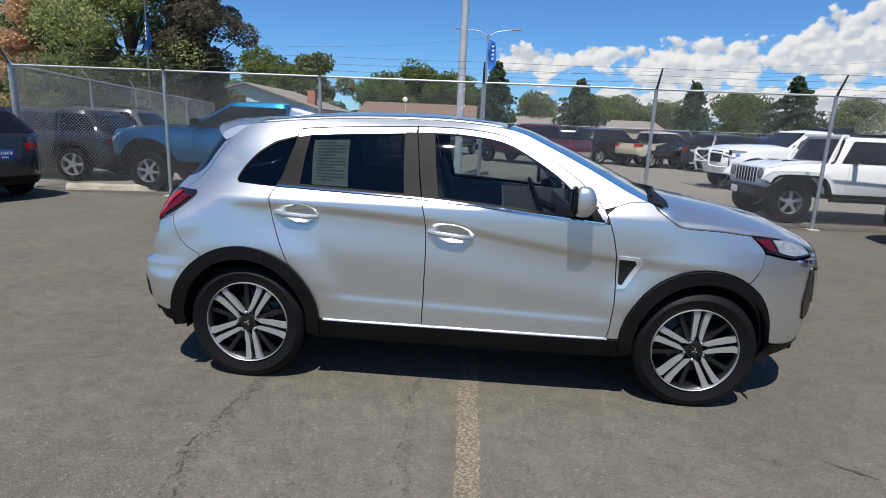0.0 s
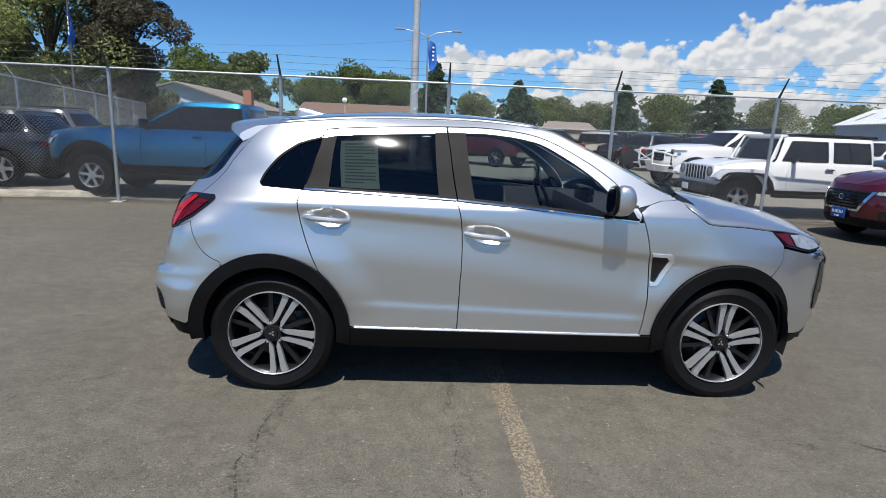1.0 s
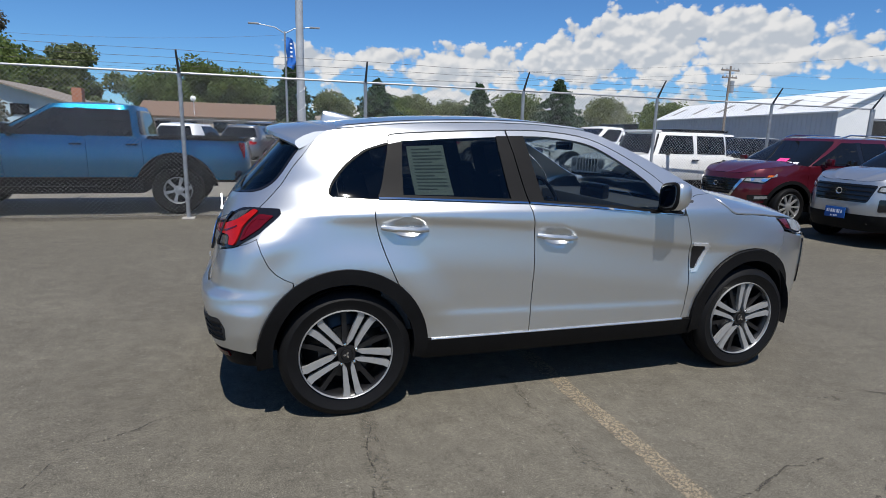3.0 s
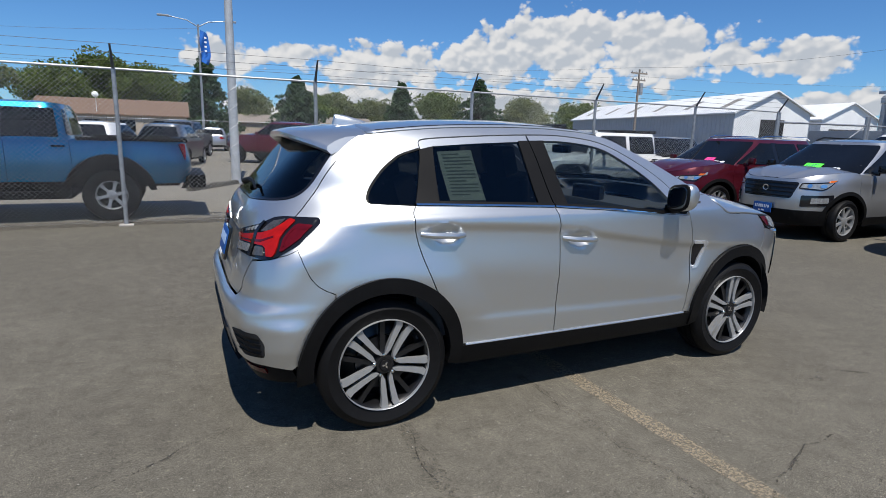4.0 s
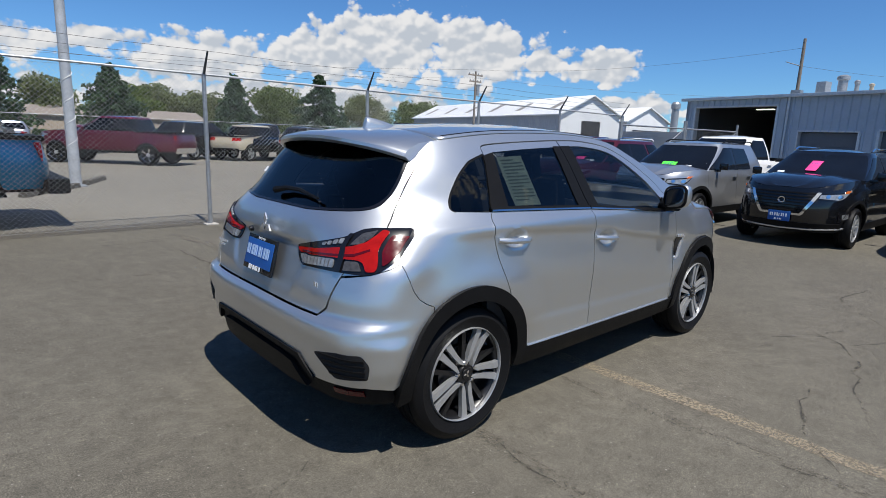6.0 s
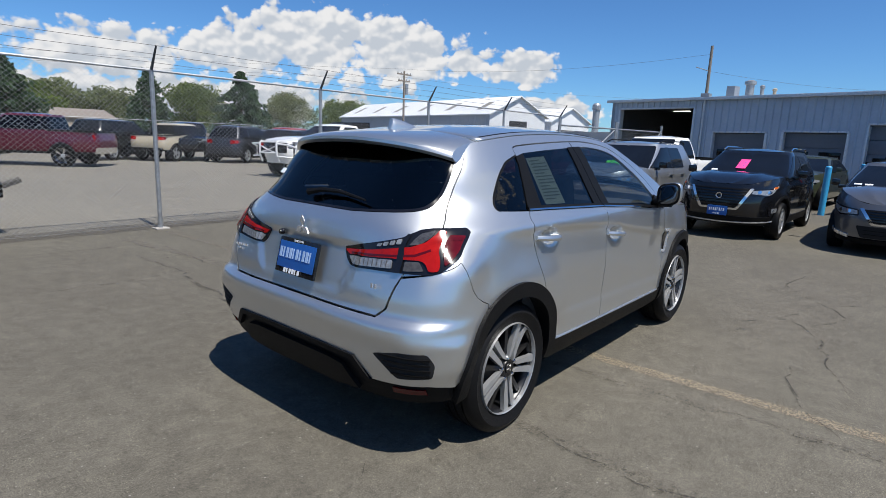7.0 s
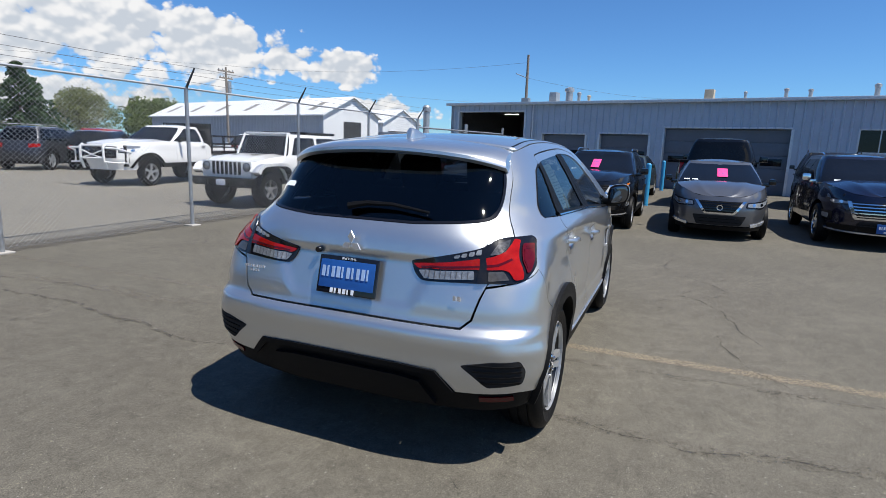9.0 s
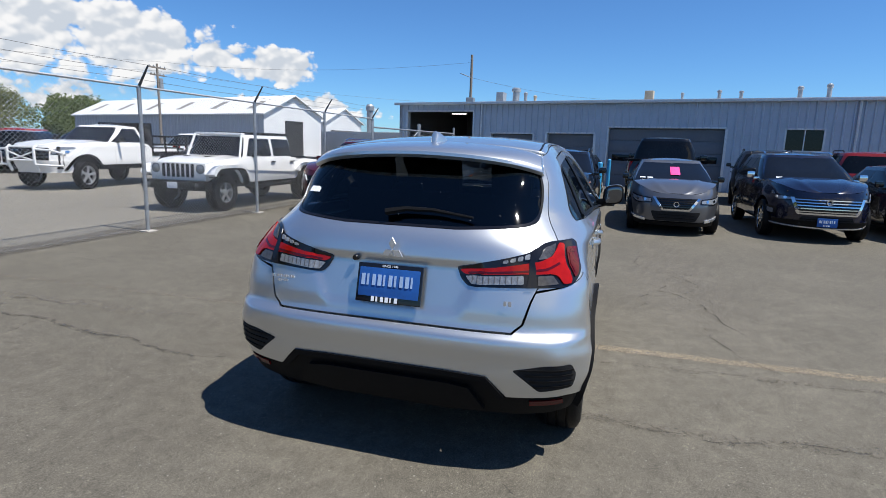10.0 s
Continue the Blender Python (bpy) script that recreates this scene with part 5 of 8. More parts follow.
def hero_tail(y, z):
    a = np.abs(y)
    plate = -0.014 * step01(a, 0.46 - 0.5 * (0.98 - z), 0.415 - 0.5 * (0.98 - z)) * step01(z, 1.000, 0.975) * step01(z, 0.74, 0.79)
    shelf = 0.014 * step01(z, 0.695, 0.675) * step01(z, 0.54, 0.66)
    corner = 0.010 * bell(a, 0.80, 0.06) * bell(z, 0.585, 0.05)
    sweep = -0.095 * np.clip((a - 0.25) / 0.67, 0, 1.2) ** 2.2 - 0.024 * step01(z, 0.75, 1.0) * (a / 0.9) ** 2
    return plate + shelf + corner + sweep - 0.012 - 0.009 * step01(z, 0.80, 0.68)


HERO = Shell([(0.22, -0.63), (0.30, -0.69), (0.40, -0.73), (0.50, -0.75), (0.60, -0.755), (0.675, -0.745), (0.71, -0.712), (0.80, -0.69), (0.90, -0.664), (0.98, -0.645), (1.06, -0.626), (1.11, -0.602), (1.18, -0.545), (1.30, -0.435), (1.42, -0.325), (1.50, -0.25), (1.58, -0.18)],
             [(0.22, 3.28), (0.28, 3.415), (0.40, 3.48), (0.60, 3.51), (0.80, 3.50), (0.90, 3.45), (0.98, 3.355), (1.06, 3.24), (1.20, 3.1), (1.58, 2.7)],
             [(0.22, 0.82), (0.30, 0.865), (0.40, 0.885), (0.52, 0.888), (0.70, 0.896), (0.90, 0.902), (1.02, 0.8985), (1.088, 0.890), (1.105, 0.875), (1.16, 0.838), (1.30, 0.76), (1.42, 0.69), (1.50, 0.635), (1.54, 0.595), (1.58, 0.54)], curve1([0.2, 0.88, 1.0, 1.08, 1.2, 1.38, 1.6], [12.0, 12.0, 8.5, 6.3, 5.2, 7.5, 9.0]), 4.0, 1.3, hero_bulge, hero_tail)
H_END = 2 * HERO.REAR + HERO.SIDE


def at_x(x, z):
    """The place along the shell where the side truly stands at x."""
    x = x if x < 2.95 else 2.95 + (x - 2.95) * 0.855
    want = x
    for _ in range(4):
        x += want - float(HERO.pt(HERO.sx(x, z), z)[0])
    return HERO.sx(x, z)


hx = lambda *pts: [(at_x(x, z), z) for x, z in pts]
hr = lambda *pts: [(HERO.sy(y, z), z) for y, z in pts]
hf = lambda *pts: [(HERO.sy(y, z, True), z) for y, z in pts]


def arc(cx, cz, r, a0, a1, n=22):
    return [(cx + r * math.cos(radians(a)), cz + r * math.sin(radians(a))) for a in np.linspace(a0, a1, n)]


def smooth_line(pts, n=6):
    """A smooth line through points."""
    p = [np.array(q, float) for q in pts]
    out = []
    for i in range(len(p) - 1):
        p0, p1, p2, p3 = p[max(i - 1, 0)], p[i], p[i + 1], p[min(i + 2, len(p) - 1)]
        for t in np.linspace(0, 1, n, endpoint=False):
            out.append(tuple(0.5 * (2 * p1 + (p2 - p0) * t + (2 * p0 - 5 * p1 + 4 * p2 - p3) * t * t + (3 * p1 - p0 - 3 * p2 + p3) * t ** 3)))
    return out + [tuple(p[-1])]


GAP_R = smooth_line([(0.186, 1.152), (0.163, 1.12), (0.159, 1.074), (0.174, 0.982), (0.203, 0.888), (0.234, 0.809), (0.276, 0.712)], 4)
GAP_M = smooth_line([(1.030, 1.122), (1.054, 1.026), (1.066, 0.9), (1.066, 0.703), (1.057, 0.383)], 4)
GAP_F = smooth_line([(2.085, 1.042), (2.114, 0.951), (2.138, 0.823), (2.148, 0.623), (2.138, 0.451), (2.124, 0.376)], 4)
BELT = [(-0.05, 1.154), (0.186, 1.152), (0.327, 1.149), (0.60, 1.139), (0.934, 1.126), (1.030, 1.122), (1.20, 1.110), (1.409, 1.096), (1.70, 1.073), (2.055, 1.043)]
DOORTOP = smooth_line([(0.264, 1.468), (0.312, 1.486), (0.60, 1.506), (0.966, 1.522), (1.237, 1.521), (1.501, 1.485), (1.727, 1.384), (1.917, 1.26), (2.03, 1.145), (2.085, 1.045)], 4)
ROOFLINE = smooth_line([(-0.085, 1.488), (-0.03, 1.500), (0.267, 1.534), (0.567, 1.554), (0.968, 1.564), (1.271, 1.556), (1.536, 1.525), (1.729, 1.445), (1.952, 1.338), (2.194, 1.211), (2.30, 1.165)], 4)
QWIN = smooth_line([(-0.043, 1.164), (-0.062, 1.18), (-0.034, 1.241), (0.035, 1.323), (0.11, 1.38), (0.157, 1.405), (0.262, 1.436)], 4)
# the tailgate's side seam, as (place round the shell, height)
SEAM = smooth_line([(0.66, 0.890), (0.72, 1.0), (0.820, 1.10), (0.832, 1.19), (0.858, 1.28), (0.902, 1.372), (0.938, 1.462), (0.944, 1.482)], 3)
HOODGAP = smooth_line([(2.343, 1.127), (2.421, 1.07), (2.485, 1.039), (2.686, 1.026), (2.88, 1.004)], 4)
AR, AF = (0.0, 0.358), (2.648, 0.36)

def pillow(bm, centre, half, side):
    """A flat rounded block in the mirror's outline."""
    bmesh.ops.create_uvsphere(bm, u_segments=24, v_segments=14, radius=1.0)
    for v in bm.verts:
        c = v.co * (abs(v.co.x) ** 3.4 + abs(v.co.y) ** 3.4 + abs(v.co.z) ** 3.4) ** (-1 / 3.4)
        v.co = Vector((centre[0] + c.x * half[0], centre[1] + c.y * half[1], centre[2] + c.z * half[2] + 0.012 * (c.y * -side)))


RIDE = 0.022
hero = thing("suv", pose(0, 0.012, RIDE) @ Matrix.Diagonal((1, 1.025, 1, 1)), "silver metallic compact SUV with black wheel-arch cladding", "car")
STEP = 0.030
for side in (1, -1):
    # body side with the rear quarter, the roof rail and the windscreen pillar
    o = hx(*[q for q in arc(*AR, 0.445, 125, 53)])
    o += hx(*GAP_R[::-1]) + hx(*QWIN)
    o += hx(*[q for q in DOORTOP if q[1] > 1.098]) + hx((2.12, 1.135), (2.19, 1.158)) + hx(*ROOFLINE[::-1])
    o += SEAM[::-1] + hx((-0.565, 0.913), (-0.47, 0.940), (-0.424, 0.962), (-0.412, 0.925), (-0.396, 0.880), (-0.373, 0.830), (-0.340, 0.790), (-0.300, 0.763), (-0.258, 0.744))
    panel("body_side", HERO, o, SILVER, hero, step=STEP, zstep=0.02, gap=0.003, fold=0.02, side=side)
    # doors
    o = hx(*GAP_R) + hx(*arc(*AR, 0.445, 50, 4)) + hx((0.46, 0.383)) + hx(*GAP_M[::-1]) + hx(*[q for q in BELT if 0.19 < q[0] < 1.03][::-1])
    rear_door = panel("rear_door", HERO, o, SILVER, hero, step=STEP, zstep=0.014, gap=0.003, fold=0.025, side=side)
    o = hx(*GAP_M[::-1]) + hx(*[q for q in BELT if q[0] > 1.04]) + hx(*GAP_F)
    front_door = panel("front_door", HERO, o, SILVER, hero, step=STEP, zstep=0.014, gap=0.003, fold=0.025, side=side)
    # front wing and nose
    o = hx(*GAP_F[::-1]) + hx((2.063, 1.098), (2.12, 1.1385), (2.19, 1.1615), (2.295, 1.1685), (2.325, 1.154)) + hx(*HOODGAP) + hx((2.935, 0.955), (2.972, 0.915), (2.961, 0.832), (2.901, 0.748)) + hx(*arc(*AF, 0.45, 58, 178))
    panel("front_wing", HERO, o, SILVER, hero, step=STEP, zstep=0.02, gap=0.003, fold=0.025, side=side)
    # lamps of the tail
    housing = [(0.310, 0.979), (0.494, 1.021), (0.638, 1.055), (0.713, 1.093), (0.773, 1.100), (0.971, 1.100), (1.016, 1.083), (0.985, 1.040), (0.855, 0.952), (0.822, 0.924), (0.769, 0.908), (0.626, 0.903), (0.368, 0.892), (0.334, 0.923)]
    tail = panel("tail_light", HERO, rounded(housing, 0.014, 3), GLOSSBLACK, hero, "red and clear tail light in a black housing", step=0.03, lift=0.006, fold=0.03, side=side)
    red = [(0.323, 0.966), (0.485, 0.986), (0.620, 1.009), (0.686, 1.018), (0.749, 1.038), (0.786, 1.071), (0.799, 1.091), (0.837, 1.086), (0.803, 1.002), (0.810, 0.942), (0.807, 0.925), (0.771, 0.921), (0.748, 0.956), (0.722, 0.965), (0.634, 0.962), (0.600, 0.963), (0.352, 0.945)]
    panel("red_lens", HERO, rounded(red, 0.010, 3), REDLENS, tail, step=0.022, lift=0.013, fold=0.012, side=side)
    panel("side_lens", HERO, rounded([(0.850, 1.071), (0.963, 1.066), (0.901, 1.010), (0.844, 0.957), (0.826, 0.948), (0.820, 0.998)], 0.010, 3), SIDELENS, tail, "smoked red side lens", step=0.025, lift=0.012, fold=0.012, side=side)
    panel("lens_band", HERO, [(0.868, 1.060), (0.945, 1.056), (0.930, 1.045), (0.850, 1.046), (0.838, 1.000), (0.838, 0.972), (0.830, 0.968), (0.828, 1.004)], DARKRED, tail, step=0.03, lift=0.0145, fold=0.006, side=side)
    panel("lens_band", HERO, [(0.365, 0.958), (0.600, 0.978), (0.700, 0.988), (0.770, 1.012), (0.772, 1.004), (0.704, 0.978), (0.600, 0.970), (0.372, 0.951)], DARKRED, tail, step=0.03, lift=0.0145, fold=0.006, side=side)
    panel("clear_lens", HERO, rounded([(0.675, 1.024), (0.721, 1.075), (0.783, 1.090), (0.768, 1.057), (0.728, 1.030)], 0.006, 3), SMOKELENS, tail, "dark faceted lamp", step=0.03, lift=0.011, fold=0.012, side=side)
    for sa, za in ((0.515, 1.006), (0.548, 1.012), (0.582, 1.018), (0.614, 1.024)):
        panel("lamp_gem", HERO, rounded([(sa, za), (sa + 0.006, za + 0.012 + (sa - 0.5) * 0.08), (sa + 0.030, za + 0.016 + (sa - 0.5) * 0.08), (sa + 0.024, za + 0.002)], 0.004, 2), CLEARLENS, tail, step=0.03, lift=0.011, fold=0.008, side=side)
    panel("reversing_lens", HERO, rounded([(0.352, 0.938), (0.603, 0.956), (0.607, 0.918), (0.383, 0.902)], 0.006, 3), CLEARLENS, tail, "clear ribbed reversing lens", step=0.04, lift=0.011, fold=0.012, side=side)
    panel("signal_lens", HERO, rounded([(0.662, 0.956), (0.724, 0.959), (0.750, 0.923), (0.664, 0.914)], 0.006, 3), SIGNALLENS, tail, "smoked signal lens", step=0.04, lift=0.011, fold=0.012, side=side)
    panel("divider", HERO, [(0.618, 0.902), (0.652, 0.904), (0.657, 1.015), (0.680, 1.068), (0.664, 1.071), (0.632, 1.015)], GLOSSBLACK, tail, step=0.03, lift=0.0150, fold=0.006, side=side)
    for k in range(9):
        sa = 0.385 + k * 0.024
        panel("rib", HERO, [(sa, 0.938 + (sa - 0.35) * 0.06), (sa + 0.0035, 0.938 + (sa - 0.35) * 0.06), (sa + 0.0035, 0.908 + (sa - 0.38) * 0.05), (sa, 0.908 + (sa - 0.38) * 0.05)], TRIMGREY, tail, step=0.04, lift=0.0122, fold=0.006, side=side)
    # headlight with a red marker, chrome shield edge
    head = panel("headlight", HERO, rounded(hx((2.885, 0.998), (2.99, 0.915), (3.20, 0.878), (3.36, 0.885), (3.30, 0.94), (3.12, 0.985)), 0.012, 3), GLOSSBLACK, hero, step=0.05, lift=0.004, fold=0.03, side=side)
    panel("marker", HERO, hx((2.90, 0.988), (2.995, 0.925), (3.05, 0.915), (3.0, 0.985)), DARKRED, head, step=0.05, lift=0.009, fold=0.01, side=side)
    panel("lens", HERO, hx((3.02, 0.98), (3.07, 0.915), (3.20, 0.89), (3.33, 0.895), (3.28, 0.935), (3.12, 0.975)), HEADLENS, head, step=0.05, lift=0.009, fold=0.01, side=side)
    shield = panel("lower_lamp", HERO, rounded(hx((3.36, 0.81), (3.42, 0.79), (3.42, 0.52), (3.37, 0.49), (3.34, 0.60)), 0.02, 3), GLOSSBLACK, hero, step=0.05, lift=0.008, fold=0.02, side=side)
    panel("chrome_edge", HERO, hx((3.26, 0.868), (3.40, 0.855), (3.45, 0.60), (3.425, 0.60), (3.375, 0.835), (3.26, 0.853)), CHROME, shield, step=0.05, lift=0.014, fold=0.02, side=side)
    # side vent behind the front wheel arch
    vent = panel("side_vent", HERO, rounded(hx((2.152, 0.850), (2.235, 0.848), (2.252, 0.828), (2.212, 0.762), (2.180, 0.700), (2.158, 0.705)), 0.008, 3), GLOSSBLACK, hero, step=0.04, lift=0.003, fold=0.02, side=side)
    panel("chrome_trim", HERO, hx((2.146, 0.868), (2.262, 0.863), (2.284, 0.833), (2.198, 0.682), (2.156, 0.678), (2.156, 0.694), (2.182, 0.700), (2.250, 0.828), (2.236, 0.848), (2.148, 0.854)), SATIN, vent, step=0.03, lift=0.008, fold=0.014, side=side)
    # black cladding
    for (cx, cz), a0, a1, nm in ((AR, -10, 188, "rear_arch_trim"), (AF, -10, 190, "front_arch_trim")):
        ring = [(x, max(z, 0.275)) for x, z in arc(cx, cz, 0.448, a0, a1, 40)] + [(x, max(z, 0.275)) for x, z in arc(cx, cz, 0.372, a1, a0, 40)]
        panel("arch_trim", HERO, hx(*ring), PLASTIC, hero, step=0.05, lift=0.020, fold=0.06, side=side)
    bm = bmesh.new()
    tube(bm, [(x, side * (float(HERO.pt(HERO.sx(x, 0.384), 0.384)[1]) - 0.004), 0.3815 - 0.0035 * (x - 0.5)) for x in np.linspace(0.47, 2.13, 14)], 0.0065, 8)
    part("sill_strip", bm, SILVER, hero, "bright strip under the doors")
    panel("sill_trim", HERO, hx((0.42, 0.265), (2.25, 0.262), (2.23, 0.372), (1.6, 0.376), (0.44, 0.380)), PLASTIC, hero, step=0.07, lift=0.010, fold=0.08, side=side)
    # windows and their black surrounds
    panel("quarter_window", HERO, rounded(hx(*QWIN) + hx((0.245, 1.36), (0.216, 1.245), (0.184, 1.158)), 0.01, 2), GLASS_DARK, hero, "tinted quarter window", step=0.06, lift=-0.004, fold=0.0, side=side)
    rw = [(0.345, 1.452), (0.60, 1.470), (0.905, 1.486), (0.935, 1.146), (0.60, 1.160), (0.318, 1.170)]
    panel("rear_window", HERO, rounded(hx(*rw), 0.02, 3), GLASS_DARK, rear_door, "tinted rear door window", step=0.06, lift=-0.004, fold=0.0, side=side)
    fw = smooth_line([(1.068, 1.490), (1.238, 1.488), (1.468, 1.458), (1.63, 1.386), (1.836, 1.248), (1.985, 1.085)], 4)
    panel("front_window", HERO, hx(*fw) + hx((1.90, 1.075), (1.5, 1.106), (1.124, 1.132)), GLASS_CLEAR, front_door, "clear front door window", step=0.06, lift=-0.004, fold=0.0, side=side)
    blk = hx((0.260, 1.430), (0.342, 1.447), (0.318, 1.162), (0.186, 1.160), (0.216, 1.245), (0.254, 1.387))
    panel("window_pillar", HERO, blk, PLASTIC, rear_door, step=0.06, lift=0.001, fold=0.02, side=side)
    panel("window_pillar", HERO, hx((0.900, 1.486), (0.969, 1.489), (0.986, 1.389), (1.026, 1.135), (0.930, 1.135)), PLASTIC, rear_door, step=0.06, lift=0.001, fold=0.02, side=side)
    panel("window_pillar", HERO, hx((0.974, 1.489), (1.075, 1.492), (1.128, 1.130), (1.034, 1.133), (0.992, 1.389)), PLASTIC, front_door, step=0.06, lift=0.001, fold=0.02, side=side)
    panel("door_frame", HERO, hx(*[(x, z - 0.004) for x, z in DOORTOP if x < 0.95]) + hx((0.965, 1.518), (0.966, 1.486), (0.905, 1.482), (0.60, 1.466), (0.345, 1.448), (0.268, 1.430)), SILVER, rear_door, step=0.05, lift=0.0, fold=0.02, side=side)
    top = [(x, z - 0.004) for x, z in DOORTOP if 0.98 < x < 2.07]
    panel("door_frame", HERO, hx((0.974, 1.518)) + hx(*top) + hx((2.06, 1.05), (1.975, 1.075)) + hx(*fw[::-1]) + hx((0.978, 1.486)), SILVER, front_door, step=0.05, lift=0.0, fold=0.02, side=side)
    panel("mirror_base", HERO, hx((1.905, 1.066), (2.045, 1.056), (1.995, 1.135), (1.94, 1.15)), PLASTIC, front_door, step=0.05, lift=0.006, fold=0.02, side=side)
    for a, b, dr in ((0.186, 1.025, rear_door), (1.035, 2.05, front_door)):
        zb_ = lambda x: float(np.interp(x, [q[0] for q in BELT], [q[1] for q in BELT]))
        gx = np.linspace(a, b, 12)
        panel("belt_moulding", HERO, hx(*[(x, zb_(x) + 0.001) for x in gx]) + hx(*[(x, zb_(x) + 0.020) for x in gx[::-1]]), PLASTIC, dr, step=0.06, lift=0.006, fold=0.02, side=side)
        panel("chrome_strip", HERO, hx(*[(x, zb_(x) - 0.001) for x in gx]) + hx(*[(x, zb_(x) + 0.006) for x in gx[::-1]]), CHROME, dr, step=0.06, lift=0.009, fold=0.012, side=side)
    # rubber rim of the quarter window
    panel("window_rubber", HERO, hx(*[(x - 0.006, z + 0.002) for x, z in QWIN]) + hx(*[(x + 0.003, z - 0.006) for x, z in QWIN[::-1]]), PLASTIC, hero, step=0.05, lift=0.002, fold=0.008, side=side)
    # handles
    for dr, xa, za, xb, zb2 in ((rear_door, 0.192, 1.010, 0.440, 0.994), (front_door, 1.079, 0.946, 1.330, 0.923)):
        ya, yb = (float(HERO.pt(HERO.sx(x, z), z)[1]) for x, z in ((xa, za), (xb, zb2)))
        bm = bmesh.new()
        pts = []
        for t in np.linspace(0, 1, 9):
            out = 0.030 * min(1, 4 * t, 4 * (1 - t)) + 0.004
            pts.append((xa + (xb - xa) * t, side * (ya + (yb - ya) * t - out), za + (zb2 - za) * t))
        tube(bm, pts, [0.012, 0.0145, 0.0155, 0.0155, 0.0155, 0.0155, 0.0155, 0.0145, 0.012], 10)
        part("handle", bm, SILVER, dr, "silver door handle")
    # mirror
    bm = bmesh.new()
    bmesh.ops.create_uvsphere(bm, u_segments=24, v_segments=16, radius=1.0)
    for v in bm.verts:
        c = v.co.copy()
        k = (abs(c.x) ** 3.2 + abs(c.y) ** 3.2 + abs(c.z) ** 3.2) ** (-1 / 3.2)
        c = c * k
        x = c.x * (0.080 if c.x > 0 else 0.048) * (1 - 0.22 * abs(c.z))
        v.co = Vector((1.895 + x, -side * 0.985 + c.y * 0.082, 1.170 + c.z * 0.084 + 0.012 * (c.y * -side)))
    mirror = part("wing_mirror", bm, SILVER, hero, "silver door mirror with black base")
    bm = bmesh.new()
    pillow(bm, (1.8465, -side * 0.985, 1.170), (0.004, 0.069, 0.068), side)
    part("mirror_glass", bm, MIRROR, mirror)
    bm = bmesh.new()
    pillow(bm, (1.857, -side * 0.985, 1.170), (0.012, 0.081, 0.082), side)
    part("mirror_rim", bm, PLASTIC, mirror)
    bm = bmesh.new()
    tube(bm, [(1.93, -side * 0.86, 1.085), (1.92, -side * 0.93, 1.10), (1.90, -side * 0.99, 1.11)], [0.04, 0.034, 0.04], 10)
    part("mirror_foot", bm, PLASTIC, mirror)
    bm = bmesh.new()
    box(bm, (1.90, -0.062, -0.02), (1.958, 0.062, -0.004), 0.006)
    bmesh.ops.translate(bm, verts=bm.verts, vec=(0.02, -side * 0.985, 1.160))
    part("turn_signal", bm, TRIMGREY, mirror)

# the tail: bumper, hatch, glass
half = [(0.0, 0.698)] + hr((0.40, 0.696), (0.575, 0.696), (0.618, 0.738), (0.645, 0.84), (0.66, 0.882)) + hx((-0.565, 0.913), (-0.47, 0.940), (-0.424, 0.962), (-0.412, 0.925), (-0.396, 0.880), (-0.373, 0.830), (-0.340, 0.790), (-0.300, 0.763), (-0.258, 0.744)) + hx(*arc(*AR, 0.445, 126, 174, 12)) + hx((-0.47, 0.385)) + hr((0.80, 0.405), (0.64, 0.395), (0.565, 0.392), (0.475, 0.492), (0.30, 0.500)) + [(0.0, 0.500)]
panel("rear_bumper", HERO, across(half, 0.0), SILVER, hero, step=0.026, zstep=0.016, gap=0.001, fold=0.02)
half = [(0.0, 0.490)] + hr((0.30, 0.490), (0.468, 0.482), (0.555, 0.385), (0.64, 0.385), (0.80, 0.395)) + hx((-0.47, 0.378), (-0.43, 0.30)) + hr((0.78, 0.30), (0.60, 0.275), (0.30, 0.255)) + [(0.0, 0.255)]
low = panel("lower_bumper", HERO, across(half, 0.0), PLASTIC, hero, "black plastic lower bumper", step=0.05, lift=-0.012, fold=0.05)
half = [(0.0, 0.502)] + hr((0.30, 0.502), (0.472, 0.494), (0.560, 0.392), (0.535, 0.380), (0.452, 0.468), (0.30, 0.475)) + [(0.0, 0.475)]
panel("lip", HERO, across(half, 0.0), PLASTIC, low, step=0.04, lift=0.010, fold=0.05)
half = [(0.0, 0.440)] + hr((0.30, 0.440), (0.40, 0.428), (0.47, 0.31), (0.30, 0.290)) + [(0.0, 0.285)]
panel("skid_plate", HERO, across(half, 0.0), PLASTIC, low, step=0.05, lift=0.012, fold=0.05)
for side in (1, -1):
    v = panel("bumper_vent", HERO, rounded(hr((0.578, 0.535), (0.70, 0.565), (0.795, 0.572), (0.812, 0.52), (0.806, 0.452), (0.69, 0.432)), 0.012, 3), LINER, hero, "black bumper vent", step=0.04, lift=0.002, fold=0.02, side=side)
    for k in range(4):
        z = 0.455 + k * 0.027
        panel("fin", HERO, hr((0.665 - k * 0.018, z), (0.80, z + 0.004), (0.80, z + 0.012), (0.662 - k * 0.018, z + 0.008)), PLASTIC, v, step=0.05, lift=0.007, fold=0.008, side=side)
    panel("reflector", HERO, hr((0.66, 0.345), (0.79, 0.355), (0.79, 0.380), (0.66, 0.372)), DARKRED, low, "red reflector", step=0.05, lift=-0.004, fold=0.01, side=side)
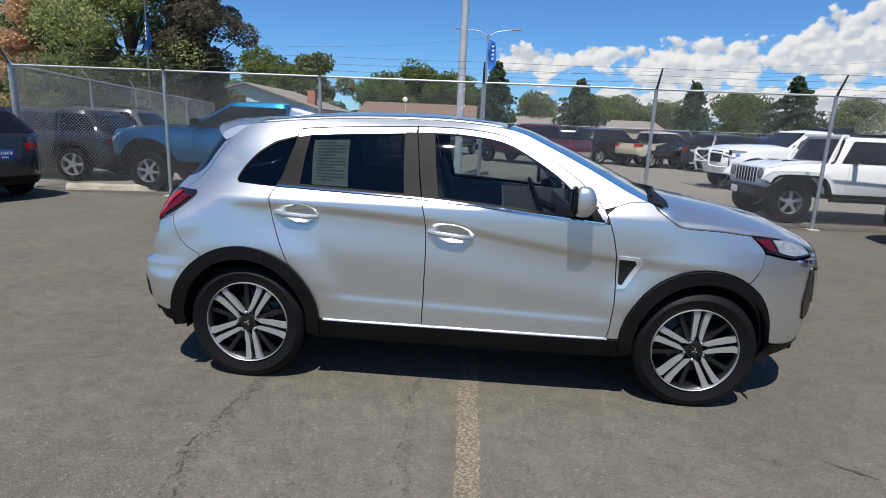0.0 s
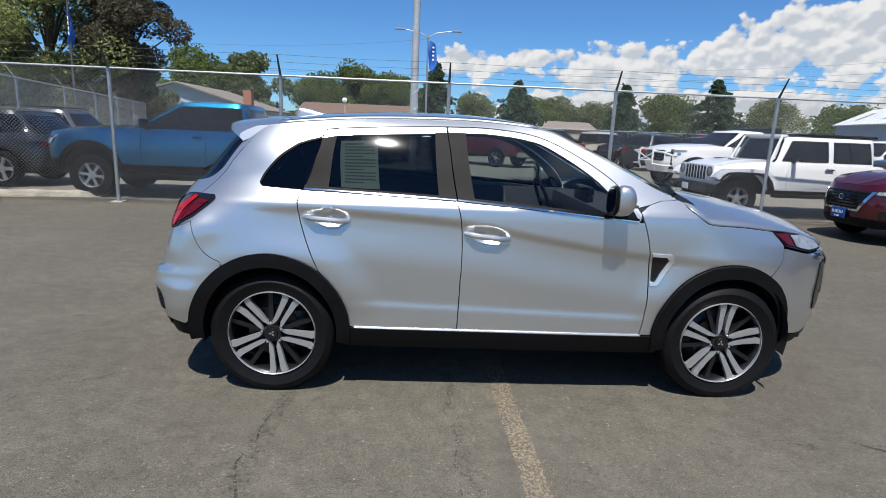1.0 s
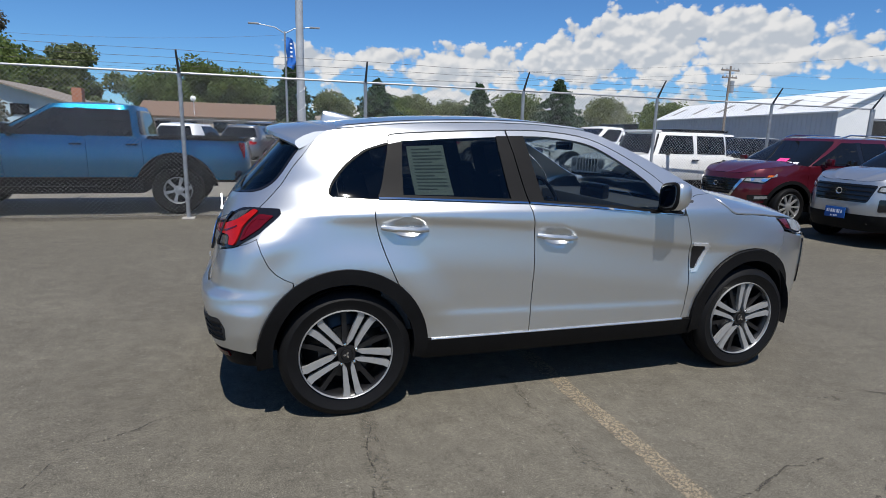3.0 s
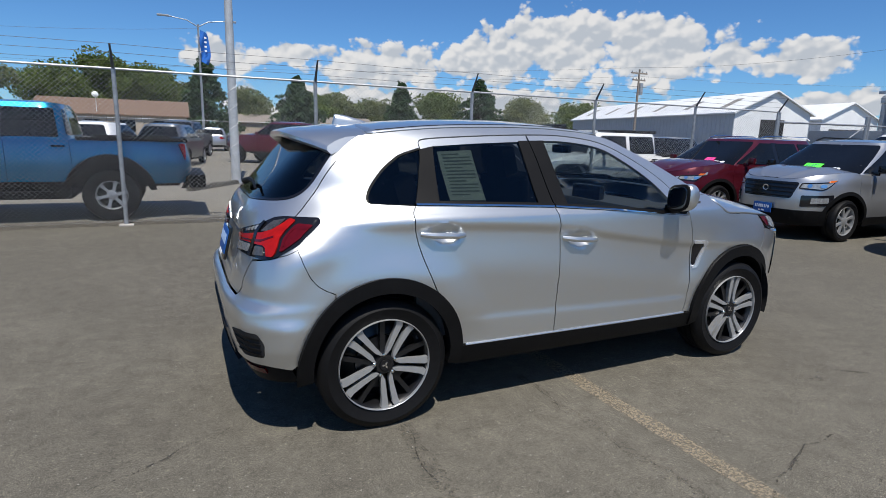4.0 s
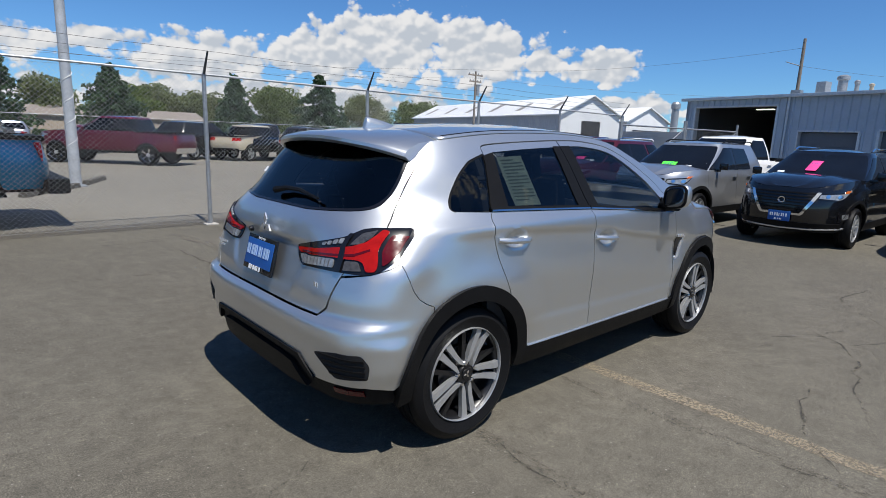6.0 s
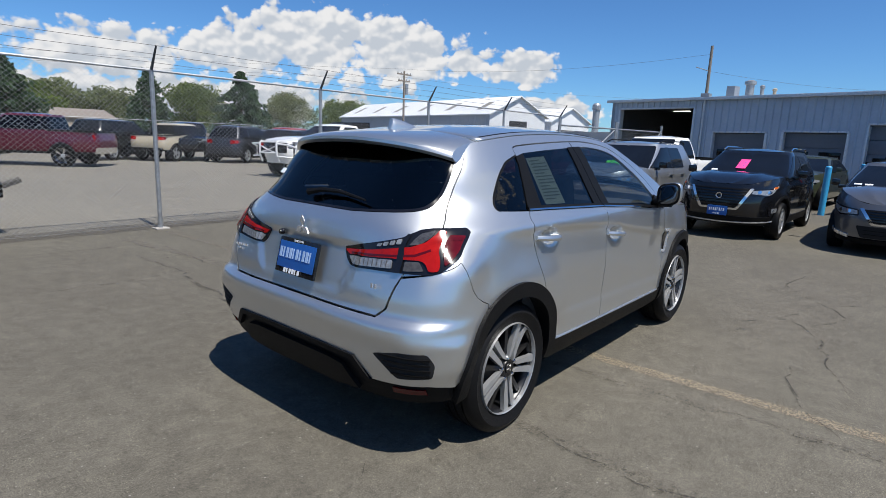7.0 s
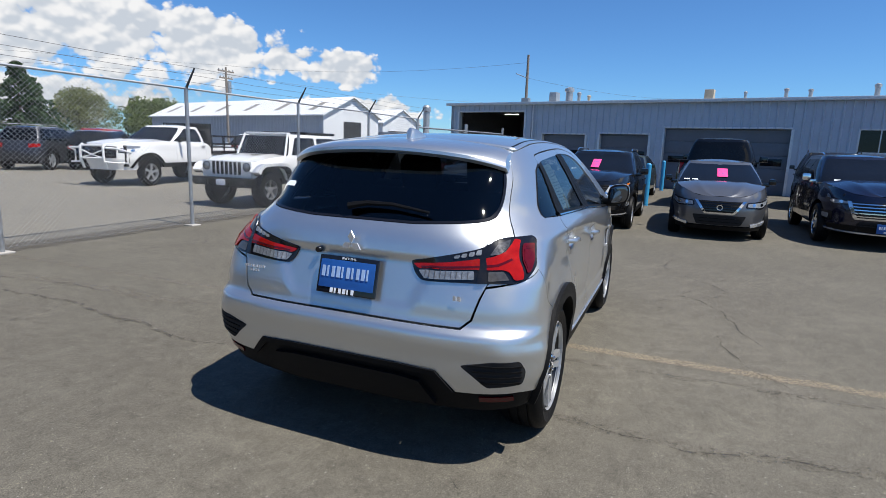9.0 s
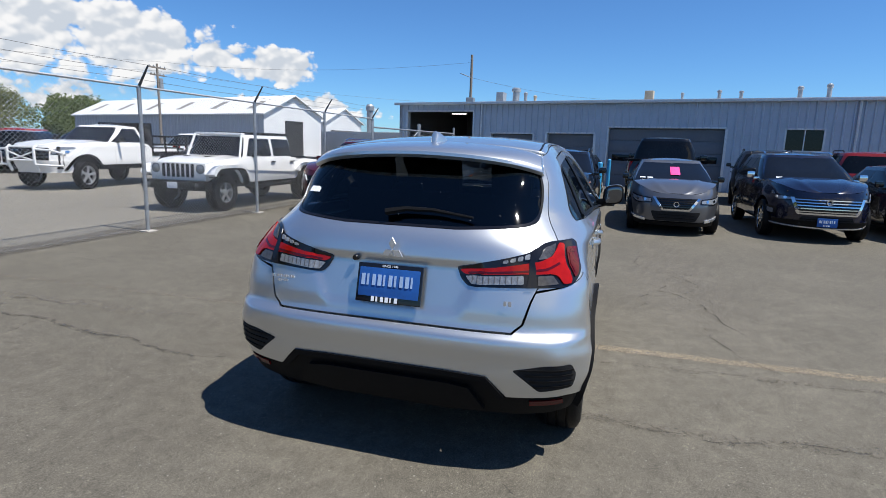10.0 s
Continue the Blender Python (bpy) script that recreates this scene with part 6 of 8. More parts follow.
GLASSEDGE = smooth_line([(0.840, 1.478), (0.850, 1.43), (0.845, 1.365), (0.812, 1.275), (0.778, 1.218), (0.736, 1.184), (0.656, 1.167), (0.50, 1.157), (0.30, 1.146)], 3)
half = [(0.0, 0.702)] + hr((0.40, 0.700), (0.570, 0.700), (0.612, 0.740), (0.640, 0.84)) + SEAM + GLASSEDGE + [(0.0, 1.138)]
hatch = panel("tailgate", HERO, across(half, 0.0), SILVER, hero, step=STEP * 0.85, zstep=0.018, gap=0.0032, fold=0.025)
half = [(0.0, 1.141)] + GLASSEDGE[::-1] + hr((0.30, 1.497)) + [(0.0, 1.50)]
panel("rear_screen", HERO, across(half, 0.0), GLASS_DARK, hatch, "dark tinted rear screen", step=0.05, lift=-0.003, fold=0.0)
frit = [q for q in GLASSEDGE if q[1] < 1.40]
half = [(0.0, 1.149)] + [(a - 0.016 * min(1.0, max(0.0, (b - 1.160) / 0.03)), b + 0.010 * min(1.0, max(0.0, (1.23 - b) / 0.04))) for a, b in frit[::-1]] + frit + [(0.0, 1.138)]
panel("screen_frit", HERO, across(half, 0.0), GLOSSBLACK, hatch, step=0.04, lift=0.0005, fold=0.0)
rows, low_rows = [], []
for v in np.linspace(-1, 1, 25):
    y = 0.618 * v
    c = 1 - v * v
    e = 0.15 * abs(v) ** 4
    d = 0.020 * abs(v) ** 8
    u = 0.008 * abs(v) ** 6
    prof = [(0.06 - 0.05 * abs(v) ** 6, 1.520 + 0.042 * c - d), (-0.12, 1.505 + 0.046 * c - d), (-0.28 + e * 0.7, 1.484 + 0.048 * c - d), (-0.355 + e, 1.466 + 0.05 * c - d), (-0.368 + e, 1.456 + 0.05 * c - d), (-0.370 + e, 1.440 + 0.05 * c - d - u * 0.4), (-0.350 + e, 1.424 + 0.05 * c - d - u)]
    slant = lambda z: y + math.copysign(0.32 * abs(v) ** 8, v) * (1.455 - z)
    rows.append([(x, slant(z), z) for x, z in prof])
    low_rows.append([(x, slant(z), z) for x, z in (prof[-1], (-0.24 + e * 0.5, 1.440 + 0.045 * c - d - u), (-0.10, 1.46 + 0.04 * c - d - u))])
spoiler = sheet("roof_spoiler", rows, SILVER, hatch, "silver roof spoiler")
sheet("spoiler_underside", low_rows, GLOSSBLACK, spoiler)
for k_ in (0, -1):
    bm = bmesh.new()
    bm.faces.new([bm.verts.new(p) for p in rows[k_] + low_rows[k_][1:]])
    part("spoiler_end", bm, SILVER, spoiler)
bm = bmesh.new()
box(bm, (-0.315, -0.16, 1.478), (-0.262, 0.16, 1.494), 0.006)
part("brake_light", bm, GLOSSBLACK, hatch)
bm = bmesh.new()
wp = [HERO.pt(HERO.sy(abs(y), z), z) * np.array([1, 1 if y < 0 else -1, 1]) - np.array([0.028, 0, -0.01]) for y, z in ((0.075, 1.195), (-0.02, 1.214), (-0.16, 1.216), (-0.36, 1.192))]
tube(bm, wp, [0.020, 0.014, 0.010, 0.006], 6)
part("rear_wiper", bm, PLASTIC, hatch)
# plate, badge, small lettering
plate_pose = pose(-0.676, 0, 0.875, 0, 14.0, 0)
bm = bmesh.new()
box(bm, (-0.008, -0.163, -0.097), (0.008, 0.163, 0.092), 0.006)
bmesh.ops.transform(bm, matrix=plate_pose, verts=bm.verts)
plate = part("plate_frame", bm, GLOSSBLACK, hatch, "black plate frame")
bm = bmesh.new()
box(bm, (-0.012, -0.151, -0.068), (-0.004, 0.151, 0.071), 0.002)
bmesh.ops.transform(bm, matrix=plate_pose, verts=bm.verts)
part("plate", bm, PLATEBLUE, plate, "bright blue dealer plate")
on_plate = lambda y0, z0: (lambda a, b, c: plate_pose @ Vector((-0.0125 - c, y0 - a, z0 + b)))
bars(plate, on_plate(0, 0.012), (0.275, 0.054), LIGHTBLUE, 10)
bars(plate, on_plate(0.01, -0.080), (0.14, 0.024), LETTER, 6)
words = bpy.data.curves.new("plate_words", 'FONT')
words.body = "SINCE 1946"
words.size = 0.016
words.align_x = words.align_y = 'CENTER'
words.extrude = 0.0006
words.materials.append(LETTER)
w_ob = new("plate_words", words)
w_ob.parent = plate
w_ob.matrix_basis = plate_pose @ Matrix.Translation((-0.0095, 0, 0.081)) @ Matrix(((0, 0, -1, 0), (-1, 0, 0, 0), (0, 1, 0, 0), (0, 0, 0, 1)))
bm = bmesh.new()
for a in (90, 210, 330):
    d, n_ = Vector((math.cos(radians(a)), math.sin(radians(a)))), Vector((-math.sin(radians(a)), math.cos(radians(a))))
    q = [Vector((0, 0)), d * 0.030 + n_ * 0.017, d * 0.060, d * 0.030 - n_ * 0.017]
    prism(bm, [(v.x, v.y) for v in q], 0.008, lambda u, v, c: Vector((-0.640 - c - 0.06 * (1.035 - (1.035 + v)) * 0, -u, 1.035 + v)))
part("badge", bm, SATIN, hatch, "chrome badge")
bars(hatch, lambda a, b, c: Vector((-0.648 - c, 0.585 - a, 0.852 + b)), (0.13, 0.014), SATIN, 9)
bars(hatch, lambda a, b, c: Vector((-0.650 - c, 0.585 - a, 0.830 + b)), (0.06, 0.012), SATIN, 4)
bars(hatch, lambda a, b, c: Vector((-0.668 - c, -0.565 - a, 0.835 + b)), (0.042, 0.022), SATIN, 2)
bm = bmesh.new()
lathe(bm, [(0.0001, -0.012), (0.012, -0.012), (0.016, 0.0), (0.016, 0.01)], 14)
bmesh.ops.rotate(bm, verts=bm.verts, cent=(0, 0, 0), matrix=Matrix.Rotation(-math.pi / 2, 3, 'Z'))
bmesh.ops.translate(bm, verts=bm.verts, vec=(-0.640, 0.19, 0.982))
part("camera_eye", bm, GLOSSBLACK, hatch)
# nose
half = hx((2.972, 0.906), (2.961, 0.828), (2.904, 0.742)) + hx(*arc(*AF, 0.45, 56, 3, 14)) + hx((3.14, 0.36)) + hf((0.62, 0.33), (0.3, 0.30)) + [(H_END, 0.30), (H_END, 0.875)] + hf((0.3, 0.878), (0.55, 0.872)) + hx((3.20, 0.868), (2.99, 0.905))
panel("front_bumper", HERO, across(half, H_END), SILVER, hero, step=0.06, gap=0.003, fold=0.025)
half = hf((0.45, 0.88), (0.45, 0.50)) + [(H_END, 0.48), (H_END, 0.90)]
panel("front_grille", HERO, across(half, H_END), GLOSSBLACK, hero, step=0.08, lift=0.010, fold=0.03)
half = hx((3.10, 0.350), (3.0, 0.30)) + hf((0.5, 0.24)) + [(H_END, 0.235), (H_END, 0.32)] + hf((0.5, 0.335))
panel("front_valance", HERO, across(half, H_END), PLASTIC, hero, step=0.08, lift=0.006, fold=0.04)
# bonnet, cowl, windscreen, roof
hood_edge = curve1([2.343, 2.421, 2.485, 2.686, 2.88, 3.05, 3.2, 3.32, 3.42], [1.127, 1.07, 1.039, 1.026, 1.004, 0.985, 0.955, 0.925, 0.895])
rows = []
for x in list(np.linspace(2.35, 2.5, 8)) + list(np.linspace(2.54, 3.42, 22)):
    z = float(hood_edge(x))
    e = HERO.pt(at_x(x, z), z)
    top = float(np.interp(x, [2.35, 2.6, 2.9, 3.15, 3.42], [1.168, 1.150, 1.105, 1.045, 0.915]))
    front = 0.13 * step01(x, 2.9, 3.42)
    x = x if x < 2.95 else 2.95 + (x - 2.95) * 0.855
    rows.append([(x + front * (1 - v * v), (-e[1] - 0.003) * v, z + (top - z) * (1 - abs(v) ** 2.6)) for v in np.linspace(-1, 1, 25)])
sheet("bonnet", rows, SILVER, hero, thick=0.012)
rows = []
SCREEN = [(1.50, 1.533), (1.60, 1.505), (1.729, 1.445), (1.85, 1.388), (1.952, 1.338), (2.08, 1.272), (2.194, 1.211), (2.30, 1.158)]
for x, z in SCREEN:
    e = HERO.pt(HERO.sx(x, z), z)
    rows.append([(x + (0.06 + 0.16 * (x - 1.5) / 0.8) * (1 - v * v), (-e[1] - 0.012) * v, z + 0.028 * (1 - v * v) * (1 - (x - 1.5) / 0.9)) for v in np.linspace(-1, 1, 21)])
screen = sheet("windscreen", rows, GLASS_LIGHT, hero, "clear windscreen")
rows = []
for x, z, bx in ((2.225, 1.184, 0.20), (2.31, 1.164, 0.20), (2.42, 1.135, 0.12)):
    e = HERO.pt(HERO.sx(x, min(z, 1.15)), min(z, 1.15))
    rows.append([(x + bx * (1 - v * v), (-e[1] - 0.05) * v, z + 0.02 * (1 - v * v)) for v in np.linspace(-1, 1, 15)])
cowl = sheet("cowl", rows, PLASTIC, hero, "black plastic cowl with wipers")
for y0, y1 in ((-0.62, -0.02), (0.05, 0.60)):
    bm = bmesh.new()
    tube(bm, [(2.36, y0, 1.18), (2.45, (y0 + y1) / 2, 1.205), (2.44, y1, 1.198)], [0.012, 0.010, 0.006], 6)
    part("wiper", bm, PLASTIC, cowl)
roof_edge = curve1([p[0] for p in ROOFLINE[:28:2]], [p[1] for p in ROOFLINE[:28:2]])
rows = []
for x in list(np.linspace(0.0, 1.50, 28)):
    z = float(roof_edge(x))
    e = HERO.pt(HERO.sx(x, z), z)
    rows.append([(x, (-e[1] - 0.002) * v, z + (0.040 - 0.012 * step01(x, 0.9, 1.5)) * (1 - abs(v) ** 2.4) - 0.004 * (abs(v) > 0.98)) for v in np.linspace(-1, 1, 31)])
sheet("roof", rows, SILVER, hero, thick=0.01)
for side in (1, -1):
    bm = bmesh.new()
    pts = []
    for x in np.linspace(0.05, 1.40, 20):
        z = float(roof_edge(x))
        e = HERO.pt(HERO.sx(x, z), z)
        pts.append((x, side * (e[1] + 0.035), z + 0.010))
    tube(bm, pts, 0.008, 6)
    part("roof_strip", bm, PLASTIC, hero, "black roof joint strip")
bm = bmesh.new()
rings = []
for t in np.linspace(0, 1, 14):
    x = -0.035 + 0.235 * t
    h = float(np.interp(t, [0, 0.05, 0.10, 0.4, 0.75, 1], [0.006, 0.064, 0.074, 0.056, 0.026, 0.003]))
    w = float(np.interp(t, [0, 0.1, 0.5, 0.8, 1], [0.012, 0.026, 0.034, 0.028, 0.006]))
    zb_ = float(roof_edge(max(x, 0.0))) + 0.042
    rings.append([bm.verts.new((x, w * math.cos(a), zb_ + h * math.sin(a) ** 0.8)) for a in np.linspace(0.001, math.pi - 0.001, 11)])
for r0, r1 in zip(rings, rings[1:]):
    for k in range(10):
        bm.faces.new((r0[k], r0[k + 1], r1[k + 1], r1[k]))
bm.faces.new(rings[0])
part("antenna_fin", bm, SILVER, hero, "silver shark-fin aerial")

# underside and cabin
bm = bmesh.new()
box(bm, (-0.50, -0.56, 0.26), (3.35, 0.56, 0.44), 0.03)
box(bm, (0.42, -0.80, 0.27), (2.24, 0.80, 0.42), 0.02)
part("underbody", bm, LINER, hero)
bm = bmesh.new()
box(bm, (-0.56, -0.60, 0.44), (0.12, 0.60, 0.98), 0.03)
part("boot_floor", bm, LINER, hero)
bm = bmesh.new()
box(bm, (2.2, -0.58, 0.44), (3.3, 0.58, 0.92), 0.03)
part("inner_body", bm, LINER, hero)
for side in (1, -1):
    for cx, cz in (AR, AF):
        bm = bmesh.new()
        a_ = np.linspace(math.radians(-14), math.radians(194), 24)
        outer = [bm.verts.new((cx + 0.40 * math.cos(t), -side * 0.855, cz + 0.40 * math.sin(t))) for t in a_]
        inner = [bm.verts.new((cx + 0.40 * math.cos(t), -side * 0.56, cz + 0.40 * math.sin(t))) for t in a_]
        for k in range(23):
            bm.faces.new((outer[k], outer[k + 1], inner[k + 1], inner[k]))
        bm.faces.new(inner)
        part("wheel_well", bm, LINER, hero)
    # inner door skins and pillars
    bm = bmesh.new()
    box(bm, (0.2, -side * 0.80 - 0.02, 0.42), (2.1, -side * 0.80 + 0.02, 1.06), 0.01)
    part("door_lining", bm, TRIMGREY, hero)
bm = bmesh.new()
box(bm, (0.10, -0.78, 0.43), (2.2, 0.78, 0.50), 0.01)
part("cabin_floor", bm, LINER, hero)
rows = []
for x in np.linspace(-0.02, 1.45, 10):
    z = float(roof_edge(max(x, 0.0))) - 0.03
    rows.append([(x, 0.52 * v, z + 0.03 * (1 - v * v)) for v in np.linspace(-1, 1, 9)])
sheet("headlining", rows, TRIMGREY, hero)


def car_seat(x, y, wide, name="front_seat"):
    bm = bmesh.new()
    box(bm, (x - 0.26, y - wide / 2, 0.62), (x + 0.26, y + wide / 2, 0.80), 0.05)
    seat = part(name, bm, SEATCLOTH, hero, "dark cloth seat")
    bm = bmesh.new()
    box(bm, (-0.07, y - wide / 2, 0.0), (0.07, y + wide / 2, 0.56), 0.05, rot=(0, -18, 0))
    bmesh.ops.translate(bm, verts=bm.verts, vec=(x - 0.34, 0, 0.74))
    part("backrest", bm, SEATCLOTH, seat)
    for yy in ([y] if wide < 0.8 else [y - 0.42, y, y + 0.42]):
        bm = bmesh.new()
        box(bm, (-0.05, yy - 0.12, 0.0), (0.05, yy + 0.12, 0.19), 0.04, rot=(0, -14, 0))
        bmesh.ops.translate(bm, verts=bm.verts, vec=(x - 0.47, 0, 1.26))
        part("headrest", bm, SEATCLOTH, seat)


car_seat(1.42, -0.38, 0.50)
car_seat(1.42, 0.38, 0.50)
car_seat(0.62, 0.0, 1.25, "rear_seat")
bm = bmesh.new()
box(bm, (1.95, -0.78, 0.70), (2.36, 0.78, 1.06), 0.06)
dash = part("dashboard", bm, TRIMGREY, hero)
bm = bmesh.new()
box(bm, (1.97, -0.16, 1.02), (2.02, 0.16, 1.16), 0.015)
part("screen_panel", bm, GLOSSBLACK, dash)
bm = bmesh.new()
ring = [(1.80 - 0.07 * math.sin(a), 0.38 + 0.185 * math.cos(a), 0.99 + 0.172 * math.sin(a)) for a in np.linspace(0, math.tau, 25)]
tube(bm, ring, 0.015, 8, caps=False)
tube(bm, [(1.80, 0.20, 0.99), (1.80, 0.56, 0.99)], 0.014, 6)
tube(bm, [(1.80, 0.38, 0.99), (1.98, 0.38, 0.93)], 0.03, 8)
part("steering_wheel", bm, PLASTIC, dash)
bm = bmesh.new()
box(bm, (1.70, -0.10, 1.40), (1.73, 0.10, 1.46), 0.012)
part("inner_mirror", bm, GLOSSBLACK, hero)

# the sheet in the rear door window
sheet_pts = [(0.365, 1.425), (0.575, 1.436), (0.600, 1.172), (0.385, 1.176)]
sticker = panel("window_paper", HERO, hx(*sheet_pts), PAPER, hero, "pale green-white printed form", step=0.06, lift=-0.010, fold=0.0)
for k in range(13):
    f = 0.06 + k * 0.068
    L = lambda u: tuple(np.array(sheet_pts[0]) * (1 - u) + np.array(sheet_pts[3]) * u)
    R_ = lambda u: tuple(np.array(sheet_pts[1]) * (1 - u) + np.array(sheet_pts[2]) * u)
    mixp = lambda a, b, t: (a[0] + (b[0] - a[0]) * t, a[1] + (b[1] - a[1]) * t)
    e = 0.9 if k % 4 else 0.6
    panel("text_bar", HERO, hx(mixp(L(f), R_(f), 0.1), mixp(L(f), R_(f), e), mixp(L(f + 0.022), R_(f + 0.022), e), mixp(L(f + 0.022), R_(f + 0.022), 0.1)), INK, sticker, step=0.08, lift=-0.008, fold=0.0)
bm = bmesh.new()
p_ = HERO.pt(HERO.sy(0.56, 1.285), 1.285)
box(bm, (-0.002, -0.035, -0.018), (0.002, 0.035, 0.018), 0.0, rot=(0, 42, -18))
bmesh.ops.translate(bm, verts=bm.verts, vec=(p_[0] - 0.008, 0.545, 1.285))
part("sticker", bm, LETTER, hatch)


# alloy wheels with five pairs of spokes
def hero_wheel(x, y, side, spin):
    r, w, rim = 0.352, 0.225, 0.247
    h = -w / 2 + 0.012

    def tyre(bm):
        hw = w / 2
        lathe(bm, [(rim - 0.014, hw - 0.03), (rim + 0.004, hw - 0.008), (rim + 0.014, hw - 0.001), (rim + 0.018, hw + 0.001), (rim + 0.045, hw + 0.005), (rim + 0.052, hw + 0.0065), (rim + 0.075, hw + 0.003), (r - 0.024, hw - 0.006), (r - 0.010, hw - 0.018), (r - 0.002, hw - 0.036), (r, hw * 0.58),
                   (r, hw * 0.50), (r - 0.008, hw * 0.49), (r - 0.008, hw * 0.42), (r, hw * 0.41), (r, hw * 0.10), (r - 0.008, hw * 0.09), (r - 0.008, -hw * 0.0), (r, -hw * 0.01), (r, -hw * 0.36), (r - 0.008, -hw * 0.37), (r - 0.008, -hw * 0.45), (r, -hw * 0.46), (r - 0.002, -hw + 0.036), (r - 0.012, -hw + 0.018), (rim + 0.06, -hw), (rim, -hw + 0.02)], 72)

    def barrel(bm):
        lathe(bm, [(rim * 1.0, h + 0.022), (rim * 0.965, h + 0.030), (rim * 0.93, h + 0.06), (rim * 0.90, h + 0.15)], 56)
        lathe(bm, [(0.0001, h + 0.080), (0.10, h + 0.085), (rim * 0.90, h + 0.15)], 40)

    def lip(bm):
        lathe(bm, [(rim * 0.980, h + 0.012), (rim * 0.985, h - 0.001), (rim * 0.995, h - 0.003), (rim * 1.012, h + 0.008), (rim * 1.0, h + 0.022)], 64)

    def spoke(bm):
        prism(bm, [(0.009, 0.080), (0.021, 0.046), (0.030, 0.062), (0.036, 0.13), (0.044, 0.20), (0.052, 0.222), (0.020, 0.229), (0.012, 0.215), (0.010, 0.14)], 0.026, lambda a, b, c: Vector((a, h + 0.004 + c + 0.014 * (1 - b / rim) * 0 + 0.012 * math.sin(b / rim * 3.0), b)))

    def spoke2(bm):
        prism(bm, [(-a, b) for a, b in reversed([(0.009, 0.080), (0.021, 0.046), (0.030, 0.062), (0.036, 0.13), (0.044, 0.20), (0.052, 0.222), (0.020, 0.229), (0.012, 0.215), (0.010, 0.14)])], 0.026, lambda a, b, c: Vector((a, h + 0.004 + c + 0.012 * math.sin(b / rim * 3.0), b)))

    def dark(bm):
        prism(bm, [(-0.012, 0.05), (0.012, 0.05), (0.034, 0.225), (0.010, 0.229)], 0.030, lambda a, b, c: Vector((a, h + 0.030 + c, b)))

    def hub(bm):
        lathe(bm, [(0.0001, h + 0.006), (0.028, h + 0.006), (0.030, h + 0.010)], 24)
        lathe(bm, [(0.032, h + 0.012), (0.046, h + 0.012), (0.052, h + 0.022), (0.056, h + 0.06)], 30)

    def mark(bm):
        for a in (90, 210, 330):
            d, n_ = Vector((math.cos(radians(a)), math.sin(radians(a)))), Vector((-math.sin(radians(a)), math.cos(radians(a))))
            q = [Vector((0, 0)), d * 0.010 + n_ * 0.006, d * 0.021, d * 0.010 - n_ * 0.006]
            prism(bm, [(v.x, v.y) for v in q], 0.002, lambda u, v, c: Vector((u, h + 0.004 + c, v)))

    def nut(bm):
        lathe(bm, [(0.0001, h + 0.004), (0.008, h + 0.006), (0.011, h + 0.012), (0.011, h + 0.03)], 8, centre=(0, 0, 0.058))

    def disc(bm):
        lathe(bm, [(0.0001, h + 0.062), (0.145, h + 0.062), (0.145, h + 0.08), (0.0001, h + 0.08)], 40)

    ob = shared("h_barrel", "wheel", barrel, DARKALLOY, hero, "machined alloy wheel with five double spokes")
    shared("h_tyre", "tyre", tyre, RUBBER, ob, "black rubber tyre")
    shared("h_lip", "rim_lip", lip, ALLOY, ob)
    shared("h_hub", "hub", hub, DARKALLOY, ob)
    shared("h_mark", "hub_mark", mark, CHROME, ob)
    shared("h_disc", "brake_disc", disc, DARKALLOY, ob)
    for k in range(5):
        for key, nm, f, a in (("h_sa", "spoke", spoke, 0), ("h_sb", "spoke", spoke2, 0), ("h_dark", "dark_spoke", dark, 36)):
            s_ = shared(key, nm, f, ALLOY if nm == "spoke" else DARKALLOY, ob)
            s_.matrix_basis = Matrix.Rotation(k * math.tau / 5 + radians(a), 4, 'Y') @ Matrix.Diagonal((1.05, 1, 1.05, 1))
        s_ = shared("h_nut", "lug_nut", nut, CHROME, ob)
        s_.matrix_basis = Matrix.Rotation(k * math.tau / 5 + radians(36), 4, 'Y')
    ob.matrix_basis = Matrix.Translation((x, y, r - RIDE)) @ Matrix.Rotation(0 if side > 0 else math.pi, 4, 'Z') @ Matrix.Rotation(spin, 4, 'Y')


for side in (1, -1):
    hero_wheel(0.006, -side * 0.790, side, radians(28))
    hero_wheel(2.640, -side * 0.768, side, radians(5))

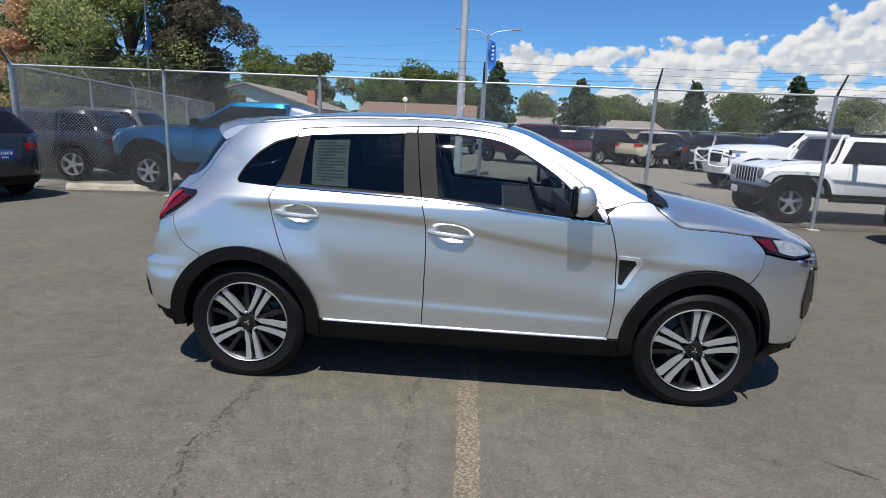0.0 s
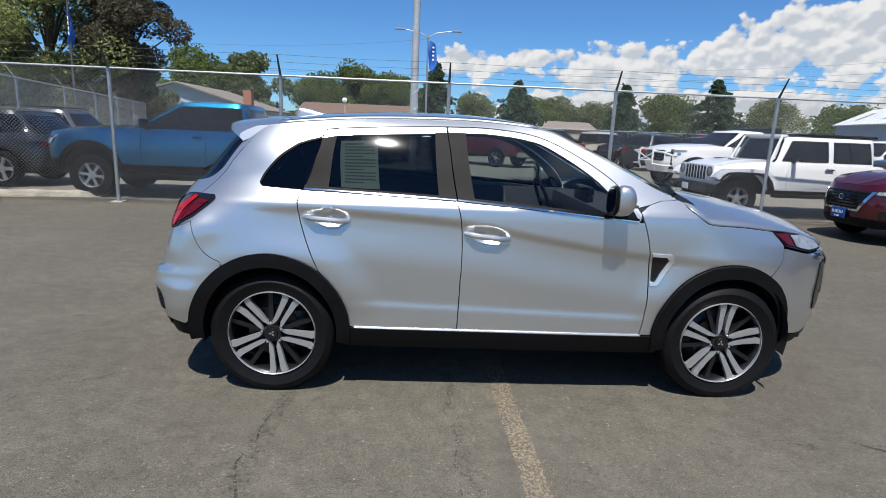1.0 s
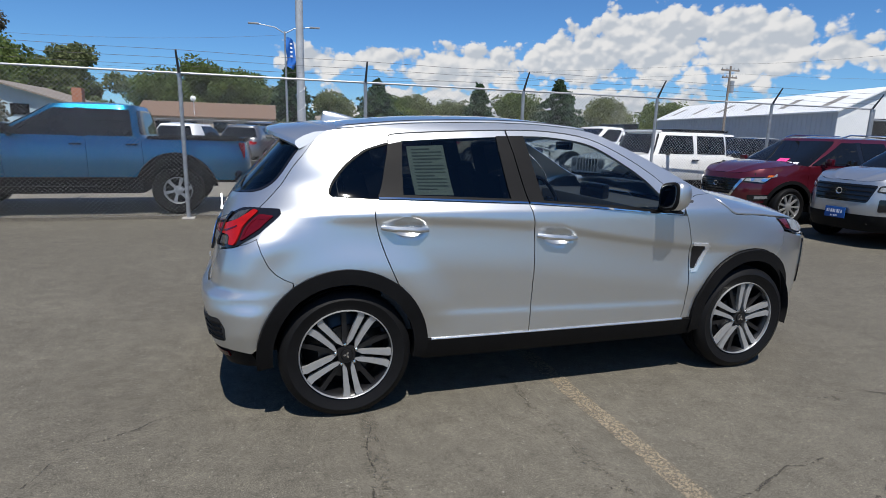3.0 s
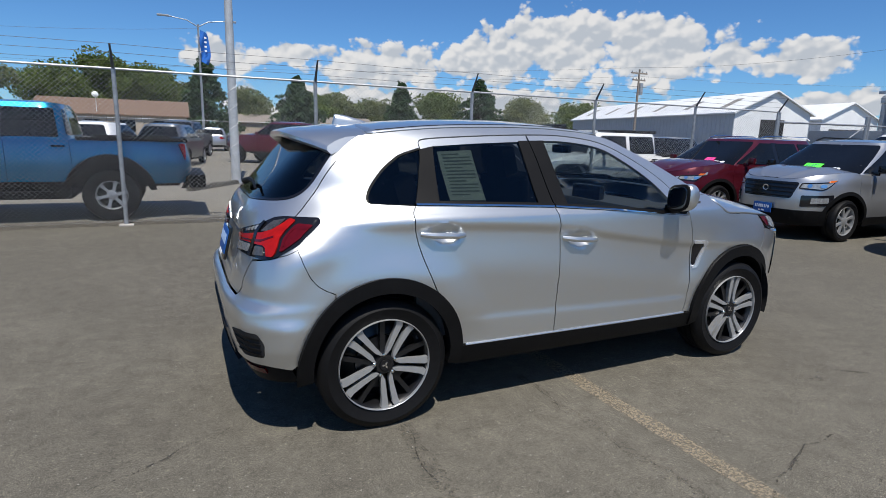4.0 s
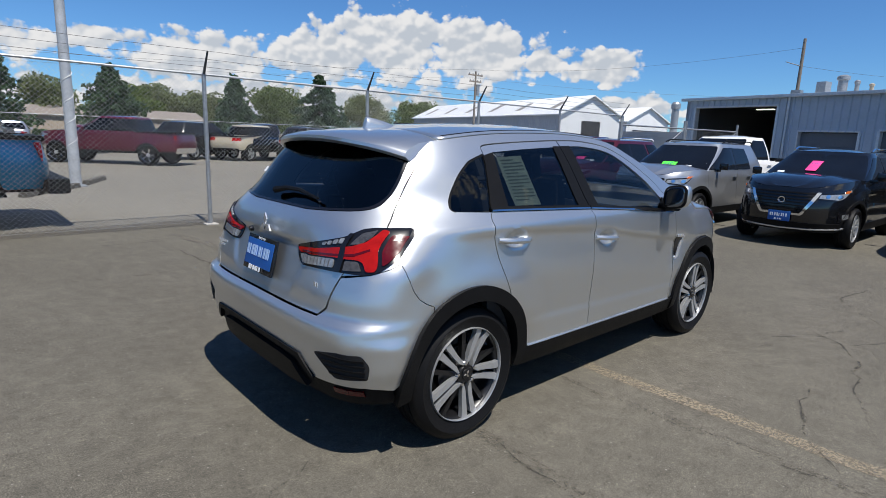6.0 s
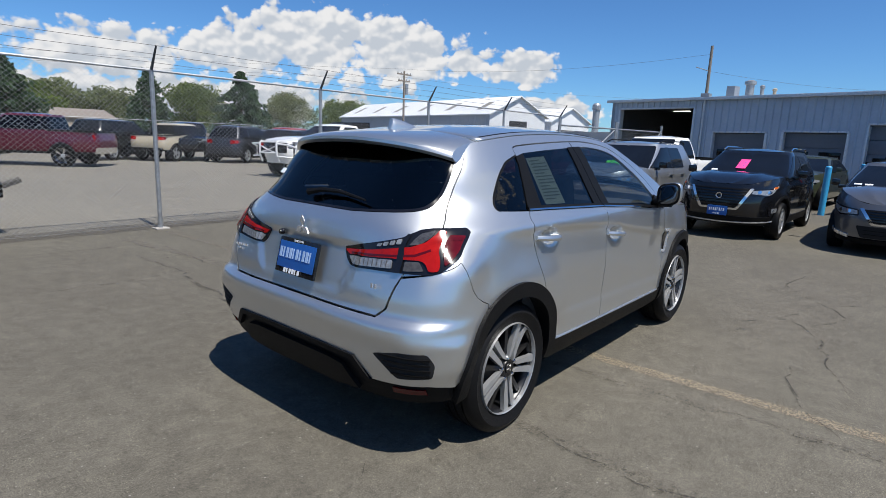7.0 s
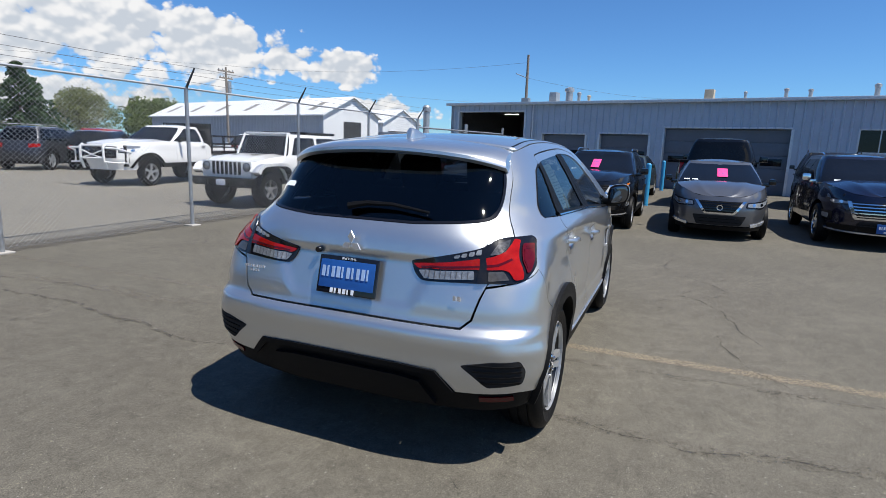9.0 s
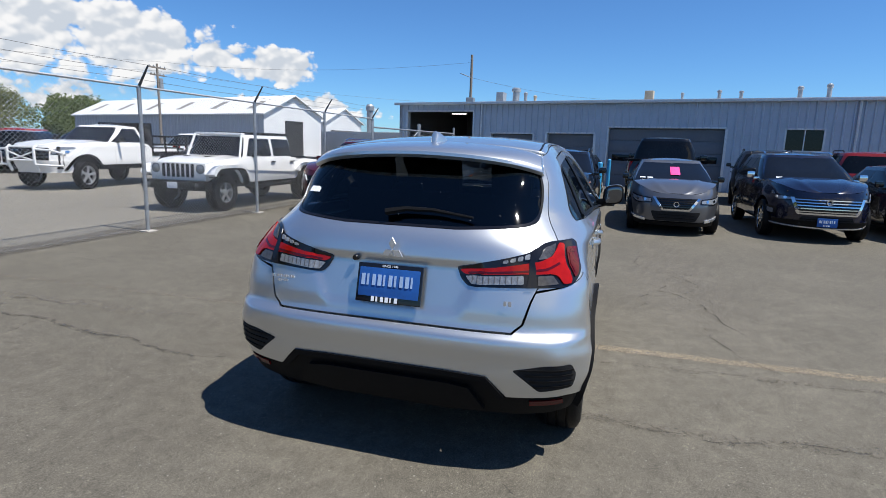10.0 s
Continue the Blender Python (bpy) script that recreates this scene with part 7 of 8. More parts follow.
# ---- fences ----
def wire_net(name, p0, p1, z0, z1, cell, rad, parent, mat):
    """Chain link between two posts' places: zigzag wires of three-sided section in one mesh."""
    p0, p1 = np.array(p0, float), np.array(p1, float)
    L = np.linalg.norm(p1 - p0)
    d = (p1 - p0) / L
    nrm = np.array([-d[1], d[0]])
    nw, nz = int(L / cell), int((z1 - z0) / (cell * 0.9))
    k = np.arange(nz + 1)
    i = np.arange(nw)
    a = i[:, None] * cell + ((k[None, :] + i[:, None]) % 2) * cell
    z = z0 + k[None, :] * (z1 - z0) / nz + 0 * a
    off = (((k[None, :] + i[:, None]) % 2) - 0.5) * rad * 2
    verts = []
    for ang in (90, 210, 330):
        ca, sa = math.cos(radians(ang)) * rad, math.sin(radians(ang)) * rad
        aa = a + ca
        oo = off + sa
        verts.append(np.stack([p0[0] + d[0] * aa + nrm[0] * oo, p0[1] + d[1] * aa + nrm[1] * oo, z], -1))
    v = np.stack(verts, 2).reshape(-1, 3)
    base = (i[:, None] * (nz + 1) + k[None, :-1]) * 3
    faces = []
    for q in range(3):
        r = (q + 1) % 3
        faces.append(np.stack([base + q, base + r, base + 3 + r, base + 3 + q], -1).reshape(-1, 4))
    f = np.concatenate(faces)
    me = bpy.data.meshes.new(name)
    me.vertices.add(len(v))
    me.vertices.foreach_set("co", v.astype(np.float32).ravel())
    me.loops.add(f.size)
    me.loops.foreach_set("vertex_index", f.ravel().astype(np.int32))
    me.polygons.add(len(f))
    me.polygons.foreach_set("loop_start", (np.arange(len(f)) * 4).astype(np.int32))
    me.update(calc_edges=True)
    me.materials.append(mat)
    ob = new(name, me)
    ob.parent = parent
    return tagged(ob, kind="stuff")


WIRE = plain("zinc_wire", (0.46, 0.47, 0.48), 0.5, metallic=0.4, var=0.25)
BARB = plain("weathered_wire", (0.10, 0.10, 0.10), 0.6, metallic=0.4)


def fence(label, posts, height=2.36, arm=(0.0, -0.22, 0.33), cell=0.036, rad=0.0021, radius=0.032, barbs=True, net=True, lean=()):
    f = thing("chain_link_fence", pose(posts[0][0], posts[0][1], 0), label, "fence")
    o = Vector((posts[0][0], posts[0][1], 0))
    tops = []
    for n_, (x, y) in enumerate(posts):
        b = Vector((x, y, 0)) - o
        bm = bmesh.new()
        big = 1.5 if n_ in lean else 1.0
        tube(bm, [b + Vector((0, 0, -0.05)), b + Vector((0, 0, height + 0.02))], radius * big, 10)
        p = part("post", bm, STEEL, f)
        bm = bmesh.new()
        box(bm, b + Vector((-0.10, -0.10, 0.0)), b + Vector((0.10, 0.10, 0.022)), 0.008)
        part("footing", bm, CONCRETE, p)
        if barbs:
            bm = bmesh.new()
            tube(bm, [b + Vector((0, 0, height - 0.01)), b + Vector(arm) * 1.0 + Vector((0, 0, height))], [0.024, 0.014], 6)
            part("barb_arm", bm, BARB, p)
    for q in range(len(posts) - 1):
        a, b = Vector((*posts[q], 0)) - o, Vector((*posts[q + 1], 0)) - o
        bm = bmesh.new()
        tube(bm, [a + Vector((0, 0, height)), b + Vector((0, 0, height))], 0.018, 8)
        part("top_rail", bm, WIRE, f)
        bm = bmesh.new()
        tube(bm, [a + Vector((0, 0, 0.06)), (a + b) / 2 + Vector((0, 0, 0.05)), b + Vector((0, 0, 0.06))], 0.003, 4)
        part("bottom_wire", bm, BARB, f)
        if net:
            wire_net("wire_mesh", a[:2], b[:2], 0.05, height, cell, rad, f, WIRE)
        if barbs:
            for k in (0.33, 0.66, 1.0):
                bm = bmesh.new()
                s0, s1 = (v + Vector((arm[0] * k, arm[1] * k, height + arm[2] * k)) for v in (a, b))
                tube(bm, [s0, (s0 + s1) / 2 + Vector((0, 0, -0.015)), s1], 0.0028, 4)
                part("barbed_wire", bm, BARB, f)
    return f


CONCRETE = plain("concrete", (0.36, 0.34, 0.31), 0.9, bump=0.4, bscale=60, scale=5)
FY = 6.44
fence("galvanised chain-link fence topped with barbed wire", [(-7.72, FY), (-4.69, FY), (-1.71, FY), (1.29, FY), (4.34, FY), (7.39, FY), (10.44, FY), (13.5, FY)], lean=(0,))
fence("chain-link fence running back along the lot's side", [(-7.72, FY + 0.08), (-9.0, 10.4), (-10.2, 14.2), (-11.4, 18.0), (-12.6, 21.8), (-13.8, 25.6), (-15.0, 29.4)], arm=(-0.25, 0.0, 0.3), cell=0.055, rad=0.0020)
fence("far chain-link fence behind the parked rows", [(-15.0, 46), (-7.0, 45), (1.0, 44.5), (9.0, 44), (17.0, 43), (25.0, 42)], height=2.1, net=False, barbs=False)
gate = thing("yard_gate", pose(13.5, FY, 0), "galvanised tube gate with diagonal braces", "gate")
for (ax, ay), (bx, by) in (((0.05, 0), (3.2, -0.45)), ((3.3, -0.45), (6.4, -0.9))):
    a, b = Vector((ax, ay, 0)), Vector((bx, by, 0))
    bm = bmesh.new()
    for z in (0.12, 1.15, 2.1):
        tube(bm, [a + Vector((0, 0, z)), b + Vector((0, 0, z))], 0.026, 8)
    tube(bm, [a + Vector((0, 0, 0.12)), b + Vector((0, 0, 2.1))], 0.02, 8)
    for v in (a, b):
        tube(bm, [v, v + Vector((0, 0, 2.35))], 0.045, 8)
    g_ = part("gate_frame", bm, STEEL, gate)
    wire_net("wire_mesh", a[:2], b[:2], 0.12, 2.1, 0.045, 0.0017, gate, WIRE)

# ---- poles ----
bm = bmesh.new()
tube(bm, [(0, 0, -0.05), (0, 0, 3), (0.02, 0, 9.5)], [0.13, 0.115, 0.085], 16)
lp = thing("light_pole", pose(0.56, 13.74, 0), "tall grey steel light pole with pale spiral scuffs", "pole")
pole_ = part("pole", bm, plain("grey_pole_paint", (0.40, 0.42, 0.44), 0.5, metallic=0.2, var=0.25, scale=4), lp)
bm = bmesh.new()
sp = [(0.121 * math.cos(t * 1.9), 0.121 * math.sin(t * 1.9), 0.7 + t * 0.155) for t in np.linspace(0, 15, 120)]
tube(bm, sp, 0.011, 5)
part("spiral_tape", bm, plain("pale_tape", (0.66, 0.66, 0.64), 0.6), lp)
bm = bmesh.new()
box(bm, (-0.22, -0.22, 0), (0.22, 0.22, 0.03), 0.01)
part("base_plate", bm, STEEL, lp)
FLAGBLUE = plain("blue_flag_cloth", (0.012, 0.12, 0.45), 0.8)


def banner(parent, x, z0, z1, wide, seed):
    rnd = random.Random(seed)
    rows = []
    for t in np.linspace(0, 1, 14):
        w = wide * (0.55 + 0.5 * math.sin(t * 2.6 + 0.3))
        rows.append([(x + w * u + 0.05 * math.sin(7 * t + seed), 0.16 * math.sin(5 * u + 6 * t + seed), z1 + (z0 - z1) * (t + 0.12 * u)) for u in np.linspace(0, 1, 7)])
    ob = sheet("flag", rows, FLAGBLUE, parent, "blue hanging flag with white marks")
    bm = bmesh.new()
    for k in range(4):
        z = z1 + (z0 - z1) * (0.25 + 0.14 * k)
        box(bm, (x + wide * 0.42, -0.2, z - 0.09), (x + wide * 0.66, -0.17, z + 0.06), 0.01)
    part("flag_mark", bm, LETTER, ob)


sl = thing("street_lamp", pose(1.15, 49.2, 0), "double-armed street lamp with a blue flag on it", "street lamp")
bm = bmesh.new()
tube(bm, [(0, 0, 0), (0, 0, 9.9)], [0.11, 0.07], 12)
part("pole", bm, STEEL, sl)
for s in (-1, 1):
    bm = bmesh.new()
    tube(bm, [(0, 0, 9.7), (s * 0.8, 0, 10.15), (s * 2.2, 0, 10.35)], 0.04, 8)
    arm_ = part("arm", bm, STEEL, sl)
    bm = bmesh.new()
    box(bm, (s * 2.55 - 0.45, -0.15, 10.28), (s * 2.55 + 0.45, 0.15, 10.42), 0.05)
    part("lamp_head", bm, STEEL, arm_)
banner(sl, 0.1, 7.0, 9.5, 0.75, 2)
fp = thing("flag_pole", pose(-15.7, 24.0, 0), "dark flag pole with a furled blue flag", "flag pole")
bm = bmesh.new()
tube(bm, [(0, 0, 0), (0.1, 0, 11)], [0.06, 0.035], 8)
part("pole", bm, BARB, fp)
banner(fp, 0.03, 4.7, 6.3, 0.17, 5)
WOOD = plain("weathered_pole_wood", (0.20, 0.175, 0.15), 0.9, bump=0.4, bscale=40)


def utility_pole(x, y, h, arms, label):
    u = thing("utility_pole", pose(x, y, 0), label, "utility pole")
    bm = bmesh.new()
    tube(bm, [(0, 0, 0), (0, 0, h)], [0.15, 0.10], 10)
    part("pole", bm, WOOD, u)
    for z, w in arms:
        bm = bmesh.new()
        box(bm, (-w / 2, -0.06, z - 0.07), (w / 2, 0.06, z + 0.07), 0.01)
        c = part("cross_arm", bm, WOOD, u)
        for k in (-0.45, -0.2, 0.2, 0.45):
            bm = bmesh.new()
            lathe(bm, [(0.05, z + 0.07), (0.06, z + 0.16), (0.02, z + 0.24), (0.0001, z + 0.24)], 8, 'z', (w * k, 0, 0))
            part("insulator", bm, STEEL, c)
    return u


up1 = utility_pole(44.0, 43.5, 8.9, [(8.5, 2.2), (7.8, 1.8)], "weathered wooden utility pole with two cross-arms")
bm = bmesh.new()
tube(bm, [(0.35, 0, 6.3), (0.35, 0, 7.5)], 0.26, 12)
part("transformer", bm, STEEL, up1)
up2 = utility_pole(42.9, 10.7, 9.0, [], "leaning dark wooden pole behind the workshop")
bm = bmesh.new()
tube(bm, [(0, 0, 7.2), (-1.2, 0.6, 7.4)], 0.03, 6)
part("lamp_arm", bm, STEEL, up2)
bm = bmesh.new()
box(bm, (-0.35, -0.3, 4.9), (0.35, 0.3, 5.6), 0.03)
part("meter_box", bm, STEEL, up2)
for a, b, sag in (((44.0, 43.5, 9.1), (-40, 75, 9.0), 1.6), ((44.0, 43.5, 8.2), (-40, 72, 7.8), 1.5), ((44.0, 43.5, 9.1), (42.9, 10.7, 8.4), 0.7), ((44, 43.5, 8.2), (75, 9, 7.5), 0.9), ((42.9, 10.7, 7.2), (75, -6, 8.5), 0.8), ((1.15, 49.2, 9.6), (-32, 46, 8.4), 0.9)):
    bm = bmesh.new()
    A, B = Vector(a), Vector(b)
    tube(bm, [A.lerp(B, t) - Vector((0, 0, sag * 4 * t * (1 - t))) for t in np.linspace(0, 1, 14)], 0.008, 4)
    w_ = part("overhead_wire", bm, BARB, None)
    tagged(w_, "thin dark overhead line strung between poles", "wire")

# ---- kerbs and bollards ----
STOPPAINT = plain("worn_kerb_paint", (0.42, 0.38, 0.30), 0.9, var=0.5, scale=7, bump=0.4, bscale=40)
KERBDARK = plain("dark_kerb", (0.07, 0.065, 0.055), 0.9, var=0.5, scale=6, bump=0.5, bscale=40)


def wheel_stop(x, y, length, heading, mat, label):
    bm = bmesh.new()
    rnd = random.Random(int(x * 10) + 5)
    n = 14
    rings = []
    for i in range(n + 1):
        a = -length / 2 + length * i / n
        j = rnd.uniform(-0.012, 0.012)
        rings.append([bm.verts.new((a, yy, zz)) for yy, zz in ((-0.09, 0.0), (-0.07 + j, 0.10), (-0.03, 0.125 + j), (0.03, 0.125 + j), (0.07 + j, 0.10), (0.09, 0.0))])
    for r0, r1 in zip(rings, rings[1:]):
        for k in range(5):
            bm.faces.new((r0[k], r0[k + 1], r1[k + 1], r1[k]))
    bm.faces.new(rings[0])
    bm.faces.new(rings[-1])
    ob = part("wheel_stop", bm, mat, None)
    ob.matrix_basis = pose(x, y, 0, 0, 0, heading)
    tagged(ob, label, "wheel stop")


wheel_stop(-0.10, 12.45, 2.3, 57, KERBDARK, "dark worn timber wheel stop with pale patches")
wheel_stop(1.15, 14.75, 1.7, 66, KERBDARK, "dark worn timber wheel stop by the light pole")
wheel_stop(-6.15, 6.85, 1.7, 14, STOPPAINT, "chipped concrete wheel stop with faded stripes")
for x, y in ((14.5, -0.62), (22.0, -0.84), (22.0, -3.6)):
    bm = bmesh.new()
    tube(bm, [(0, 0, -0.05), (0, 0, 1.20), (0, 0, 1.235)], [0.075, 0.075, 0.045], 16)
    ob = part("bollard", bm, BOLLARD, None)
    ob.matrix_basis = pose(x, y, 0, 0, 2 if x < 20 else 0, 0)
    tagged(ob, "blue painted steel bollard standing on the asphalt", "bollard", "blue bollards")

# ---- the workshop ----
WALLMETAL = plain("blue_grey_sheet_metal", (0.405, 0.469, 0.552), 0.45, metallic=0.1, var=0.10, scale=1.2)
DOORMETAL = plain("slate_door_paint", (0.106, 0.124, 0.156), 0.45, var=0.12, scale=1.5)
TRIMLIGHT = plain("pale_metal_trim", (0.60, 0.62, 0.64), 0.4, metallic=0.2)
TANBOX = plain("tan_cooler_paint", (0.36, 0.31, 0.235), 0.7)
ROOFWHITE = plain("white_roof_metal", (0.74, 0.75, 0.75), 0.4, var=0.08, scale=0.8)
SHEDWALL = plain("grey_blue_shed_wall", (0.386, 0.423, 0.478), 0.5, var=0.1, scale=1.0)
SHINGLE = plain("brown_shingle", (0.147, 0.097, 0.069), 0.9, var=0.35, scale=6, bump=0.4, bscale=12)
GREYSHINGLE = plain("grey_shingle", (0.202, 0.175, 0.152), 0.9, var=0.3, scale=6)
BLUESIDING = plain("pale_blue_siding", (0.386, 0.515, 0.589), 0.7, var=0.08, scale=2)
SIDING = plain("tan_siding", (0.368, 0.313, 0.248), 0.8, var=0.1, scale=2)
BRICK = plain("red_brick", (0.30, 0.13, 0.08), 0.9, var=0.3, scale=20)


def ribbed(bm, u0, u1, z0, z1, y=0.0, pitch=0.305, depth=0.055):
    """A piece of sheet-metal wall with upright ribs; u along the wall, y out of it."""
    pts = [(u0, 0.0)]
    k = math.ceil(u0 / pitch)
    while k * pitch < u1:
        c = k * pitch
        for du, dy in ((-0.05, 0), (-0.022, depth), (0.022, depth), (0.05, 0)):
            if u0 < c + du < u1:
                pts.append((c + du, dy))
        k += 1
    pts.append((u1, 0.0))
    lo = [bm.verts.new((u, y - d, z0)) for u, d in pts]
    hi = [bm.verts.new((u, y - d, z1)) for u, d in pts]
    for i in range(len(pts) - 1):
        bm.faces.new((lo[i], lo[i + 1], hi[i + 1], hi[i]))


# own space: x along the wall towards the yard's left, -y out of the wall... turned so that the wall faces the yard
shop = thing("workshop", Matrix.Translation((22.8, -5.4, 0)) @ Matrix.Rotation(math.atan2(0.98, 0.2), 4, 'Z') @ Matrix.Diagonal((1, -1, 1, 1)), "long blue-grey sheet-metal workshop with roller doors", "building")
EAVE = 3.80
bm = bmesh.new()
for u0, u1, z0, z1 in ((-16, -3.42, 0, EAVE), (-3.42, -2.1, 0, 1.77), (-3.42, -2.1, 2.65, EAVE), (-2.1, 0.0, 0, EAVE), (0.0, 4.85, 2.62, EAVE), (4.85, 5.42, 0, EAVE), (5.42, 7.73, 2.33, EAVE), (7.73, 8.36, 0, EAVE), (8.36, 10.65, 2.28, EAVE), (10.65, 11.6, 0, EAVE), (11.6, 15.6, 3.36, EAVE), (15.6, 16.1, 0, EAVE)):
    ribbed(bm, u0, u1, z0, z1, 0.0)
part("wall", bm, WALLMETAL, shop)
bm = bmesh.new()
for u0, u1, z1 in ((0.0, 4.85, 2.62), (5.42, 7.73, 2.33), (8.36, 10.65, 2.28), (11.6, 15.6, 3.36)):
    for u in (u0, u1):
        box(bm, (u - 0.05, -0.05, 0), (u + 0.05, 0.25, z1), 0.01)
    box(bm, (u0, -0.05, z1), (u1, 0.25, z1 + 0.07), 0.01)
part("door_trim", bm, TRIMLIGHT, shop)
for u0, u1, z1, rows_ in ((0.03, 4.82, 2.60, 5), (5.45, 7.70, 2.31, 4), (8.39, 10.62, 2.26, 4)):
    bm = bmesh.new()
    box(bm, (u0, 0.24, 0), (u1, 0.27, z1), 0.0)
    dr = part("garage_door", bm, DOORMETAL, shop, "slate grey sectional garage door")
    for k in range(rows_):
        bm = bmesh.new()
        h0, h1 = z1 * k / rows_, z1 * (k + 1) / rows_
        box(bm, (u0, 0.19, h0 + 0.008), (u1, 0.24, h1 - 0.008), 0.008)
        part("door_section", bm, DOORMETAL, dr)
    n = 4 if u1 - u0 > 3 else 2
    for k in range(n):
        bm = bmesh.new()
        c = u0 + (u1 - u0) * (k + 0.5) / n
        zc = z1 * (2.5 if rows_ == 5 else 2.5) / rows_
        box(bm, (c - 0.38, 0.175, zc - 0.14), (c + 0.38, 0.195, zc + 0.14), 0.01)
        part("door_window", bm, WINDOW, dr)
bm = bmesh.new()
box(bm, (-3.40, 0.05, 1.79), (-2.12, 0.09, 2.63), 0.0)
wn_ = part("window", bm, WINDOW, shop, "dark sliding window in a pale frame")
bm = bmesh.new()
for a, b in (((-3.42, -0.03, 1.75), (-2.1, 0.05, 1.81)), ((-3.42, -0.03, 2.61), (-2.1, 0.05, 2.67)), ((-3.44, -0.03, 1.75), (-3.38, 0.05, 2.67)), ((-2.14, -0.03, 1.75), (-2.08, 0.05, 2.67)), ((-2.78, 0.0, 1.8), (-2.74, 0.05, 2.62))):
    box(bm, a, b, 0.004)
part("window_frame", bm, TRIMLIGHT, wn_)
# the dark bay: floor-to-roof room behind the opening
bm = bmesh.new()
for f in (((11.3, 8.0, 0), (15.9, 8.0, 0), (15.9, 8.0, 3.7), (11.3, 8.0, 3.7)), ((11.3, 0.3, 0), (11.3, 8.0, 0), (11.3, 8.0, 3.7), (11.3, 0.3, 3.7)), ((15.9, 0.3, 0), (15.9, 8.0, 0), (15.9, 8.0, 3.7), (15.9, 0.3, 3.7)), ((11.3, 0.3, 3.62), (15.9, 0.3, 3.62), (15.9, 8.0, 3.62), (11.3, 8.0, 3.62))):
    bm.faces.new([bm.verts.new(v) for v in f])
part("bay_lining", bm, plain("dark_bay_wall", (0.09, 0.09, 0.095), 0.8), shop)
for u in (12.6, 14.4):
    bm = bmesh.new()
    box(bm, (u - 0.45, 3.8, 3.47), (u + 0.45, 3.9, 3.51), 0.01)
    n = Nodes("tube_lamp")
    n.set(Base_Color=(0.9, 0.9, 0.9), Emission_Color=(1.0, 0.97, 0.9), Emission_Strength=2.5)
    part("strip_light", bm, n.m, shop, "lit fluorescent strip light")
bm = bmesh.new()
vs = [bm.verts.new(v) for v in ((-16.2, -0.2, EAVE), (16.3, -0.2, EAVE), (16.3, 9.0, EAVE + 0.75), (-16.2, 9.0, EAVE + 0.75))]
bm.faces.new(vs)
box(bm, (-16.2, -0.24, EAVE - 0.10), (16.3, -0.06, EAVE + 0.03), 0.015)
part("roof", bm, TRIMLIGHT, shop)
bm = bmesh.new()
box(bm, (15.9, 0.0, 0), (16.1, 9.0, EAVE), 0.0)
box(bm, (-16.1, 8.9, 0), (16.1, 9.0, EAVE + 0.6), 0.0)
part("end_wall", bm, WALLMETAL, shop)
for u in (-4.4, 11.15):
    bm = bmesh.new()
    tube(bm, [(u, -0.08, EAVE - 0.08), (u, -0.08, 0.1)], 0.045, 8)
    part("downpipe", bm, TRIMLIGHT, shop)
for u, y, r_, h, mat in ((10.0, 1.6, 0.22, 1.05, STEEL), (9.55, 1.8, 0.10, 0.75, STEEL), (9.1, 2.0, 0.09, 0.55, TANBOX), (2.0, 1.5, 0.07, 0.5, STEEL), (0.5, 1.5, 0.09, 0.62, STEEL), (-0.35, 1.5, 0.09, 0.55, STEEL), (-2.5, 1.5, 0.11, 0.75, STEEL), (-3.5, 1.5, 0.11, 0.85, STEEL)):
    bm = bmesh.new()
    z = EAVE + 0.1
    r_, h = r_ * 0.8, h * 0.72
    lathe(bm, [(r_, z - 0.2), (r_, z + h * 0.72), (r_ * 1.35, z + h * 0.74), (r_ * 1.35, z + h * 0.92), (r_ * 0.6, z + h), (0.0001, z + h)], 14, 'z', (u, y, 0))
    part("roof_vent", bm, mat, shop)
bm = bmesh.new()
box(bm, (3.22, 1.3, EAVE + 0.05), (3.60, 1.7, EAVE + 0.56), 0.03)
part("evaporative_cooler", bm, TANBOX, shop, "tan rooftop cooler")
bm = bmesh.new()
box(bm, (11.1, 2.5, EAVE + 0.1), (11.5, 3.0, EAVE + 0.75), 0.02)
part("rooftop_unit", bm, STEEL, shop)


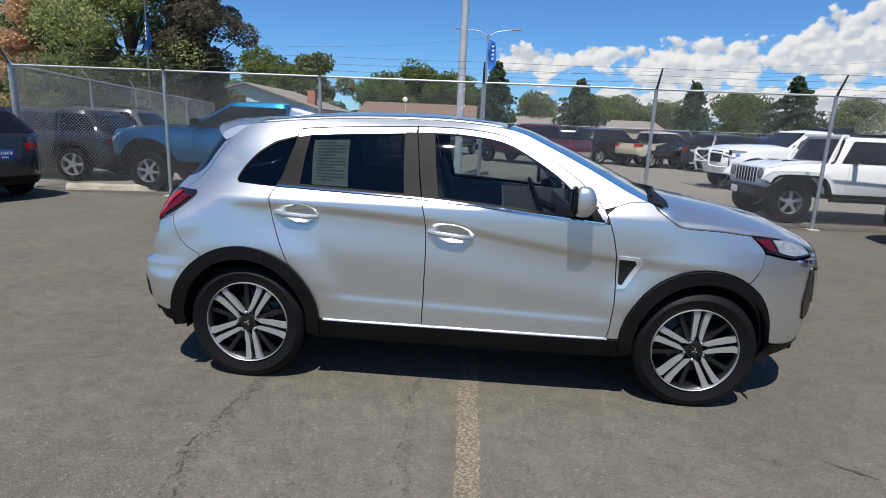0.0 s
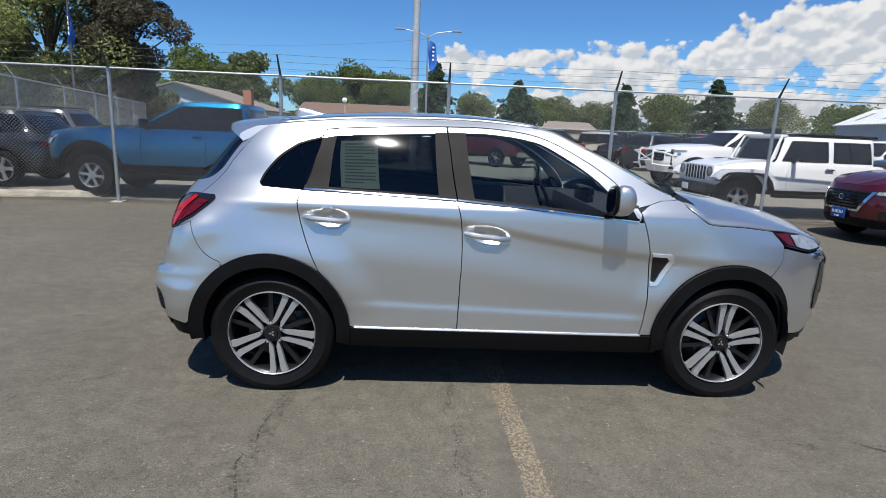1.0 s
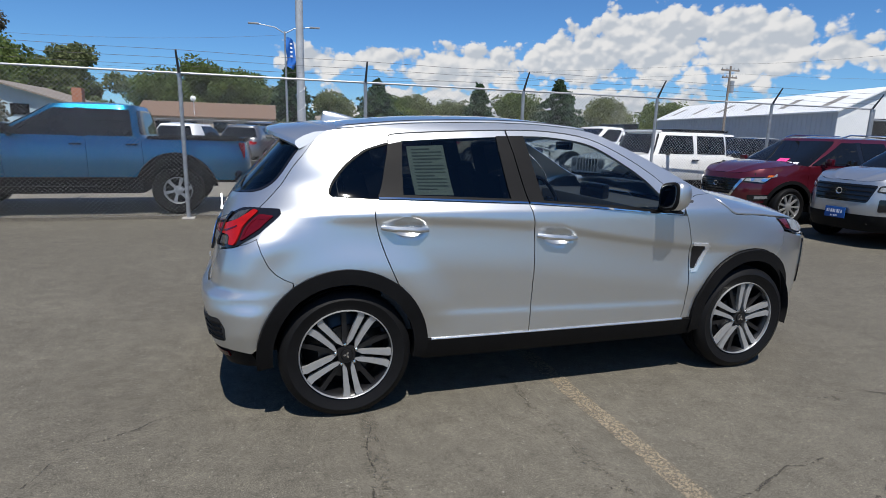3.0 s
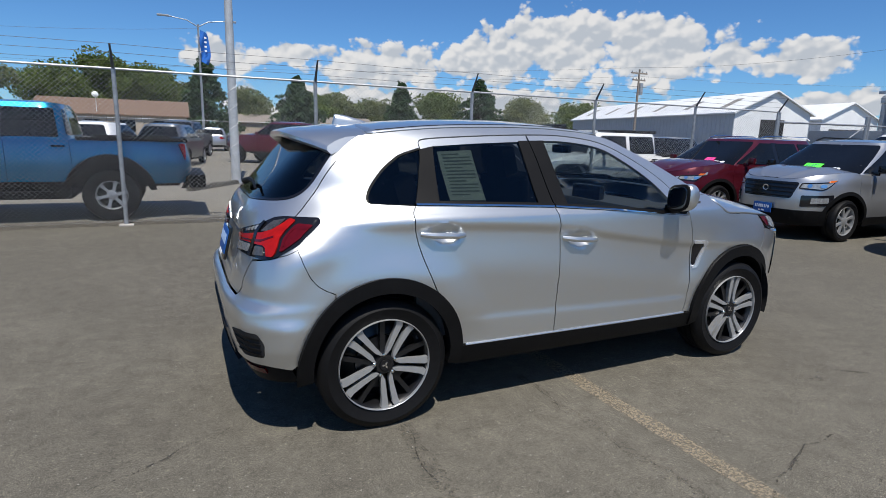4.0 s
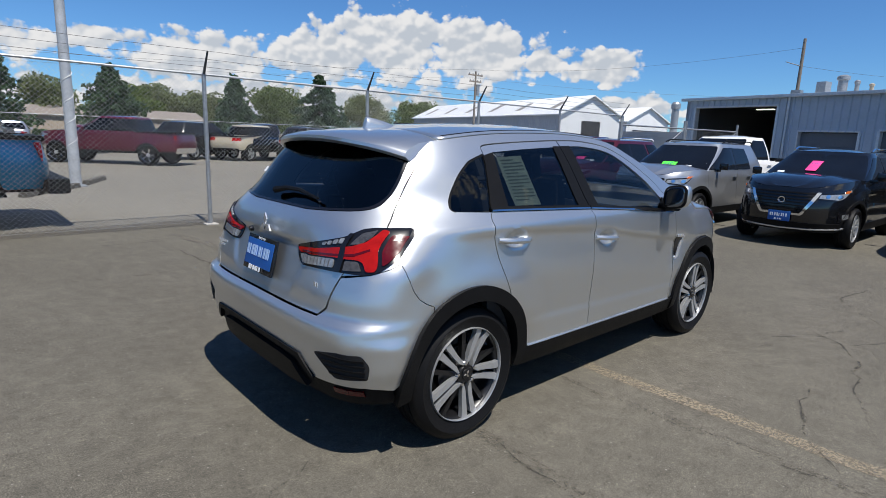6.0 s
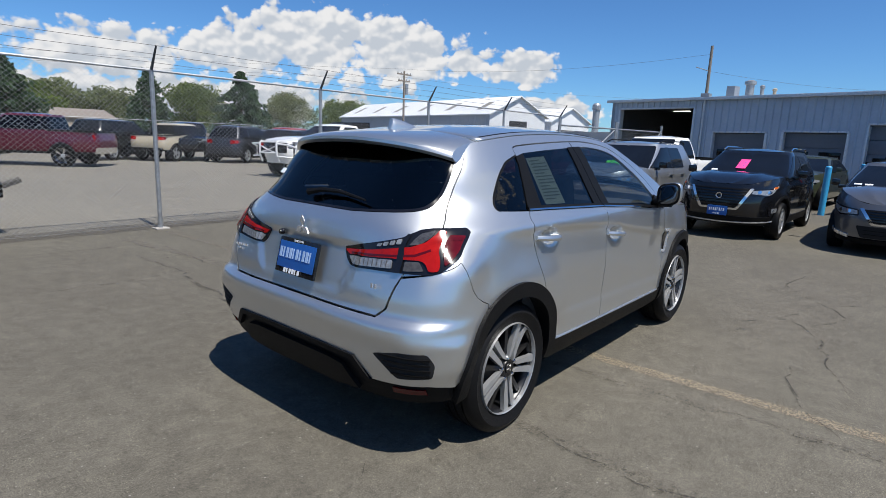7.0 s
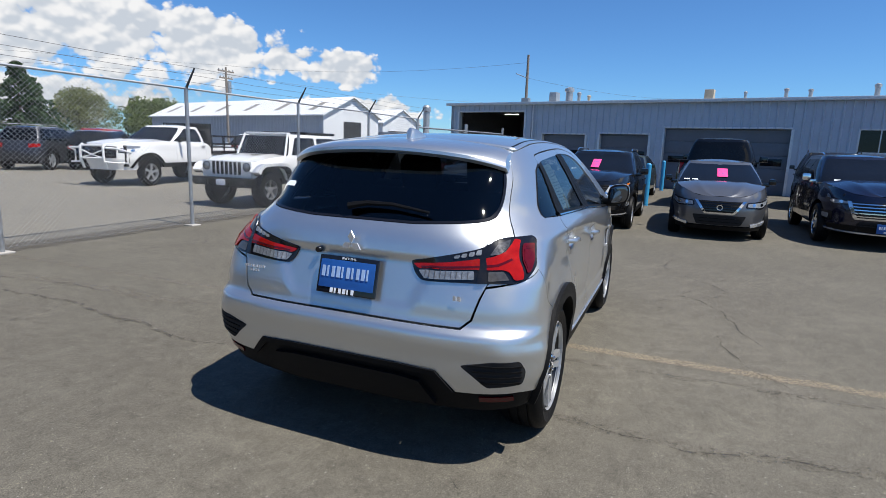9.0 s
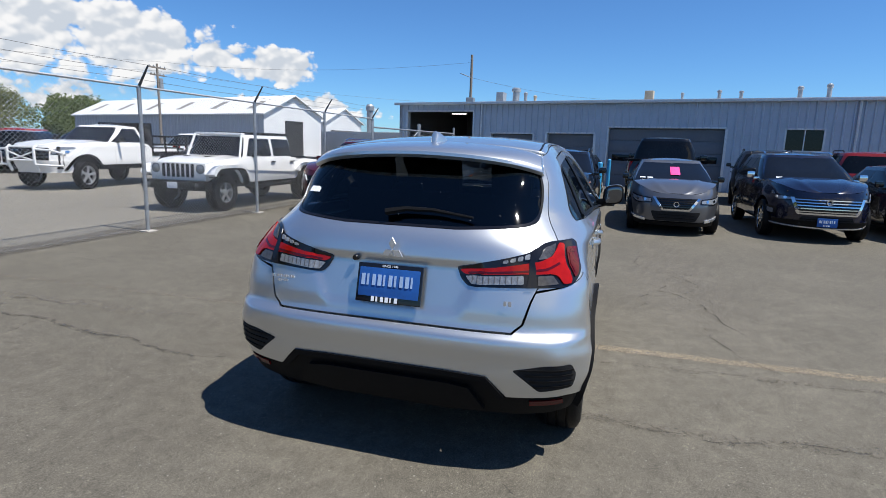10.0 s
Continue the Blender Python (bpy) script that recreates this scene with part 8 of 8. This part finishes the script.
def gable_shed(name, m, label, L, W_, eave, ridge, wall_mat, roof_mat, door=None, overhang=0.3, slits=0):
    """A long house with a ridge along x; its gable at x = 0."""
    g = thing(name, m, label, "building")
    bm = bmesh.new()
    ribbed(bm, 0, L, 0, eave, 0.0, 0.6, 0.04)
    part("long_wall", bm, wall_mat, g)
    bm = bmesh.new()
    gab = [(0, 0), (W_, 0), (W_, eave), (W_ / 2, ridge), (0, eave)]
    for x in (0, L):
        bm.faces.new([bm.verts.new((x, a, b)) for a, b in gab])
    bm.faces.new([bm.verts.new(v) for v in ((0, W_, 0), (L, W_, 0), (L, W_, eave), (0, W_, eave))])
    part("gable_wall", bm, ROOFWHITE if roof_mat is ROOFWHITE else wall_mat, g)
    bm = bmesh.new()
    sl_ = (ridge - eave) / (W_ / 2)
    for s, yy in ((-1, -overhang), (1, W_ + overhang)):
        lo = eave - overhang * sl_
        a = [(-overhang, yy, lo), (L + overhang, yy, lo), (L + overhang, W_ / 2, ridge), (-overhang, W_ / 2, ridge)]
        vs = [bm.verts.new(v) for v in a] + [bm.verts.new((x, y, z + 0.12)) for x, y, z in a]
        for f in ((0, 1, 2, 3), (4, 5, 6, 7), (0, 1, 5, 4), (0, 3, 7, 4), (1, 2, 6, 5)):
            bm.faces.new([vs[k] for k in f])
    rf = part("roof", bm, roof_mat, g, smooth=False)
    for k in range(slits):
        x = L * (k + 0.5) / slits
        bm = bmesh.new()
        y0, y1 = W_ * 0.10, W_ * 0.34
        zz = lambda y: eave + y * sl_ + 0.14
        vs = [bm.verts.new(v) for v in ((x - 0.5, y0, zz(y0)), (x + 0.4, y0, zz(y0)), (x + 0.4, y1, zz(y1)), (x - 0.5, y1, zz(y1)))]
        bm.faces.new(vs)
        part("skylight", bm, plain("dull_skylight", (0.22, 0.21, 0.19), 0.6), rf)
    if door:
        # no opening is cut: a black slab paints the shade inside the doorway
        bm = bmesh.new()
        box(bm, (-0.03, door[0], 0), (0.05, door[1], door[2]), 0.0)
        part("doorway", bm, LINER, g, "black slab in place of a shaded open doorway")
    return g


# long white-roofed shed beyond the lot; mirrored so that its side faces the yard
SHED_DIR = math.atan2(0.969, 0.246)
gable_shed("shed", Matrix.Translation((43.0, 30.6, 0)) @ Matrix.Rotation(SHED_DIR, 4, 'Z') @ Matrix.Diagonal((1, -1, 1, 1)), "long blue-grey metal shed with a white roof", 34, 7.6, 4.15, 6.0, SHEDWALL, ROOFWHITE, door=(2.6, 5.0, 3.6), slits=6)
gable_shed("shed", Matrix.Translation((60.0, 33.5, 0)) @ Matrix.Rotation(SHED_DIR, 4, 'Z') @ Matrix.Diagonal((1, -1, 1, 1)), "smaller white shed behind the long one", 18, 7.0, 4.2, 5.9, ROOFWHITE, ROOFWHITE, door=(1.0, 6.0, 3.2))
bm = bmesh.new()
box(bm, (0, 0, 0), (14, 6, 2.9), 0.05)
ob = part("workshop_annex", bm, plain("grey_annex_wall", (0.40, 0.41, 0.42), 0.7), None)
ob.matrix_basis = pose(58, 17, 0, 0, 0, 75)
tagged(ob, "low grey annex beyond the workshop", "building")
ft = thing("exhaust_stack", pose(55, 25.2, 0), "galvanised exhaust stack on a dark roof", "chimney")
bm = bmesh.new()
lathe(bm, [(0.36, 0), (0.36, 5.2), (0.46, 5.25), (0.46, 5.7), (0.3, 5.9), (0.0001, 5.9)], 16, 'z')
part("pipe", bm, STEEL, ft)
# houses along the street
br = gable_shed("house", pose(-13.0, 60, 0), "long low house with a brown shingle roof", 13, 9, 2.6, 4.1, SIDING, SHINGLE)
for x in (1.5, 4.0, 7.0, 10.0):
    bm = bmesh.new()
    box(bm, (x, -0.06, 1.0), (x + 1.4, -0.02, 2.1), 0.02)
    part("window", bm, WINDOW, br)
bm = bmesh.new()
tube(bm, [(5.2, 0.2, 2.6), (5.2, 0.2, 4.2)], 0.03, 6)
lathe(bm, [(0.0001, 0.0), (0.17, 0.03), (0.28, 0.09)], 16, 'y', (5.2, -0.1, 4.4))
part("satellite_dish", bm, ROOFWHITE, br)
gable_shed("house", pose(6, 84, 0), "low house with a grey shingle roof", 22, 10, 2.5, 3.7, SIDING, GREYSHINGLE)
gable_shed("house", pose(-52, 72, 0), "low tan house behind the trees", 18, 9, 2.6, 4.3, SIDING, GREYSHINGLE)
bh = gable_shed("house", Matrix.Translation((-26.35, 46, 0)) @ Matrix.Rotation(radians(90), 4, 'Z') @ Matrix.Diagonal((1, -1, 1, 1)), "pale blue house with a shallow pitched roof", 12, 12.5, 2.75, 4.6, BLUESIDING, GREYSHINGLE, overhang=0.6)
bm = bmesh.new()
box(bm, (-0.08, 7.7, 2.1), (0.02, 8.9, 2.9), 0.02)
part("window", bm, WINDOW, bh)
bm = bmesh.new()
box(bm, (1.5, 11.3, 2.5), (2.3, 12.0, 4.3), 0.02)
part("chimney", bm, BRICK, bh)

# ---- trees ----
def leafage(name, rgb, var):
    n = Nodes(name)
    r = n.t.nodes.new("ShaderNodeNewGeometry").outputs["Random Per Island"]
    lo, hi = tuple(c * (1 - var) for c in rgb), tuple(c * (1 + var) for c in rgb)
    n.set(Base_Color=n.ramp(r, [(0.0, lo), (1.0, hi)]), Roughness=0.75, Specular_IOR_Level=0.15)
    t = n.t
    back = t.nodes.new("ShaderNodeBsdfTranslucent")
    t.links.new(n.ramp(r, [(0.0, tuple(c * 1.5 for c in lo)), (1.0, tuple(c * 1.5 for c in hi))]), back.inputs["Color"])
    mixer = t.nodes.new("ShaderNodeMixShader")
    mixer.inputs[0].default_value = 0.45
    t.links.new(n.b.outputs[0], mixer.inputs[1])
    t.links.new(back.outputs[0], mixer.inputs[2])
    t.links.new(mixer.outputs[0], t.nodes["Material Output"].inputs["Surface"])
    return n.m


LEAF = leafage("summer_leaves", (0.221, 0.248, 0.097), 0.5)
LEAFDARK = leafage("dark_leaves", (0.143, 0.166, 0.078), 0.5)
LEAFFAR = leafage("street_tree_leaves", (0.115, 0.152, 0.048), 0.5)
TWIG = leafage("grey_twigs", (0.100, 0.092, 0.062), 0.45)
LEAFPALE = leafage("pale_willow_leaves", (0.175, 0.193, 0.092), 0.4)
NEEDLE = leafage("spruce_needles", (0.055, 0.090, 0.046), 0.5)
RUST = leafage("dry_rust_leaves", (0.460, 0.313, 0.184), 0.4)
BARK = plain("bark", (0.10, 0.075, 0.055), 0.95, bump=0.6, bscale=18)


def leaf_mesh(name, centres, sizes, rnd, mat, parent, flat=0.0):
    n = len(centres)
    a = rnd.uniform(-1, 1, (n, 3))
    a /= np.linalg.norm(a, axis=1, keepdims=True)
    b = np.cross(a, rnd.uniform(-1, 1, (n, 3)))
    b /= np.linalg.norm(b, axis=1, keepdims=True)
    s = np.asarray(sizes)[:, None]
    v = np.stack([centres + a * s, centres + b * s * 0.6, centres - a * s, centres - b * s * 0.6], 1).reshape(-1, 3)
    me = bpy.data.meshes.new(name)
    me.from_pydata(v.tolist(), [], np.arange(n * 4).reshape(-1, 4).tolist())
    me.materials.append(mat)
    ob = new(name, me)
    ob.parent = parent
    return tagged(ob, kind="stuff")


def tree(x, y, h, spread, mat, label, seed, leaves=4500, size=0.28, low=0.22, bare=0.0):
    """A broadleaf tree: a tapered trunk, limbs, and clumps of small leaves about the limbs' ends."""
    rnd = np.random.RandomState(seed)
    t = thing("tree", pose(x, y, 0), label, "tree")
    bm = bmesh.new()
    tube(bm, [(0, 0, -0.1), (0.05 * h * rnd.uniform(-0.3, 0.3), 0, h * 0.3), (0.1, 0.1, h * 0.62)], [h * 0.024, h * 0.017, h * 0.009], 9)
    clumps = []
    for k in range(int(20 + spread * 4)):
        z = h * rnd.uniform(low, 0.97)
        f = (z / h - low) / (1 - low)
        R = spread * (0.45 + 0.75 * math.sin(math.pi * min(1, f * 0.85 + 0.18))) * rnd.uniform(0.15, 1.0)
        a = rnd.uniform(0, math.tau)
        c = np.array([R * math.cos(a), R * math.sin(a), z])
        clumps.append((c, spread * rnd.uniform(0.22, 0.42)))
        tube(bm, [(0.03 * c[0], 0.03 * c[1], max(h * 0.15, z * 0.55)), (c[0] * 0.5, c[1] * 0.5, z * 0.82), tuple(c)], [h * 0.006, h * 0.004, h * 0.0015], 5)
    for k in range(int(6 + spread * 2)):
        c = np.array([*(rnd.uniform(-0.35, 0.35, 2) * spread), h * rnd.uniform(low + 0.12, 0.95)])
        clumps.append((c, spread * rnd.uniform(0.25, 0.40)))
    part("trunk", bm, BARK, t)
    per = leaves // len(clumps)
    cs = []
    for c, r in clumps:
        d = rnd.normal(size=(per, 3))
        d /= np.linalg.norm(d, axis=1, keepdims=True)
        rr = r * rnd.uniform(0.35, 1.0, (per, 1)) ** 0.5
        p = c + d * rr * np.array([1.15, 1.15, 0.85])
        cs.append(p)
    cs = np.concatenate(cs)
    leaf_mesh("crown", cs, size * rnd.uniform(0.6, 1.3, len(cs)), rnd, mat, t)


def spruce(x, y, h, spread, label, seed, leaves=4200):
    rnd = np.random.RandomState(seed)
    t = thing("tree", pose(x, y, 0), label, "tree")
    bm = bmesh.new()
    tube(bm, [(0, 0, -0.1), (0, 0, h * 0.98)], [h * 0.022, 0.02], 8)
    cs, sz = [], []
    whorls = 20
    for k in range(whorls):
        f = (k + 0.5) / whorls
        z = h * (0.06 + 0.93 * f)
        R = spread * (1 - f) ** 0.85 * rnd.uniform(0.85, 1.1) + 0.1
        nb = int(6 + 8 * (1 - f))
        for b in range(nb):
            a = rnd.uniform(0, math.tau)
            L = R * rnd.uniform(0.75, 1.25)
            tip = (L * math.cos(a), L * math.sin(a), z - 0.16 * L)
            if b % 3 == 0:
                tube(bm, [(0, 0, z), tip], [0.03, 0.006], 4)
            m_ = max(4, int(leaves / whorls / nb))
            u = rnd.uniform(0.05, 1.0, m_) ** 0.6
            p = np.stack([u * tip[0], u * tip[1], z + u * (tip[2] - z)], 1) + rnd.normal(size=(m_, 3)) * np.array([0.12, 0.12, 0.10]) * (0.6 + h / 14)
            cs.append(p)
            sz.append(rnd.uniform(0.16, 0.34, m_) * (0.7 + h / 22))
    part("trunk", bm, BARK, t)
    leaf_mesh("crown", np.concatenate(cs), np.concatenate(sz), rnd, NEEDLE, t)


tree(-19.8, 29.0, 13.5, 4.4, LEAF, "big broadleaf tree with olive green crown", 1, 60000, 0.095, low=0.12)
tree(-16.6, 30.5, 12.6, 2.8, TWIG, "big dark tree with sparse grey twigs", 2, 36000, 0.095, low=0.10)
tree(-24.2, 31.0, 7.2, 2.2, LEAFPALE, "bushy green tree beside the lot", 3, 10000, 0.20)
tree(-26.4, 29.5, 8.4, 2.5, RUST, "tree with dry rust-coloured leaves", 4, 26000, 0.09, low=0.12)
tree(-36.0, 40.0, 9.0, 4.0, LEAFDARK, "dark green tree at the yard's edge", 5, 6000, 0.24)
tree(-23.4, 28.0, 4.6, 2.8, LEAFDARK, "low dark bush by the fence", 6, 16000, 0.10, low=0.04)
tree(-18.2, 28.0, 4.4, 2.6, LEAFDARK, "low dense bush by the fence", 36, 16000, 0.10, low=0.04)
tree(-15.9, 31.0, 4.6, 1.6, LEAFDARK, "low dark bush beside the big tree", 37, 12000, 0.10, low=0.04)
tree(-24.5, 62, 9.2, 4.6, LEAFFAR, "broadleaf tree behind the blue house", 7, 15600, 0.19)
tree(-19.0, 64, 9.0, 3.6, LEAFDARK, "dark broadleaf tree behind the blue house", 8, 13000, 0.19)
tree(-15.5, 88, 9.0, 4.6, LEAFFAR, "round green tree behind the brown roof", 9, 13000, 0.22)
tree(-10.0, 92, 11.2, 5.4, LEAFFAR, "tall round tree behind the brown roof", 10, 15600, 0.24)
tree(-4.5, 90, 9.6, 4.6, LEAFFAR, "round green tree along the street", 11, 13000, 0.22)
spruce(2.6, 76, 10.6, 4.6, "tall dark spruce standing among street trees", 12, 5000)
tree(9.0, 92, 7.4, 4.2, LEAFDARK, "rounded dark tree behind the roofs", 13, 11700, 0.22)
spruce(14.2, 76, 8.6, 5.6, "broad dark spruce beyond the fenced lot", 14, 5600)
tree(20.0, 95, 7.2, 4.6, LEAFFAR, "green tree in the far tree row", 15, 11700, 0.22)
tree(25.0, 98, 7.6, 4.4, LEAFDARK, "dark tree in the far tree row", 16, 11700, 0.22)
spruce(29.4, 76, 8.8, 4.2, "narrow green spruce beyond the fenced lot", 17, 4600)
tree(38.0, 82, 7.6, 4.8, LEAFFAR, "bright round tree beyond the lot", 18, 13000, 0.21)
spruce(42.0, 75, 10.0, 6.2, "big dark spruce beyond the fenced lot", 19, 6200)
tree(57.0, 86, 7.8, 4.8, LEAFPALE, "pale sparse willow by the shed", 20, 10920, 0.17)
tree(64.0, 78, 7.0, 5.0, LEAFFAR, "rounded bright tree by the shed", 21, 13000, 0.21)
tree(72.0, 84, 6.6, 4.6, LEAFFAR, "rounded green tree by the shed", 22, 11700, 0.21)
tree(33.5, 100, 7.0, 4.4, LEAFDARK, "far dark tree on the horizon", 23, 9100, 0.25)
tree(-45.0, 48.0, 9.5, 5.0, LEAFDARK, "dark green tree beyond the yard", 24, 5000, 0.32)
tree(-1.0, 98, 8.0, 5.0, LEAFDARK, "far dark tree behind the roofs", 25, 9100, 0.25)

# ---- joints and cracks in the asphalt ----
def crack(pts, width, seed, label="dark crack in the asphalt"):
    rnd = random.Random(seed)
    p = []
    for q in dense(pts, 0.16, False):
        p.append((q[0] + rnd.uniform(-0.035, 0.035), q[1] + rnd.uniform(-0.035, 0.035)))
    strip("crack", p, [width * 0.15, width * 0.6, width * 0.3, width * 0.8, width * 0.35, width * 0.55, width * 0.15], TAR, label, 0.004 + 0.0004 * (seed % 8), 0.006, seed, "crack")


strip("smear", [(0.12, -0.6), (0.06, -1.6), (0.22, -2.5), (0.30, -3.6), (0.42, -6.5)], [0.10, 0.13, 0.10], SMEAR, "dark worn smear along a seam in the asphalt", 0.0032, 0.02, 41, "stain")
strip("smear", [(1.03, -0.6), (1.06, -1.5), (1.12, -2.4), (1.2, -6.5)], [0.05, 0.08, 0.05], SMEAR, "dark worn smear beside the parking line", 0.0032, 0.02, 42, "stain")
crack([(0.10, -0.85), (0.05, -1.6), (0.22, -2.5), (0.30, -3.6), (0.42, -6.5)], 0.022, 11, "dark tar seam in the asphalt")
crack([(1.02, -0.82), (1.04, -1.5), (1.10, -2.3), (1.16, -3.4), (1.22, -6.5)], 0.016, 12, "dark tar seam beside the parking line")
crack([(-8, 6.95), (-4, 6.98), (0, 7.0), (4.3, 7.1), (8, 7.2), (13, 7.3)], 0.03, 13, "long joint along the fence")
crack([(3.6, -1.5), (3.39, -1.80), (3.1, -1.95), (2.4, -2.1), (1.9, -2.25)], 0.036, 14)
crack([(3.39, -1.8), (3.9, -2.1), (4.3, -1.9), (4.8, -2.2)], 0.036, 15)
crack([(4.3, -1.9), (5.0, -1.4), (6.2, -1.5)], 0.03, 16)
crack([(0.6, 4.5), (-1.0, 4.7), (-3.0, 4.5), (-6.0, 4.9)], 0.016, 20)
crack([(-0.7, -0.6), (-1.3, -0.9), (-1.6, -1.6), (-2.4, -1.8)], 0.02, 21)
crack([(4.2, 5.6), (3.2, 5.0), (2.2, 5.3)], 0.04, 22)
crack([(4.0, 9.0), (7.0, 9.8), (11.0, 9.5)], 0.04, 23)
crack([(0.0, 16.0), (3.0, 17.0), (7.0, 16.6), (10, 18.0)], 0.06, 24)
crack([(2.0, 20.0), (1.2, 26.0), (2.4, 32.0)], 0.10, 25)
crack([(5.5, -3.0), (6.5, -3.6), (7.6, -3.3)], 0.02, 26)
crack([(-2.0, -0.2), (-3.2, 0.3), (-4.6, 0.1), (-6.0, 0.6)], 0.025, 27)
strip("parking_line", [(8.4, 3.4), (12.6, 2.75)], [0.10], LINEPAINT, "faded tan bay line between parked cars", 0.004, 0.01, 31)
strip("parking_line", [(8.3, 0.75), (12.5, 0.1)], [0.10], LINEPAINT, "faded tan bay line between parked cars", 0.004, 0.01, 32)
strip("parking_line", [(1.25, 6.3), (1.30, 4.0), (1.34, 0.6)], [0.10], FAINTPAINT, "parking line rubbed almost away towards the fence", 0.0025, 0.012, 33)
strip("dust_streak", [(0.52, 5.83), (0.69, 4.9), (0.75, 4.17), (0.78, 3.54), (0.74, 3.05), (0.87, 2.5)], [0.10, 0.24, 0.16, 0.22, 0.10], DUST, "pale dust lying along a crack in the asphalt", 0.0030, 0.03, 51, "stain")
strip("gravel_strip", [(-12.0, 6.62), (-4.0, 6.66), (0.0, 6.70), (4.3, 6.76), (13.0, 6.9)], [0.45, 0.60, 0.50, 0.62], GRAVEL, "loose gravel along the foot of the fence", 0.0045, 0.05, 52, "gravel")
strip("oil_stain", [(0.10, 3.02), (0.18, 2.82), (0.20, 2.56)], [0.05, 0.14, 0.05], SMEAR, "dark oily stain on the asphalt", 0.0058, 0.04, 53, "stain")
strip("oil_stain", [(2.68, -1.36), (2.88, -1.42), (3.05, -1.31)], [0.02, 0.07, 0.03], SMEAR, "small dark stain on the asphalt", 0.0058, 0.04, 54, "stain")
crack([(0.31, 4.76), (0.24, 4.47), (0.31, 3.65), (0.19, 2.97), (0.18, 2.63), (0.12, 2.38), (0.06, 1.92), (0.12, 1.6)], 0.07, 55)
crack([(0.31, 4.27), (0.48, 4.33), (0.68, 4.48), (0.75, 4.17), (0.69, 3.85)], 0.05, 56)
crack([(-0.6, 5.40), (0.25, 5.37), (0.50, 5.38), (0.58, 5.10), (0.70, 4.90)], 0.05, 57)
crack([(-1.2, 3.60), (-0.4, 3.53), (0.04, 3.55), (0.30, 3.62)], 0.035, 58)
crack([(3.93, -1.71), (3.50, -1.60), (3.10, -1.36)], 0.03, 59)
crack([(2.34, -1.90), (1.93, -1.91), (1.55, -2.05), (1.2, -2.3)], 0.022, 60)
